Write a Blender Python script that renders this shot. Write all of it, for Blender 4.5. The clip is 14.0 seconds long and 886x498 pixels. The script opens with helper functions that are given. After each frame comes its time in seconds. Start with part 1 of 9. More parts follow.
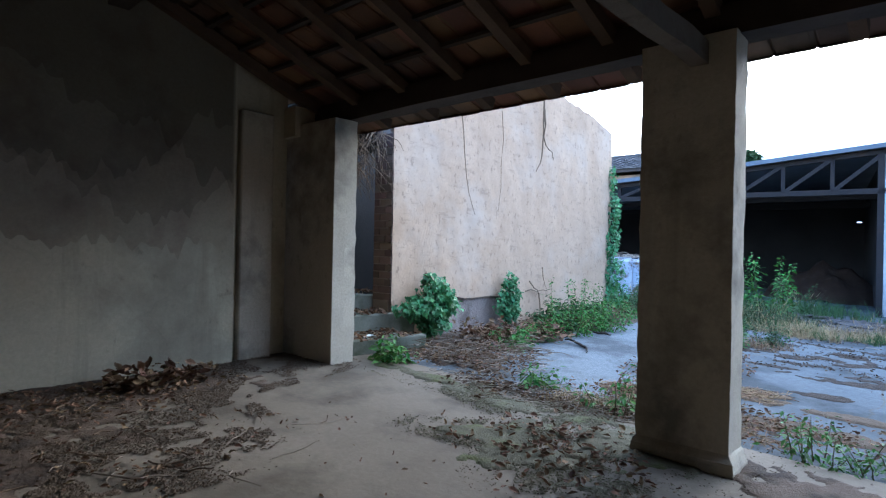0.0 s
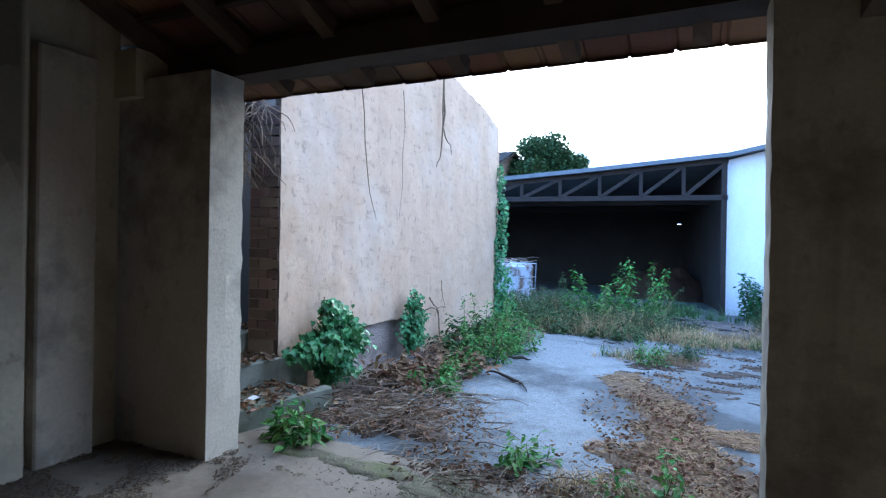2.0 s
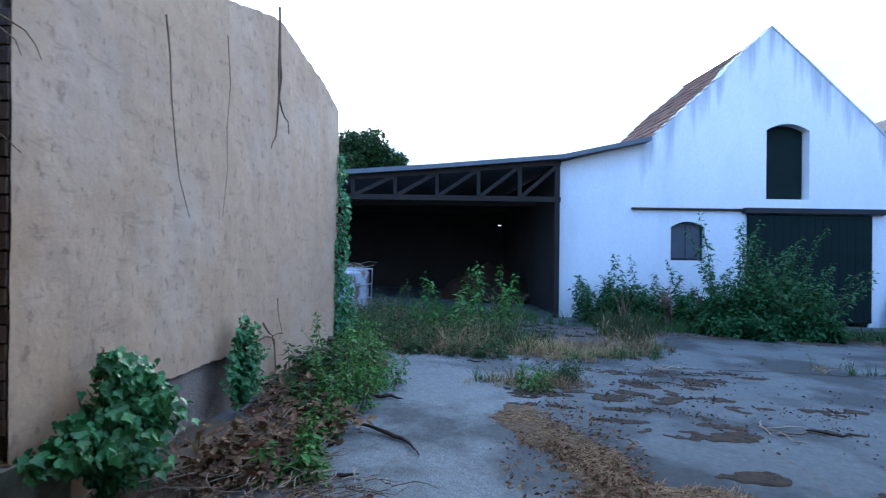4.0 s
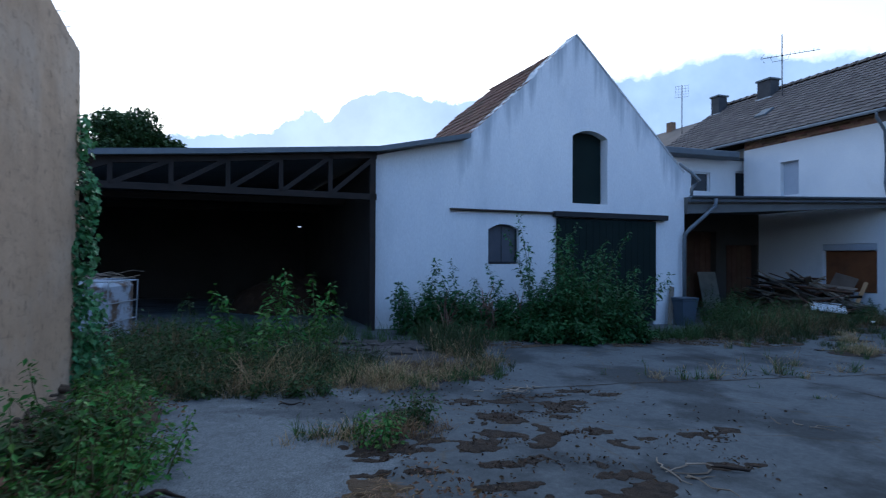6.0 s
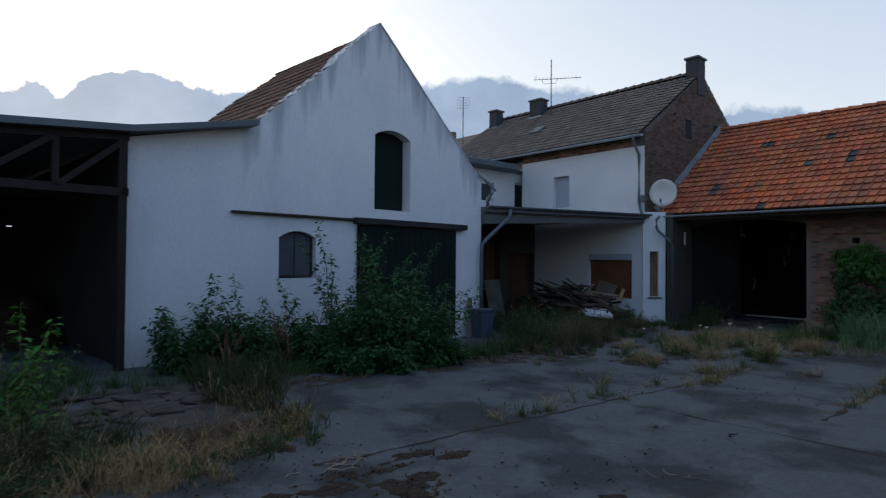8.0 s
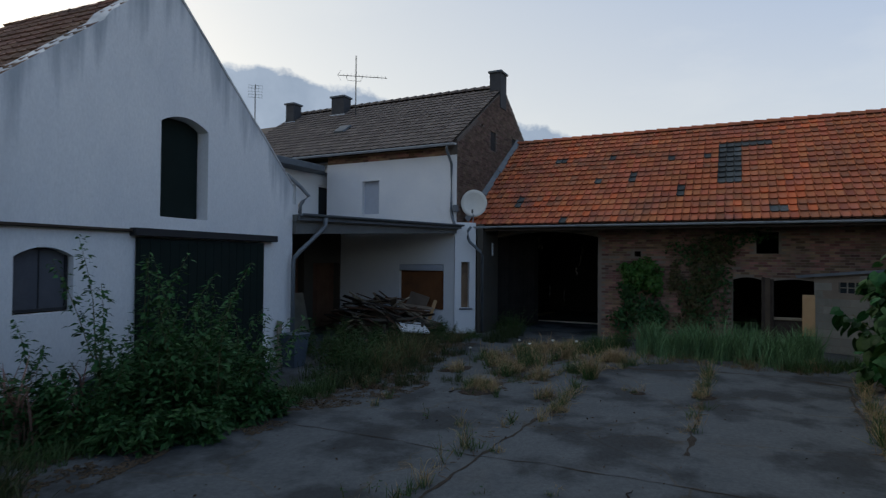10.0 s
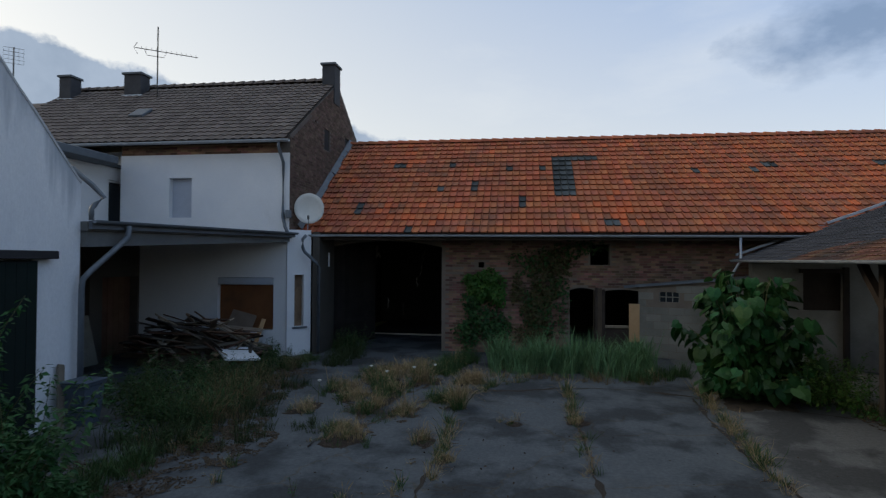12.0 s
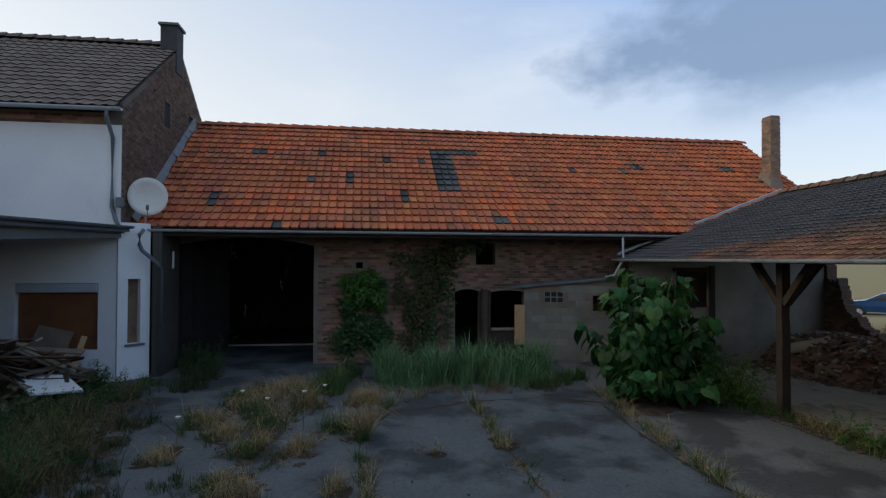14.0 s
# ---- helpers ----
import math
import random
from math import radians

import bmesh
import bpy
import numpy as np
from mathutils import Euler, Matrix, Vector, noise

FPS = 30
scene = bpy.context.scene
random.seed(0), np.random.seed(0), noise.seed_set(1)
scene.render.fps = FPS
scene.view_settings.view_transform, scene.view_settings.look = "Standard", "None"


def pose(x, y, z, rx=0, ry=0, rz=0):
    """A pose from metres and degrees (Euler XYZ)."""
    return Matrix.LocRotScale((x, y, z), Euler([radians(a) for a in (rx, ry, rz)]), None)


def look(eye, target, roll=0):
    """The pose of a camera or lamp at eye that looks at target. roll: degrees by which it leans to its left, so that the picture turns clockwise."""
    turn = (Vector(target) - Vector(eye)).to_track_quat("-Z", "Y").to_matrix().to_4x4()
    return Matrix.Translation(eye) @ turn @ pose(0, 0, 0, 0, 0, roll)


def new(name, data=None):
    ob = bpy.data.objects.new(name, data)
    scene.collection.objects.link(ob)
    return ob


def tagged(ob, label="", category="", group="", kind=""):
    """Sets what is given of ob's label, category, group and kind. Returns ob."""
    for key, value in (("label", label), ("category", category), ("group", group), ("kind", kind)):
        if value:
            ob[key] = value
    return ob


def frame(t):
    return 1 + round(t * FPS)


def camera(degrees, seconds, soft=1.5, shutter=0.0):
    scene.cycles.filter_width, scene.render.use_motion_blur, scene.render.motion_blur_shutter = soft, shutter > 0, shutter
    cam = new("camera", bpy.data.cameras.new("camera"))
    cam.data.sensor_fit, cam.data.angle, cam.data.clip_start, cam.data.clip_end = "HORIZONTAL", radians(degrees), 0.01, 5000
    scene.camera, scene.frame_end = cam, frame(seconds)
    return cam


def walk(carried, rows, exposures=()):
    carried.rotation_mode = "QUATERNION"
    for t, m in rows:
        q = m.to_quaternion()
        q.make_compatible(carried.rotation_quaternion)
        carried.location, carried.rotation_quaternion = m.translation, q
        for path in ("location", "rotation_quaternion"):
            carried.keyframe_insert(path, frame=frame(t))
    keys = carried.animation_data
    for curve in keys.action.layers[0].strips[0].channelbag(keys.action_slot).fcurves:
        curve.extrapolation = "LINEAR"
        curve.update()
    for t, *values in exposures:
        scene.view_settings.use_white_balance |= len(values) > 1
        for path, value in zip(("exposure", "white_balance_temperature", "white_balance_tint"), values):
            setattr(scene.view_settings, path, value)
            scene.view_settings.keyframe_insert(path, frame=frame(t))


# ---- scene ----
cam = camera(75.7, 14.0, soft=1.2, shutter=0.3)
METRES, EYE, TILT, LEAN, TURN = 12.821, 1.5, 0.0, 0.0, 39.3
ROWS = [
    (0.0, 0.0, 0.0, 0.0, -0.0, 0.09, -1.16),
    (0.5, -0.0192, 0.0332, 0.0011, -4.08, 0.1, -1.11),
    (1.0, -0.0354, 0.0665, 0.0046, -8.48, 0.06, -1.11),
    (1.5, -0.0482, 0.0996, 0.0095, -13.0, -0.01, -1.08),
    (2.0, -0.0568, 0.1326, 0.0146, -17.62, -0.09, -0.97),
    (2.5, -0.0601, 0.1655, 0.0183, -22.3, -0.16, -0.82),
    (3.0, -0.0588, 0.1978, 0.0209, -27.1, -0.14, -0.75),
    (5.5, 0.0052, 0.3484, 0.0203, -52.28, 0.52, -0.33),
    (6.0, 0.0275, 0.3754, 0.0209, -57.6, 0.67, -0.3),
    (6.5, 0.0507, 0.3992, 0.0232, -63.03, 0.79, -0.29),
    (7.0, 0.0761, 0.4227, 0.027, -68.72, 0.84, -0.36),
    (7.5, 0.1033, 0.4444, 0.032, -74.46, 0.9, -0.41),
    (8.0, 0.131, 0.4652, 0.0378, -80.22, 0.98, -0.49),
    (10.5, 0.2855, 0.5485, 0.0778, -107.07, 0.95, -0.45),
    (11.0, 0.319, 0.5578, 0.0862, -111.98, 0.96, -0.39),
    (11.5, 0.3543, 0.564, 0.0933, -116.73, 0.97, -0.36),
    (12.0, 0.3912, 0.5684, 0.0971, -121.26, 1.02, -0.34),
    (12.5, 0.4289, 0.5712, 0.0988, -125.55, 0.98, -0.3),
    (13.0, 0.468, 0.5727, 0.0993, -129.7, 0.91, -0.28),
    (13.5, 0.5092, 0.5702, 0.0989, -133.68, 0.94, -0.26),
    (14.0, 0.5509, 0.5629, 0.0971, -137.62, 1.05, -0.2),
]
EXPOSURES = [(0.0, 2.62, 5060, 7), (1.5, 2.66, 4940, 7), (3.0, 2.46, 4850, 7), (4.2, 1.45, 5050, 7), (5.5, 0.66, 5100, 7), (8.0, -0.13, 6350, 7), (10.5, -0.25, 6850, 7), (14.0, 0.0, 6800, 7)]
walk(cam, [(t, pose(0, 0, EYE, TILT, LEAN, TURN) @ pose(METRES * x, METRES * y, METRES * z, 90 + pitch, roll, yaw)) for t, x, y, z, yaw, pitch, roll in ROWS], EXPOSURES)

# ---- sky and sun: a low evening sun behind the white barn ----
world = bpy.data.worlds.new("sky")
scene.world = world
world.use_nodes = True
wn, wl = world.node_tree.nodes, world.node_tree.links
wn.clear()
w_out = wn.new("ShaderNodeOutputWorld")
w_bg = wn.new("ShaderNodeBackground")
w_sky = wn.new("ShaderNodeTexSky")
w_sky.sky_type = "NISHITA"
w_sky.sun_disc = False
w_sky.sun_elevation = radians(17)
w_sky.sun_rotation = radians(8)
w_sky.air_density, w_sky.dust_density, w_sky.ozone_density = 1.0, 2.6, 1.2
w_geo = wn.new("ShaderNodeTexCoord")


def sky_math(op, a, b=None, c=None, clamp=False):
    m = wn.new("ShaderNodeMath")
    m.operation, m.use_clamp = op, clamp
    for i, v in enumerate((a, b, c)):
        if isinstance(v, (int, float)):
            m.inputs[i].default_value = v
        elif v is not None:
            wl.new(v, m.inputs[i])
    return m.outputs[0]


def sky_towards(d):
    m = wn.new("ShaderNodeVectorMath")
    m.operation = "DOT_PRODUCT"
    m.inputs[1].default_value = Vector(d).normalized()
    wl.new(w_geo.outputs["Generated"], m.inputs[0])
    return m.outputs["Value"]


def sky_noise(scale, squash, detail=6.0, rough=0.55, shift=0.0):
    mp = wn.new("ShaderNodeMapping")
    mp.inputs["Scale"].default_value = (1, 1, squash)
    mp.inputs["Location"].default_value = (shift, shift, 0)
    wl.new(w_geo.outputs["Generated"], mp.inputs["Vector"])
    t = wn.new("ShaderNodeTexNoise")
    t.inputs["Scale"].default_value, t.inputs["Detail"].default_value, t.inputs["Roughness"].default_value = scale, detail, rough
    wl.new(mp.outputs["Vector"], t.inputs["Vector"])
    return t.outputs["Fac"]


def sky_mix(fac, c1, c2):
    m = wn.new("ShaderNodeMixRGB")
    for key, v in (("Fac", fac), ("Color1", c1), ("Color2", c2)):
        if isinstance(v, tuple):
            m.inputs[key].default_value = (*v, 1)
        elif isinstance(v, float):
            m.inputs[key].default_value = v
        else:
            wl.new(v, m.inputs[key])
    return m.outputs["Color"]


height = sky_towards((0, 0, 1))
# low cumulus bank under the bright west
bank_top = sky_math("MULTIPLY_ADD", sky_noise(15.0, 1.0, 9.0, 0.62, 1.3), 0.075, -0.022)
for azimuth, half, rise in ((52, 75, 0.275), (78, 5, 0.04), (85.6, 2.8, 0.018), (44.5, 6, 0.04), (47.2, 2.5, 0.01), (37.5, 4, 0.014)):
    d = sky_towards((math.cos(radians(azimuth)), math.sin(radians(azimuth)), 0.25))
    k = 1.0 / (1.0 - math.cos(radians(half)))
    bank_top = sky_math("MULTIPLY_ADD", sky_math("MULTIPLY_ADD", d, k, 1.0 - k, clamp=True), rise, bank_top)
bank = sky_math("MULTIPLY", sky_math("SUBTRACT", bank_top, height), 75.0, clamp=True)
# broken grey cloud over the fields
over = sky_math("MULTIPLY_ADD", sky_towards((0.68, -0.62, 0.42)), 15.0, -14.1)
grey = sky_math("MULTIPLY", sky_math("ADD", over, sky_math("MULTIPLY_ADD", sky_noise(3.2, 1.7, 9.0, 0.58, 4.0), 4.2, -2.0)), 1.5, clamp=True)
grey = sky_math("MULTIPLY", grey, sky_math("MULTIPLY_ADD", height, 11.0, -2.1, clamp=True))
wisps = sky_math("MULTIPLY_ADD", sky_noise(2.0, 3.0, 7.0, 0.6, 9.0), 4.0, -2.1, clamp=True)
west = sky_math("MULTIPLY_ADD", sky_towards((0.3, 0.95, 0)), 0.7, 0.4, clamp=True)
haze = sky_mix(sky_math("MULTIPLY", height, 2.1, clamp=True), sky_mix(west, (8.3, 8.6, 9.0), (9.4, 9.0, 8.6)), sky_mix(west, (1.1, 3.3, 8.3), (7.0, 7.3, 7.8)))
col = sky_mix(0.6, w_sky.outputs["Color"], haze)
col = sky_mix(sky_math("MULTIPLY", wisps, 0.3), col, (6.4, 6.7, 7.1))
col = sky_mix(sky_math("MULTIPLY", grey, 0.9), col, (1.6, 2.35, 3.8))
bank_tone = sky_mix(sky_math("MULTIPLY_ADD", sky_noise(9.0, 1.0, 5.0, 0.6, 2.0), 3.0, -1.0, clamp=True), (2.0, 2.65, 3.8), (2.8, 3.5, 4.75))
col = sky_mix(sky_math("MULTIPLY", bank, 0.95), col, bank_tone)
# unseen cloud layer added overhead to make the light from above greyer
overhead_grey = sky_math("MULTIPLY", sky_math("MULTIPLY_ADD", height, 2.4, -1.1, clamp=True), sky_math("MULTIPLY_ADD", sky_noise(1.6, 1.0, 6.0, 0.6, 12.0), 1.2, 0.0, clamp=True))
col = sky_mix(overhead_grey, col, (4.5, 4.8, 5.1))
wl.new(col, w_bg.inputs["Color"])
w_bg.inputs["Strength"].default_value = 0.15
wl.new(w_bg.outputs["Background"], w_out.inputs["Surface"])

sun = new("sun", bpy.data.lights.new("sun", "SUN"))
sun.data.energy = 0.5
sun.data.angle = radians(12)
sun.data.color = (1.0, 0.9, 0.78)
sun.matrix_world = look((8, 60, 18.5), (0, 0, 0))

# ---- mesh and material helpers ----
rng = np.random.default_rng(7)


class Build:
    """Gathers vertices and faces of one mesh."""

    def __init__(self):
        self.v, self.f, self.weld = [], [], False

    def add(self, verts, faces):
        n = len(self.v)
        self.v.extend([tuple(p) for p in verts])
        self.f.extend([tuple(n + i for i in f) for f in faces])
        return self

    def box(self, x0, x1, y0, y1, z0, z1, m=None):
        c = [Vector(p) for p in ((x0, y0, z0), (x1, y0, z0), (x1, y1, z0), (x0, y1, z0), (x0, y0, z1), (x1, y0, z1), (x1, y1, z1), (x0, y1, z1))]
        if m is not None:
            c = [m @ p for p in c]
        return self.add(c, ((3, 2, 1, 0), (4, 5, 6, 7), (0, 1, 5, 4), (1, 2, 6, 5), (2, 3, 7, 6), (3, 0, 4, 7)))

    def cbox(self, x0, x1, y0, y1, z0, z1, b=0.01, m=None):
        """A box with chamfered edges."""
        b = min(b, (x1 - x0) * 0.45, (y1 - y0) * 0.45, (z1 - z0) * 0.45)
        bm = bmesh.new()
        bmesh.ops.create_cube(bm, size=1.0)
        for q in bm.verts:
            q.co = Vector(((x0 + x1) / 2 + q.co.x * (x1 - x0), (y0 + y1) / 2 + q.co.y * (y1 - y0), (z0 + z1) / 2 + q.co.z * (z1 - z0)))
        bmesh.ops.bevel(bm, geom=list(bm.edges), offset=b, segments=1, affect="EDGES", profile=0.5)
        bm.verts.index_update()
        vs = [(m @ q.co) if m is not None else q.co.copy() for q in bm.verts]
        fs = [[q.index for q in f.verts] for f in bm.faces]
        bm.free()
        return self.add(vs, fs)

    def beam(self, p, q, w, h, up=(0, 0, 1), jitter=0.0, cuts=1):
        """A squared timber or bar from p to q, w wide and h high, slightly crooked where jitter is given."""
        p, q = Vector(p), Vector(q)
        d = (q - p).normalized()
        s = d.cross(Vector(up)).normalized()
        u = s.cross(d)
        rings = []
        for i in range(cuts + 1):
            c = p.lerp(q, i / cuts)
            if 0 < i < cuts:
                c = c + s * random.uniform(-jitter, jitter) + u * random.uniform(-jitter, jitter)
            k = 1 + random.uniform(-jitter, jitter) * 2
            rings += [c + s * (a * w / 2 * k) + u * (b * h / 2 * k) for a, b in ((-1, -1), (1, -1), (1, 1), (-1, 1))]
        faces = [(3, 2, 1, 0), tuple(4 * cuts + i for i in range(4))]
        for i in range(cuts):
            for j in range(4):
                a, b = 4 * i + j, 4 * i + (j + 1) % 4
                faces.append((a, b, b + 4, a + 4))
        return self.add(rings, faces)

    def tube(self, pts, radii, n=8, caps=True):
        """A round pipe or twig along points."""
        pts = [Vector(p) for p in pts]
        if not hasattr(radii, "__len__"):
            radii = [radii] * len(pts)
        rings, base = [], len(pts)
        for i, p in enumerate(pts):
            d = (pts[min(i + 1, base - 1)] - pts[max(i - 1, 0)]).normalized()
            s = d.cross(Vector((0, 0, 1)))
            s = s.normalized() if s.length > 0.05 else d.cross(Vector((0, 1, 0))).normalized()
            u = s.cross(d)
            rings += [p + (s * math.cos(2 * math.pi * k / n) + u * math.sin(2 * math.pi * k / n)) * radii[i] for k in range(n)]
        faces = []
        for i in range(base - 1):
            for k in range(n):
                a, b = i * n + k, i * n + (k + 1) % n
                faces.append((a, b, b + n, a + n))
        if caps:
            faces += [tuple(range(n - 1, -1, -1)), tuple((base - 1) * n + k for k in range(n))]
        return self.add(rings, faces)

    def strips(self, spans, t0, t1, m=None):
        """Upright prisms: each span is (u0, u1, low0, low1, high0, high1), from depth t0 to t1."""
        self.weld = True
        for u0, u1, a0, a1, b0, b1 in spans:
            c = [Vector(p) for p in ((u0, t0, a0), (u1, t0, a1), (u1, t1, a1), (u0, t1, a0), (u0, t0, b0), (u1, t0, b1), (u1, t1, b1), (u0, t1, b0))]
            if m is not None:
                c = [m @ p for p in c]
            self.add(c, ((3, 2, 1, 0), (4, 5, 6, 7), (0, 1, 5, 4), (1, 2, 6, 5), (2, 3, 7, 6), (3, 0, 4, 7)))
        return self

    def mesh(self, name):
        me = bpy.data.meshes.new(name)
        me.from_pydata([tuple(p) for p in self.v], [], self.f)
        me.update()
        if self.weld:
            bm = bmesh.new()
            bm.from_mesh(me)
            bmesh.ops.remove_doubles(bm, verts=bm.verts, dist=0.0005)
            bm.to_mesh(me)
            bm.free()
        return me


def many(name, shape, faces, mats):
    """One mesh of many alike small pieces: shape is a (k, 3) array, mats an (n, 3, 4) array of poses with scale."""
    shape, mats = np.asarray(shape, float), np.asarray(mats, float)
    k, n = len(shape), len(mats)
    pts = np.einsum("nij,kj->nki", mats[:, :, :3], shape) + mats[:, None, :, 3]
    me = bpy.data.meshes.new(name)
    flat = [i for f in faces for i in f]
    sizes = np.array([len(f) for f in faces])
    loops = (np.array(flat)[None, :] + (np.arange(n) * k)[:, None]).ravel()
    starts = np.concatenate([[0], np.cumsum(np.tile(sizes, n))[:-1]])
    me.vertices.add(n * k)
    me.vertices.foreach_set("co", pts.astype(np.float32).ravel())
    me.loops.add(len(loops))
    me.loops.foreach_set("vertex_index", loops.astype(np.int32))
    me.polygons.add(len(faces) * n)
    me.polygons.foreach_set("loop_start", starts.astype(np.int32))
    me.update(calc_edges=True)
    me.validate()
    return me


def poses(pos, yaw, tilt, roll, size):
    """(n, 3, 4) poses: turn about z by yaw, then tip by tilt about the side axis, roll about the length; size is a number, (n,) or (n, 3)."""
    n = len(pos)
    cy, sy, ct, st, cr, sr = np.cos(yaw), np.sin(yaw), np.cos(tilt), np.sin(tilt), np.cos(roll), np.sin(roll)
    z, o = np.zeros(n), np.ones(n)
    rz = np.array([[cy, -sy, z], [sy, cy, z], [z, z, o]]).transpose(2, 0, 1)
    ry = np.array([[ct, z, st], [z, o, z], [-st, z, ct]]).transpose(2, 0, 1)
    rx = np.array([[o, z, z], [z, cr, -sr], [z, sr, cr]]).transpose(2, 0, 1)
    r = rz @ ry @ rx
    size = np.asarray(size, float)
    if size.ndim == 0:
        size = np.full(n, float(size))
    if size.ndim == 1:
        size = np.repeat(size[:, None], 3, 1)
    out = np.zeros((n, 3, 4))
    out[:, :, :3] = r * size[:, None, :]
    out[:, :, 3] = pos
    return out


def thing(name, label="", category="", group="", kind="", m=None):
    ob = new(name)
    ob.empty_display_size = 0.2
    if m is not None:
        ob.matrix_basis = m
    return tagged(ob, label, category, group, kind)


def part(name, built, material, parent=None, label="", smooth=False, m=None, kind="", category="", group=""):
    """Links a Build or a mesh as one mesh object, under a thing where one is given."""
    me = built.mesh(name) if isinstance(built, Build) else built
    if material and not me.materials:
        me.materials.append(material)
    me.polygons.foreach_set("use_smooth", [bool(smooth)] * len(me.polygons))
    ob = new(name, me)
    if parent:
        ob.parent = parent
    if m is not None:
        ob.matrix_basis = m
    return tagged(ob, label, category, group, kind)


def wall_spans(u0, u1, z0, top, holes, extra=()):
    """Spans of a wall from u0 to u1 with openings (ua, ub, low, high, rise): rise is the height of a shallow arch."""
    us = {u0, u1, *extra}
    for a, b, lo, hi, rise in holes:
        us |= {a, b}
        if rise:
            us |= {a + (b - a) * i / 8 for i in range(1, 8)}
    us = sorted(u for u in us if u0 <= u <= u1)
    spans = []
    for p, q in zip(us, us[1:]):
        mid = (p + q) / 2
        cuts = []
        for a, b, lo, hi, rise in holes:
            if a < mid < b:
                arch = [hi - rise + rise * (1 - (2 * (u - a) / (b - a) - 1) ** 2) for u in (p, q)]
                cuts.append((lo, arch))
        cuts.sort(key=lambda c: c[0])
        low = (z0, z0)
        for lo, arch in cuts:
            if lo > low[0] + 1e-4:
                spans.append((p, q, low[0], low[1], lo, lo))
            low = (arch[0], arch[1])
        spans.append((p, q, low[0], low[1], top(p), top(q)))
    return spans


def ground_z(x, y):
    """The yard falls gently from the shed towards the brick barn."""
    s = min(max(7.7 - x, 0.0), 14.0)
    far = min(max((x - 22.0) / 12.0, 0.0), 1.0)
    return 0.033 * s * s / (s + 1.0) - 0.6 * far * far * (3 - 2 * far)


def paint(name, a, b, rough=0.8, scale=6.0, fine=60.0, bump=0.3, metal=0.0, third=None, third_scale=1.2, third_at=(0.55, 0.7), island=0.0, random_hue=0.0, stretch=(1, 1, 1), spec=0.22, depth=0.01):
    """A surface of two close colours with coarse stains, fine grain and relief; third: a patchy further colour; island: variation piece by piece."""
    m = bpy.data.materials.new(name)
    m.use_nodes = True
    nt = m.node_tree
    n, l = nt.nodes, nt.links
    bsdf = n["Principled BSDF"]
    bsdf.inputs["Metallic"].default_value = metal
    bsdf.inputs["Specular IOR Level"].default_value = spec
    co = n.new("ShaderNodeNewGeometry")
    mp = n.new("ShaderNodeMapping")
    mp.inputs["Scale"].default_value = stretch
    l.new(co.outputs["Position"], mp.inputs["Vector"])

    def noise_at(s, detail=5.0, rough_=0.6):
        t = n.new("ShaderNodeTexNoise")
        t.inputs["Scale"].default_value = s
        t.inputs["Detail"].default_value = detail
        t.inputs["Roughness"].default_value = rough_
        l.new(mp.outputs["Vector"], t.inputs["Vector"])
        return t.outputs["Fac"]

    def ramp(src, lo, hi):
        r = n.new("ShaderNodeMapRange")
        r.inputs["From Min"].default_value, r.inputs["From Max"].default_value = lo, hi
        l.new(src, r.inputs["Value"])
        return r.outputs["Result"]

    def mix(fac, c1, c2, mode="MIX"):
        x = n.new("ShaderNodeMixRGB")
        x.blend_type = mode
        for key, val in (("Fac", fac), ("Color1", c1), ("Color2", c2)):
            if isinstance(val, (tuple, list)):
                x.inputs[key].default_value = (*val, 1) if len(val) == 3 else val
            elif isinstance(val, (int, float)):
                x.inputs[key].default_value = val
            else:
                l.new(val, x.inputs[key])
        return x.outputs["Color"]

    coarse, grain = noise_at(scale), noise_at(fine, 4.0, 0.7)
    col = mix(ramp(coarse, 0.3, 0.7), a, b)
    g = ramp(grain, 0.25, 0.75)
    dark = tuple(c * 0.62 for c in a)
    col = mix(mix(0.55, g, (1, 1, 1), "MIX"), dark, col)
    if third is not None:
        col = mix(ramp(noise_at(third_scale, 8.0, 0.65), *third_at), col, third)
    if island or random_hue:
        info = n.new("ShaderNodeObjectInfo")
        geo = n.new("ShaderNodeNewGeometry")
        add = n.new("ShaderNodeMath")
        add.operation = "ADD"
        l.new(info.outputs["Random"], add.inputs[0])
        l.new(geo.outputs["Random Per Island"], add.inputs[1])
        frac = n.new("ShaderNodeMath")
        frac.operation = "FRACT"
        l.new(add.outputs[0], frac.inputs[0])
        hsv = n.new("ShaderNodeHueSaturation")
        l.new(col, hsv.inputs["Color"])
        v = n.new("ShaderNodeMapRange")
        v.inputs["To Min"].default_value, v.inputs["To Max"].default_value = 1 - island, 1 + island * 0.8
        l.new(frac.outputs[0], v.inputs["Value"])
        l.new(v.outputs["Result"], hsv.inputs["Value"])
        h = n.new("ShaderNodeMapRange")
        h.inputs["To Min"].default_value, h.inputs["To Max"].default_value = 0.5 - random_hue, 0.5 + random_hue
        mul = n.new("ShaderNodeMath")
        mul.operation = "MULTIPLY"
        mul.inputs[1].default_value = 7.31
        f2 = n.new("ShaderNodeMath")
        f2.operation = "FRACT"
        l.new(frac.outputs[0], mul.inputs[0])
        l.new(mul.outputs[0], f2.inputs[0])
        l.new(f2.outputs[0], h.inputs["Value"])
        l.new(h.outputs["Result"], hsv.inputs["Hue"])
        col = hsv.outputs["Color"]
    l.new(col, bsdf.inputs["Base Color"])
    r = n.new("ShaderNodeMapRange")
    r.inputs["To Min"].default_value, r.inputs["To Max"].default_value = max(rough - 0.12, 0.03), min(rough + 0.1, 1)
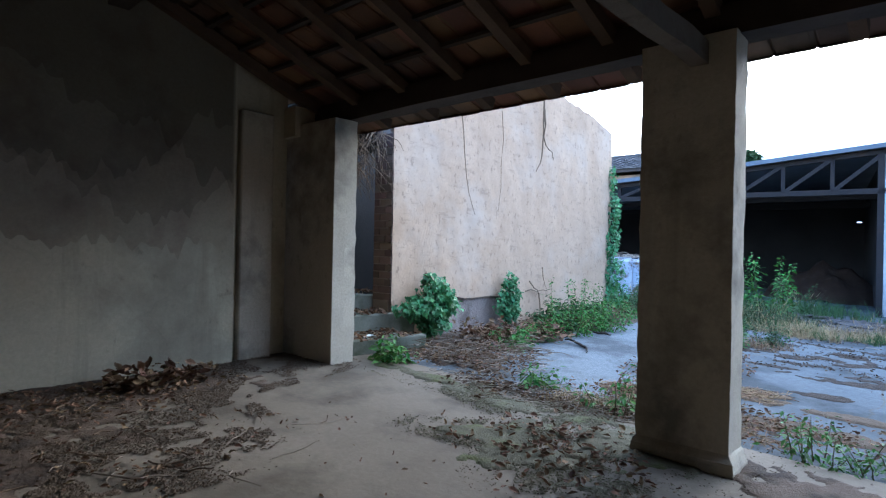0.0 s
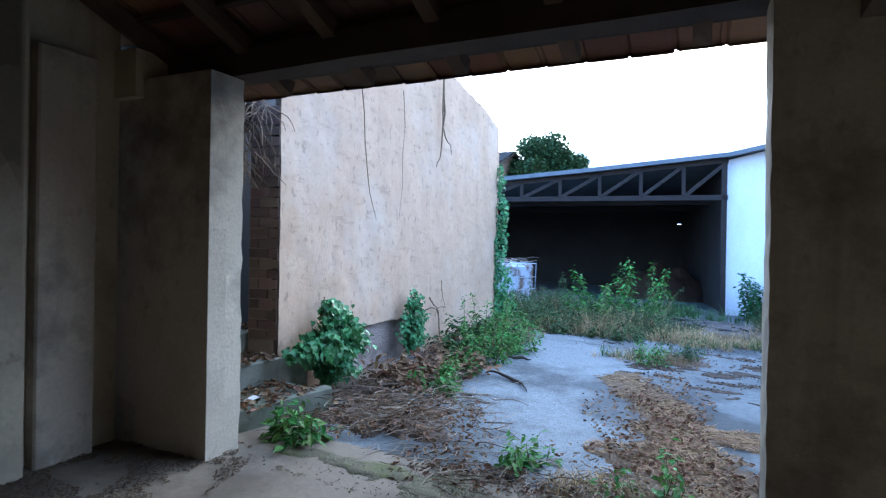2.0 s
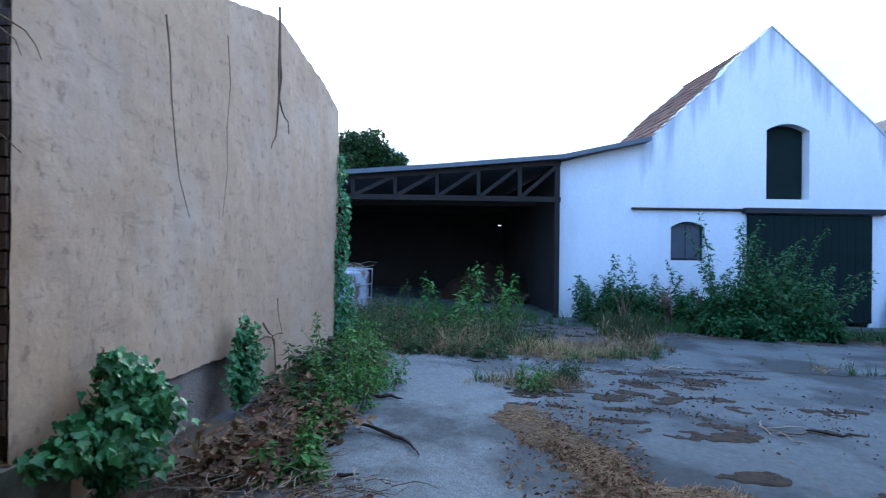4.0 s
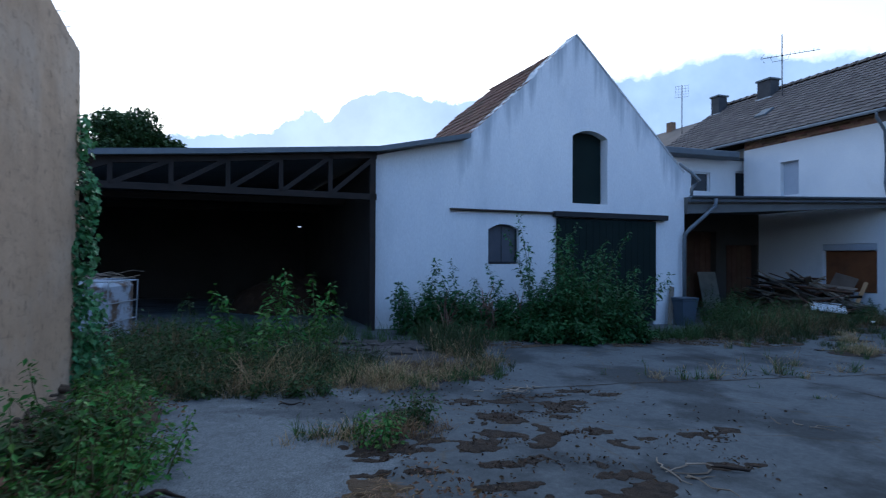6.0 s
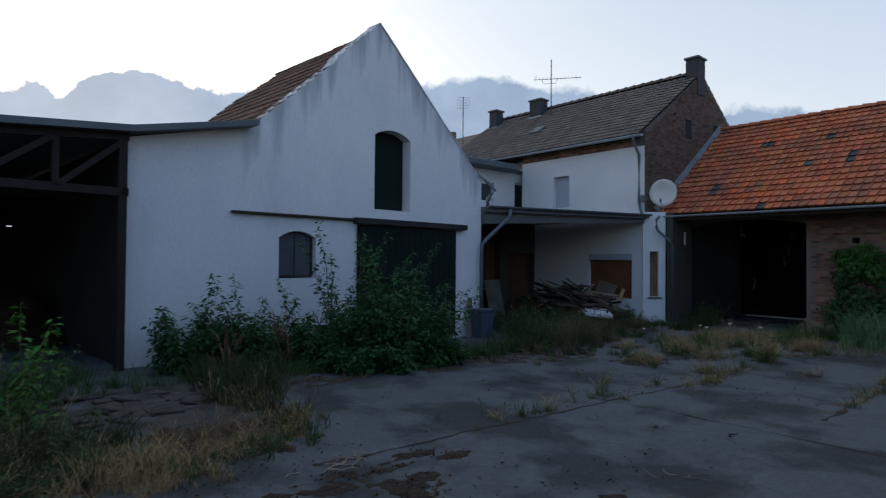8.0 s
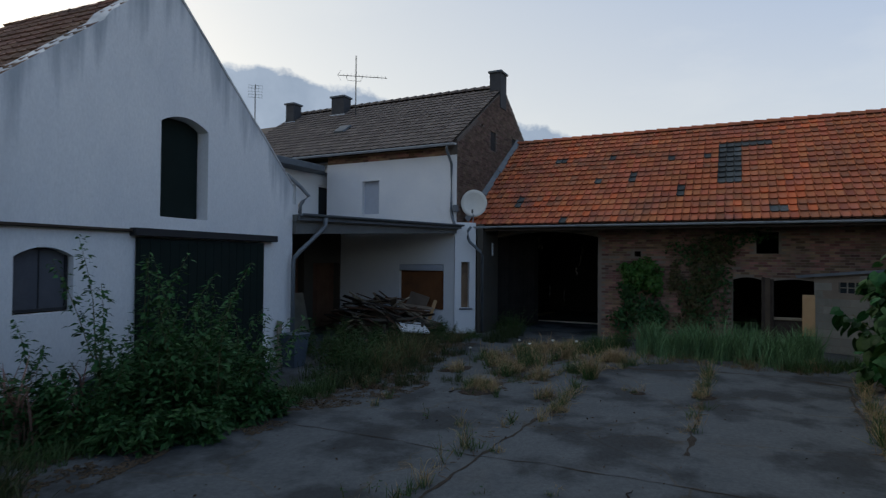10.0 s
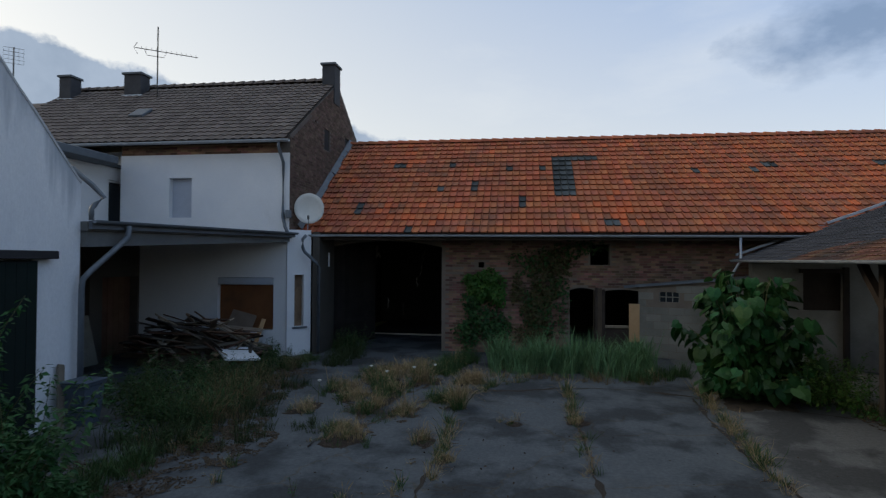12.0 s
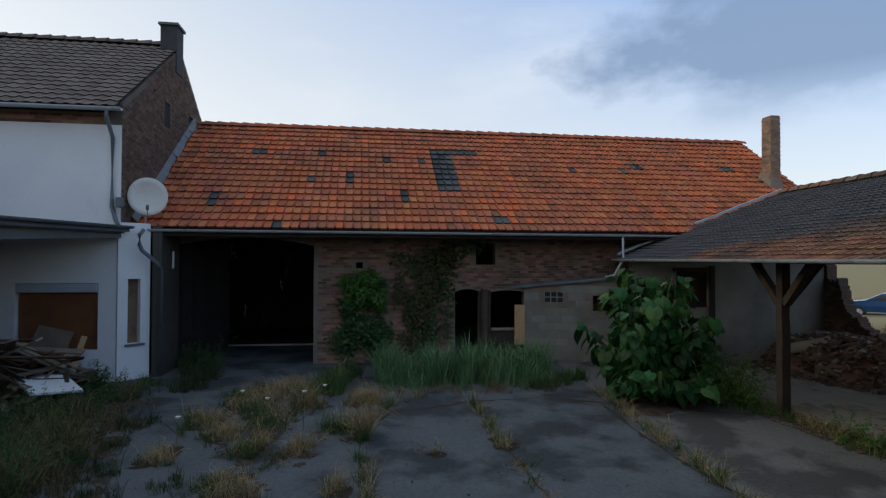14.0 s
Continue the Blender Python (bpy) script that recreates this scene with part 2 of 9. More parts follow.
    l.new(grain, r.inputs["Value"])
    l.new(r.outputs["Result"], bsdf.inputs["Roughness"])
    if bump:
        bn = n.new("ShaderNodeBump")
        bn.inputs["Strength"].default_value = bump
        bn.inputs["Distance"].default_value = depth
        hsum = n.new("ShaderNodeMath")
        hsum.operation = "ADD"
        l.new(coarse, hsum.inputs[0])
        l.new(grain, hsum.inputs[1])
        l.new(hsum.outputs[0], bn.inputs["Height"])
        l.new(bn.outputs["Normal"], bsdf.inputs["Normal"])
    return m


def leafy(name, a, b, hue=0.02, value=0.35, rough=0.55, through_light=0.25):
    """Foliage: colour differs from leaf to leaf, and some light comes through."""
    m = paint(name, a, b, rough=rough, scale=25, fine=90, bump=0.15, island=value, random_hue=hue, depth=0.002)
    n, l = m.node_tree.nodes, m.node_tree.links
    bsdf, out = n["Principled BSDF"], n["Material Output"]
    tr = n.new("ShaderNodeBsdfTranslucent")
    src = bsdf.inputs["Base Color"].links[0].from_socket
    l.new(src, tr.inputs["Color"])
    mx = n.new("ShaderNodeMixShader")
    mx.inputs["Fac"].default_value = through_light
    l.new(bsdf.outputs["BSDF"], mx.inputs[1])
    l.new(tr.outputs["BSDF"], mx.inputs[2])
    l.new(mx.outputs["Shader"], out.inputs["Surface"])
    return m


# ---- materials ----
WHITE = paint("white_limewash", (0.70, 0.71, 0.72), (0.78, 0.78, 0.77), 0.85, 1.6, 40, 0.35, third=(0.50, 0.52, 0.53), third_scale=0.7, third_at=(0.58, 0.85), stretch=(1, 1, 0.35))


def gable_stains(m):
    """Grey algae streaks that run down from the gable's two verges and from the hatch."""
    n, l = m.node_tree.nodes, m.node_tree.links
    bsdf = n["Principled BSDF"]
    base = bsdf.inputs["Base Color"].links[0].from_socket
    co = n.new("ShaderNodeTexCoord")
    sep = n.new("ShaderNodeSeparateXYZ")
    l.new(co.outputs["Object"], sep.inputs[0])

    def calc(op, a, b=None, c=None, clamp=False):
        x = n.new("ShaderNodeMath")
        x.operation, x.use_clamp = op, clamp
        for i, v in enumerate((a, b, c)):
            if isinstance(v, (int, float)):
                x.inputs[i].default_value = v
            elif v is not None:
                l.new(v, x.inputs[i])
        return x.outputs[0]

    off = calc("ABSOLUTE", calc("SUBTRACT", sep.outputs["X"], 5.08))
    below = calc("SUBTRACT", calc("MULTIPLY_ADD", off, -0.93, 7.25), sep.outputs["Z"])
    mp = n.new("ShaderNodeMapping")
    mp.inputs["Scale"].default_value = (3.2, 1, 0.28)
    l.new(co.outputs["Object"], mp.inputs["Vector"])
    t = n.new("ShaderNodeTexNoise")
    t.inputs["Scale"].default_value, t.inputs["Detail"].default_value, t.inputs["Roughness"].default_value = 1.0, 6.0, 0.6
    l.new(mp.outputs["Vector"], t.inputs["Vector"])
    reach = calc("MULTIPLY_ADD", t.outputs["Fac"], 4.2, -1.35)
    verge = calc("MULTIPLY_ADD", sep.outputs["X"], 2.0, -3.4, clamp=True)
    fac = calc("MULTIPLY", calc("MULTIPLY", calc("SUBTRACT", reach, below), 1.1, clamp=True), verge)
    x = n.new("ShaderNodeMixRGB")
    x.inputs["Color2"].default_value = (0.30, 0.33, 0.36, 1)
    l.new(calc("MULTIPLY", fac, 0.75), x.inputs["Fac"])
    l.new(base, x.inputs["Color1"])
    l.new(x.outputs["Color"], bsdf.inputs["Base Color"])
    return m


gable_stains(WHITE)
STAINED = paint("stained_coping", (0.42, 0.43, 0.44), (0.58, 0.58, 0.57), 0.9, 2.5, 40, 0.4, third=(0.22, 0.23, 0.22), third_scale=1.5, third_at=(0.5, 0.7))
HOUSE_WHITE = paint("white_render", (0.72, 0.73, 0.74), (0.8, 0.8, 0.79), 0.85, 1.2, 55, 0.3, third=(0.55, 0.55, 0.54), third_scale=0.9, third_at=(0.62, 0.9))
PINK = paint("old_plaster", (0.425, 0.298, 0.19), (0.505, 0.365, 0.243), 0.9, 1.6, 30, 0.45, third=(0.43, 0.335, 0.245), third_scale=0.7, third_at=(0.5, 0.66), depth=0.005)


def wall_wear(m, dark=(0.20, 0.165, 0.13), streak=0.35, crack=0.5, pocks=0.0):
    """Dirty runs down a plaster face, scuffs and a few hair cracks."""
    n, l = m.node_tree.nodes, m.node_tree.links
    bsdf = n["Principled BSDF"]
    base = bsdf.inputs["Base Color"].links[0].from_socket
    co = n.new("ShaderNodeTexCoord")
    fac = None
    for sc, lo, hi, amt in (((4.0, 4.0, 0.35), 0.56, 0.78, streak), ((7.0, 7.0, 4.0), 0.62, 0.72, streak * 1.2), ((15.0, 15.0, 10.0), 0.56, 0.63, pocks), ((2.6, 2.6, 11.0), 0.57, 0.64, pocks * 0.7), ((1.3, 1.3, 0.9), 0.5, 0.75, pocks * 0.45)):
        mp = n.new("ShaderNodeMapping")
        mp.inputs["Scale"].default_value = sc
        l.new(co.outputs["Object"], mp.inputs["Vector"])
        t = n.new("ShaderNodeTexNoise")
        t.inputs["Scale"].default_value, t.inputs["Detail"].default_value, t.inputs["Roughness"].default_value = 1.0, 8.0, 0.65
        l.new(mp.outputs["Vector"], t.inputs["Vector"])
        r = n.new("ShaderNodeMapRange")
        r.inputs["From Min"].default_value, r.inputs["From Max"].default_value = lo, hi
        r.inputs["To Max"].default_value = amt
        l.new(t.outputs["Fac"], r.inputs["Value"])
        x = n.new("ShaderNodeMixRGB")
        x.inputs["Color2"].default_value = (*dark, 1)
        l.new(r.outputs["Result"], x.inputs["Fac"])
        l.new(base, x.inputs["Color1"])
        base = x.outputs["Color"]
    wob = n.new("ShaderNodeTexNoise")
    wob.inputs["Scale"].default_value, wob.inputs["Detail"].default_value = 2.2, 7.0
    l.new(co.outputs["Object"], wob.inputs["Vector"])
    ad = n.new("ShaderNodeMixRGB")
    ad.blend_type = "ADD"
    ad.inputs["Fac"].default_value = 0.5
    l.new(co.outputs["Object"], ad.inputs["Color1"])
    l.new(wob.outputs["Color"], ad.inputs["Color2"])
    v = n.new("ShaderNodeTexVoronoi")
    v.feature = "DISTANCE_TO_EDGE"
    v.inputs["Scale"].default_value = 0.6
    l.new(ad.outputs["Color"], v.inputs["Vector"])
    r = n.new("ShaderNodeMapRange")
    r.inputs["From Min"].default_value, r.inputs["From Max"].default_value = 0.001, 0.006
    r.inputs["To Min"].default_value, r.inputs["To Max"].default_value = crack, 0.0
    l.new(v.outputs["Distance"], r.inputs["Value"])
    x = n.new("ShaderNodeMixRGB")
    x.inputs["Color2"].default_value = (*[c * 0.6 for c in dark], 1)
    l.new(r.outputs["Result"], x.inputs["Fac"])
    l.new(base, x.inputs["Color1"])
    l.new(x.outputs["Color"], bsdf.inputs["Base Color"])
    return m


wall_wear(PINK, (0.215, 0.155, 0.108), 0.35, 0.12, 0.6)
# shed walls and floors
SHED_PLASTER = paint("shed_plaster", (0.49, 0.43, 0.305), (0.58, 0.52, 0.375), 0.9, 0.9, 35, 0.4, third=(0.24, 0.21, 0.16), third_scale=0.6, third_at=(0.48, 0.7), depth=0.005)
wall_wear(SHED_PLASTER, (0.17, 0.145, 0.11), 0.6, 0.08)
PLASTER_GREY = paint("grey_plaster", (0.27, 0.255, 0.22), (0.35, 0.33, 0.285), 0.9, 1.3, 35, 0.5, third=(0.18, 0.165, 0.14), third_scale=0.8, third_at=(0.5, 0.75))
CONCRETE = paint("old_concrete", (0.47, 0.415, 0.312), (0.55, 0.49, 0.38), 0.9, 2.5, 45, 0.6, third=(0.20, 0.18, 0.15), third_scale=1.6, third_at=(0.5, 0.68), depth=0.005)
wall_wear(CONCRETE, (0.17, 0.155, 0.115), 0.45, 0.0)
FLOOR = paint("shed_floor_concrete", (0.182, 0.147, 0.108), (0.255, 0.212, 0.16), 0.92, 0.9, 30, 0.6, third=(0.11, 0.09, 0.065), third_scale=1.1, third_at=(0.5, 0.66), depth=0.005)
BRICK_RED = paint("red_brown_brick", (0.235, 0.128, 0.087), (0.30, 0.172, 0.12), 0.92, 5, 80, 0.5, third=(0.13, 0.095, 0.072), third_scale=0.8, third_at=(0.45, 0.66), island=0.48, random_hue=0.03)
BRICK_DARK = paint("dark_brick", (0.105, 0.07, 0.052), (0.155, 0.106, 0.08), 0.92, 5, 80, 0.5, island=0.4, random_hue=0.02)
MORTAR = paint("lime_mortar", (0.19, 0.15, 0.115), (0.26, 0.21, 0.165), 0.95, 3, 60, 0.5)
TILE_ORANGE = paint("orange_clay_tile", (0.43, 0.125, 0.055), (0.52, 0.17, 0.078), 0.85, 0.8, 60, 0.4, third=(0.25, 0.105, 0.07), third_scale=0.9, third_at=(0.46, 0.7), island=0.2, random_hue=0.008)
TILE_SLATE = paint("grey_replacement_tile", (0.05, 0.058, 0.058), (0.10, 0.112, 0.112), 0.7, 9, 60, 0.3, island=0.5)
TILE_DARK = paint("brown_concrete_tile", (0.118, 0.096, 0.085), (0.16, 0.132, 0.116), 0.8, 1.5, 60, 0.35, island=0.2, random_hue=0.01)
TILE_MIXED = paint("weathered_red_tile", (0.19, 0.095, 0.058), (0.26, 0.13, 0.075), 0.88, 0.7, 60, 0.4, third=(0.09, 0.07, 0.06), third_scale=0.5, third_at=(0.42, 0.6), island=0.35, random_hue=0.02)
TILE_BROWN = paint("brown_clay_tile", (0.23, 0.14, 0.10), (0.31, 0.19, 0.14), 0.88, 0.9, 60, 0.4, third=(0.16, 0.12, 0.09), third_scale=0.8, third_at=(0.5, 0.7), island=0.25, random_hue=0.012)
WOOD_DARK = paint("dark_weathered_timber", (0.042, 0.031, 0.024), (0.075, 0.056, 0.043), 0.85, 3, 70, 0.6, stretch=(1, 1, 1), island=0.15)
RAFTER = paint("old_brown_timber", (0.085, 0.055, 0.036), (0.14, 0.092, 0.06), 0.85, 3, 70, 0.6, island=0.3)
WOOD_BOARD = paint("weathered_board", (0.26, 0.20, 0.14), (0.36, 0.28, 0.2), 0.85, 4, 70, 0.5, island=0.4, random_hue=0.015)
WOOD_WARM = paint("orange_chipboard", (0.18, 0.07, 0.028), (0.25, 0.105, 0.042), 0.7, 3, 80, 0.3, third=(0.11, 0.05, 0.025), third_scale=1.5, third_at=(0.5, 0.7))
WOOD_PALE = paint("raw_pine_board", (0.55, 0.33, 0.16), (0.62, 0.39, 0.2), 0.75, 3, 60, 0.3)
GREEN_DOOR = paint("dark_green_paint", (0.005, 0.012, 0.010), (0.008, 0.016, 0.014), 0.9, 2, 50, 0.3, third=(0.02, 0.026, 0.022), third_scale=1.5, third_at=(0.6, 0.85))
DARK_STEEL = paint("dark_painted_steel", (0.022, 0.023, 0.025), (0.035, 0.036, 0.038), 0.6, 3, 60, 0.2, third=(0.04, 0.028, 0.022), third_scale=4, third_at=(0.6, 0.8))
SHEET = paint("fibre_cement_sheet", (0.15, 0.155, 0.16), (0.21, 0.215, 0.22), 0.85, 1, 40, 0.4)
ZINC = paint("weathered_zinc", (0.36, 0.39, 0.42), (0.46, 0.49, 0.52), 0.5, 3, 60, 0.2, metal=0.25, third=(0.2, 0.22, 0.23), third_scale=2)
FASCIA = paint("dark_roof_fascia", (0.10, 0.115, 0.13), (0.155, 0.17, 0.185), 0.6, 3, 50, 0.2)
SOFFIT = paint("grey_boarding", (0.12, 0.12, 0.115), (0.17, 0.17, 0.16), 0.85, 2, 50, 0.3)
BLOCK = paint("grey_block", (0.22, 0.208, 0.172), (0.29, 0.275, 0.228), 0.92, 2, 60, 0.6, third=(0.15, 0.14, 0.115), third_scale=1.1, third_at=(0.48, 0.7), island=0.12)
TRUSS_STEEL = paint("rusty_dark_steel", (0.022, 0.018, 0.016), (0.034, 0.027, 0.023), 0.85, 3, 60, 0.3, third=(0.045, 0.027, 0.018), third_scale=4, third_at=(0.55, 0.8))
CHIMNEY_SLATE = paint("dark_chimney_slate", (0.045, 0.046, 0.05), (0.07, 0.07, 0.075), 0.8, 3, 50, 0.3)
# near-black colour that stands in for deep shade inside the buildings
DARK_WALL = paint("shade_dark_wall", (0.03, 0.027, 0.025), (0.05, 0.045, 0.04), 0.95, 1, 30, 0.4)
PIPE_DARK = paint("dull_dark_zinc", (0.12, 0.135, 0.15), (0.18, 0.2, 0.215), 0.55, 3, 60, 0.2, metal=0.2)
MORTAR_DARK = paint("sooty_mortar", (0.12, 0.10, 0.085), (0.16, 0.135, 0.115), 0.95, 3, 60, 0.5)
TILE_GREY = paint("grey_concrete_tile", (0.07, 0.068, 0.07), (0.10, 0.097, 0.10), 0.8, 1.5, 60, 0.35, island=0.2, random_hue=0.01)
DARK_LITTER = leafy("dark_crumbs", (0.055, 0.038, 0.025), (0.11, 0.075, 0.048), 0.02, 0.5, 0.9, 0.05)
TRODDEN = paint("trodden_dusty_floor", (0.27, 0.235, 0.18), (0.35, 0.31, 0.245), 0.95, 1.5, 40, 0.6, third=(0.10, 0.085, 0.065), third_scale=1.4, third_at=(0.5, 0.68), depth=0.008)
DISH = paint("cream_dish_paint", (0.62, 0.60, 0.54), (0.68, 0.66, 0.6), 0.5, 3, 40, 0.05)
BLUE_PLASTIC = paint("faded_blue_plastic", (0.065, 0.085, 0.115), (0.09, 0.115, 0.15), 0.5, 3, 40, 0.1)
TANK_WHITE = paint("dirty_white_plastic", (0.40, 0.45, 0.52), (0.50, 0.55, 0.62), 0.45, 3, 30, 0.1, third=(0.14, 0.10, 0.07), third_scale=3.2, third_at=(0.5, 0.6))
CHIMNEY_BRICK = paint("faded_chimney_brick", (0.24, 0.16, 0.115), (0.31, 0.21, 0.155), 0.93, 5, 80, 0.5, third=(0.16, 0.12, 0.09), third_scale=2.0, third_at=(0.5, 0.7), island=0.3, random_hue=0.015)
TIE_WOOD = paint("hewn_grey_timber", (0.13, 0.105, 0.08), (0.20, 0.165, 0.13), 0.88, 3, 70, 0.7, third=(0.08, 0.062, 0.045), third_scale=3, depth=0.015)
# board colour lowered to near black to imitate the gateway's shade
GATE_WOOD = paint("shade_gate_board", (0.016, 0.014, 0.013), (0.028, 0.025, 0.022), 0.9, 3, 60, 0.5, island=0.2)
# four darkening plaster tones that imitate shade high on the side wall
SHADE_COATS = [paint("smoked_render", tuple(c * k for c in (0.36, 0.31, 0.22)), tuple(c * k for c in (0.45, 0.395, 0.29)), 0.95, 0.9, 40, 0.5, third=tuple(c * k for c in (0.23, 0.185, 0.14)), third_scale=1.3, third_at=(0.48, 0.68), depth=0.006) for k in (0.98, 0.76, 0.56, 0.42)]
DARK_RENDER = paint("dark_brown_render", (0.07, 0.063, 0.054), (0.10, 0.09, 0.076), 0.9, 1.2, 40, 0.4)
FOOTING = paint("rough_grey_footing", (0.24, 0.195, 0.165), (0.33, 0.275, 0.235), 0.95, 4, 40, 0.9, third=(0.15, 0.12, 0.10), third_scale=3, third_at=(0.48, 0.62), depth=0.02)
RUBBLE = paint("brick_rubble", (0.12, 0.07, 0.052), (0.19, 0.125, 0.10), 0.95, 3, 60, 0.6, third=(0.15, 0.135, 0.115), third_scale=1.2, third_at=(0.48, 0.62), island=0.6, random_hue=0.03)
LITTER = leafy("dead_leaves", (0.13, 0.078, 0.046), (0.245, 0.155, 0.09), 0.02, 0.5, 0.9, 0.1)
STRAW = leafy("dry_grass", (0.33, 0.235, 0.115), (0.44, 0.33, 0.18), 0.02, 0.35, 0.85, 0.2)
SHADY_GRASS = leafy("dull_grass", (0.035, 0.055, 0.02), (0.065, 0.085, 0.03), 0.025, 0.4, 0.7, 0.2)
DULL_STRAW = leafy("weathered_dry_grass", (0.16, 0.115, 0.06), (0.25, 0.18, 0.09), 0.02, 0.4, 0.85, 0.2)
GRASS = leafy("green_grass", (0.048, 0.098, 0.03), (0.088, 0.148, 0.048), 0.025, 0.35, 0.6, 0.25)
REED = leafy("blue_green_grass", (0.10, 0.20, 0.08), (0.17, 0.285, 0.135), 0.015, 0.3, 0.55, 0.25)
WEED = leafy("weed_leaves", (0.06, 0.17, 0.03), (0.10, 0.225, 0.045), 0.03, 0.4, 0.6, 0.25)
IVY = leafy("ivy_leaves", (0.06, 0.19, 0.065), (0.11, 0.275, 0.105), 0.02, 0.45, 0.42, 0.2)
BIGLEAF = leafy("broad_leaves", (0.024, 0.082, 0.02), (0.048, 0.125, 0.032), 0.03, 0.5, 0.5, 0.2)
TREE_LEAF = leafy("tree_leaves", (0.03, 0.065, 0.022), (0.05, 0.09, 0.03), 0.02, 0.4, 0.6, 0.2)
STEM = paint("plant_stems", (0.09, 0.10, 0.04), (0.14, 0.13, 0.06), 0.8, 8, 60, 0.2)
TWIG = paint("dry_twigs", (0.12, 0.082, 0.05), (0.19, 0.135, 0.085), 0.9, 8, 60, 0.3, island=0.3)
FLOWER = paint("white_flowers", (0.7, 0.7, 0.62), (0.78, 0.78, 0.7), 0.8, 8, 60, 0.1)
CAR_BLUE = paint("metallic_blue_car_paint", (0.02, 0.06, 0.15), (0.025, 0.07, 0.17), 0.25, 2, 60, 0.0, metal=0.3)
RUBBER = paint("black_rubber", (0.02, 0.02, 0.02), (0.03, 0.03, 0.03), 0.8, 6, 60, 0.2)


def glassy(name, colour, rough=0.08):
    m = bpy.data.materials.new(name)
    m.use_nodes = True
    p = m.node_tree.nodes["Principled BSDF"]
    p.inputs["Base Color"].default_value = (*colour, 1)
    p.inputs["Roughness"].default_value = rough
    p.inputs["Specular IOR Level"].default_value = 0.6
    return m


MOSSY_STEP = paint("mossy_concrete", (0.13, 0.135, 0.10), (0.21, 0.205, 0.165), 0.95, 3, 40, 0.5, third=(0.07, 0.085, 0.05), third_scale=2, third_at=(0.48, 0.62), depth=0.006)
DUSTY = paint("dusty_pane", (0.075, 0.08, 0.095), (0.10, 0.105, 0.12), 0.45, 3, 40, 0.05)
GLASS = glassy("dusty_dark_glass", (0.03, 0.035, 0.04), 0.15)
BLIND = paint("closed_grey_shutter", (0.42, 0.45, 0.5), (0.48, 0.51, 0.56), 0.6, 3, 40, 0.1)


def yard_material():
    """Worn asphalt and concrete with fine aggregate, cracks, stains and brown litter; grass land far off."""
    m = paint("worn_yard_paving", (0.070, 0.078, 0.083), (0.094, 0.103, 0.108), 0.92, 1.4, 70, 0.35, third=(0.074, 0.076, 0.075), third_scale=0.55, third_at=(0.56, 0.7), depth=0.004)
    n, l = m.node_tree.nodes, m.node_tree.links
    bsdf = n["Principled BSDF"]
    base = bsdf.inputs["Base Color"].links[0].from_socket
    co = n.new("ShaderNodeTexCoord")
    # cracks: thin edges of large warped cells
    wob = n.new("ShaderNodeTexNoise")
    wob.inputs["Scale"].default_value = 1.7
    wob.inputs["Detail"].default_value = 6
    l.new(co.outputs["Object"], wob.inputs["Vector"])
    add = n.new("ShaderNodeMixRGB")
    add.blend_type = "ADD"
    add.inputs["Fac"].default_value = 0.6
    l.new(co.outputs["Object"], add.inputs["Color1"])
    l.new(wob.outputs["Color"], add.inputs["Color2"])
    vor = n.new("ShaderNodeTexVoronoi")
    vor.feature = "DISTANCE_TO_EDGE"
    vor.inputs["Scale"].default_value = 0.34
    l.new(add.outputs["Color"], vor.inputs["Vector"])
    cr = n.new("ShaderNodeMapRange")
    cr.inputs["From Min"].default_value, cr.inputs["From Max"].default_value = 0.001, 0.007
    l.new(vor.outputs["Distance"], cr.inputs["Value"])
    mx = n.new("ShaderNodeMixRGB")
    mx.inputs["Color1"].default_value = (0.075, 0.07, 0.06, 1)
    l.new(cr.outputs["Result"], mx.inputs["Fac"])
    l.new(base, mx.inputs["Color2"])
    # paler, coarser surfacing near the ruined wall
    sx = n.new("ShaderNodeSeparateXYZ")
    l.new(co.outputs["Object"], sx.inputs[0])
    e1 = n.new("ShaderNodeMath")
    e1.operation = "MULTIPLY_ADD"
    e1.inputs[1].default_value = 1.6
    l.new(wob.outputs["Fac"], e1.inputs[0])
    l.new(sx.outputs["X"], e1.inputs[2])
    er = n.new("ShaderNodeMapRange")
    er.inputs["From Min"].default_value, er.inputs["From Max"].default_value = -1.02, -0.9
    er.inputs["To Min"].default_value, er.inputs["To Max"].default_value = 1.0, 0.0
    l.new(e1.outputs[0], er.inputs["Value"])
    sp = n.new("ShaderNodeTexNoise")
    sp.inputs["Scale"].default_value, sp.inputs["Detail"].default_value = 90.0, 3.0
    l.new(co.outputs["Object"], sp.inputs["Vector"])
    spc = n.new("ShaderNodeValToRGB")
    spc.color_ramp.elements[0].position, spc.color_ramp.elements[1].position = 0.35, 0.65
    spc.color_ramp.elements[0].color, spc.color_ramp.elements[1].color = (0.08, 0.087, 0.091, 1), (0.158, 0.172, 0.18, 1)
    l.new(sp.outputs["Fac"], spc.inputs["Fac"])
    pale = n.new("ShaderNodeMixRGB")
    l.new(er.outputs["Result"], pale.inputs["Fac"])
    l.new(mx.outputs["Color"], pale.inputs["Color1"])
    l.new(spc.outputs["Color"], pale.inputs["Color2"])
    mx = pale
    # a paler, brownish slab beyond the last joint
    jy = n.new("ShaderNodeMath")
    jy.operation = "MULTIPLY_ADD"
    jy.inputs[1].default_value = 0.098
    l.new(sx.outputs["X"], jy.inputs[0])
    l.new(sx.outputs["Y"], jy.inputs[2])
    jr = n.new("ShaderNodeMapRange")
    jr.inputs["From Min"].default_value, jr.inputs["From Max"].default_value = 6.33, 6.38
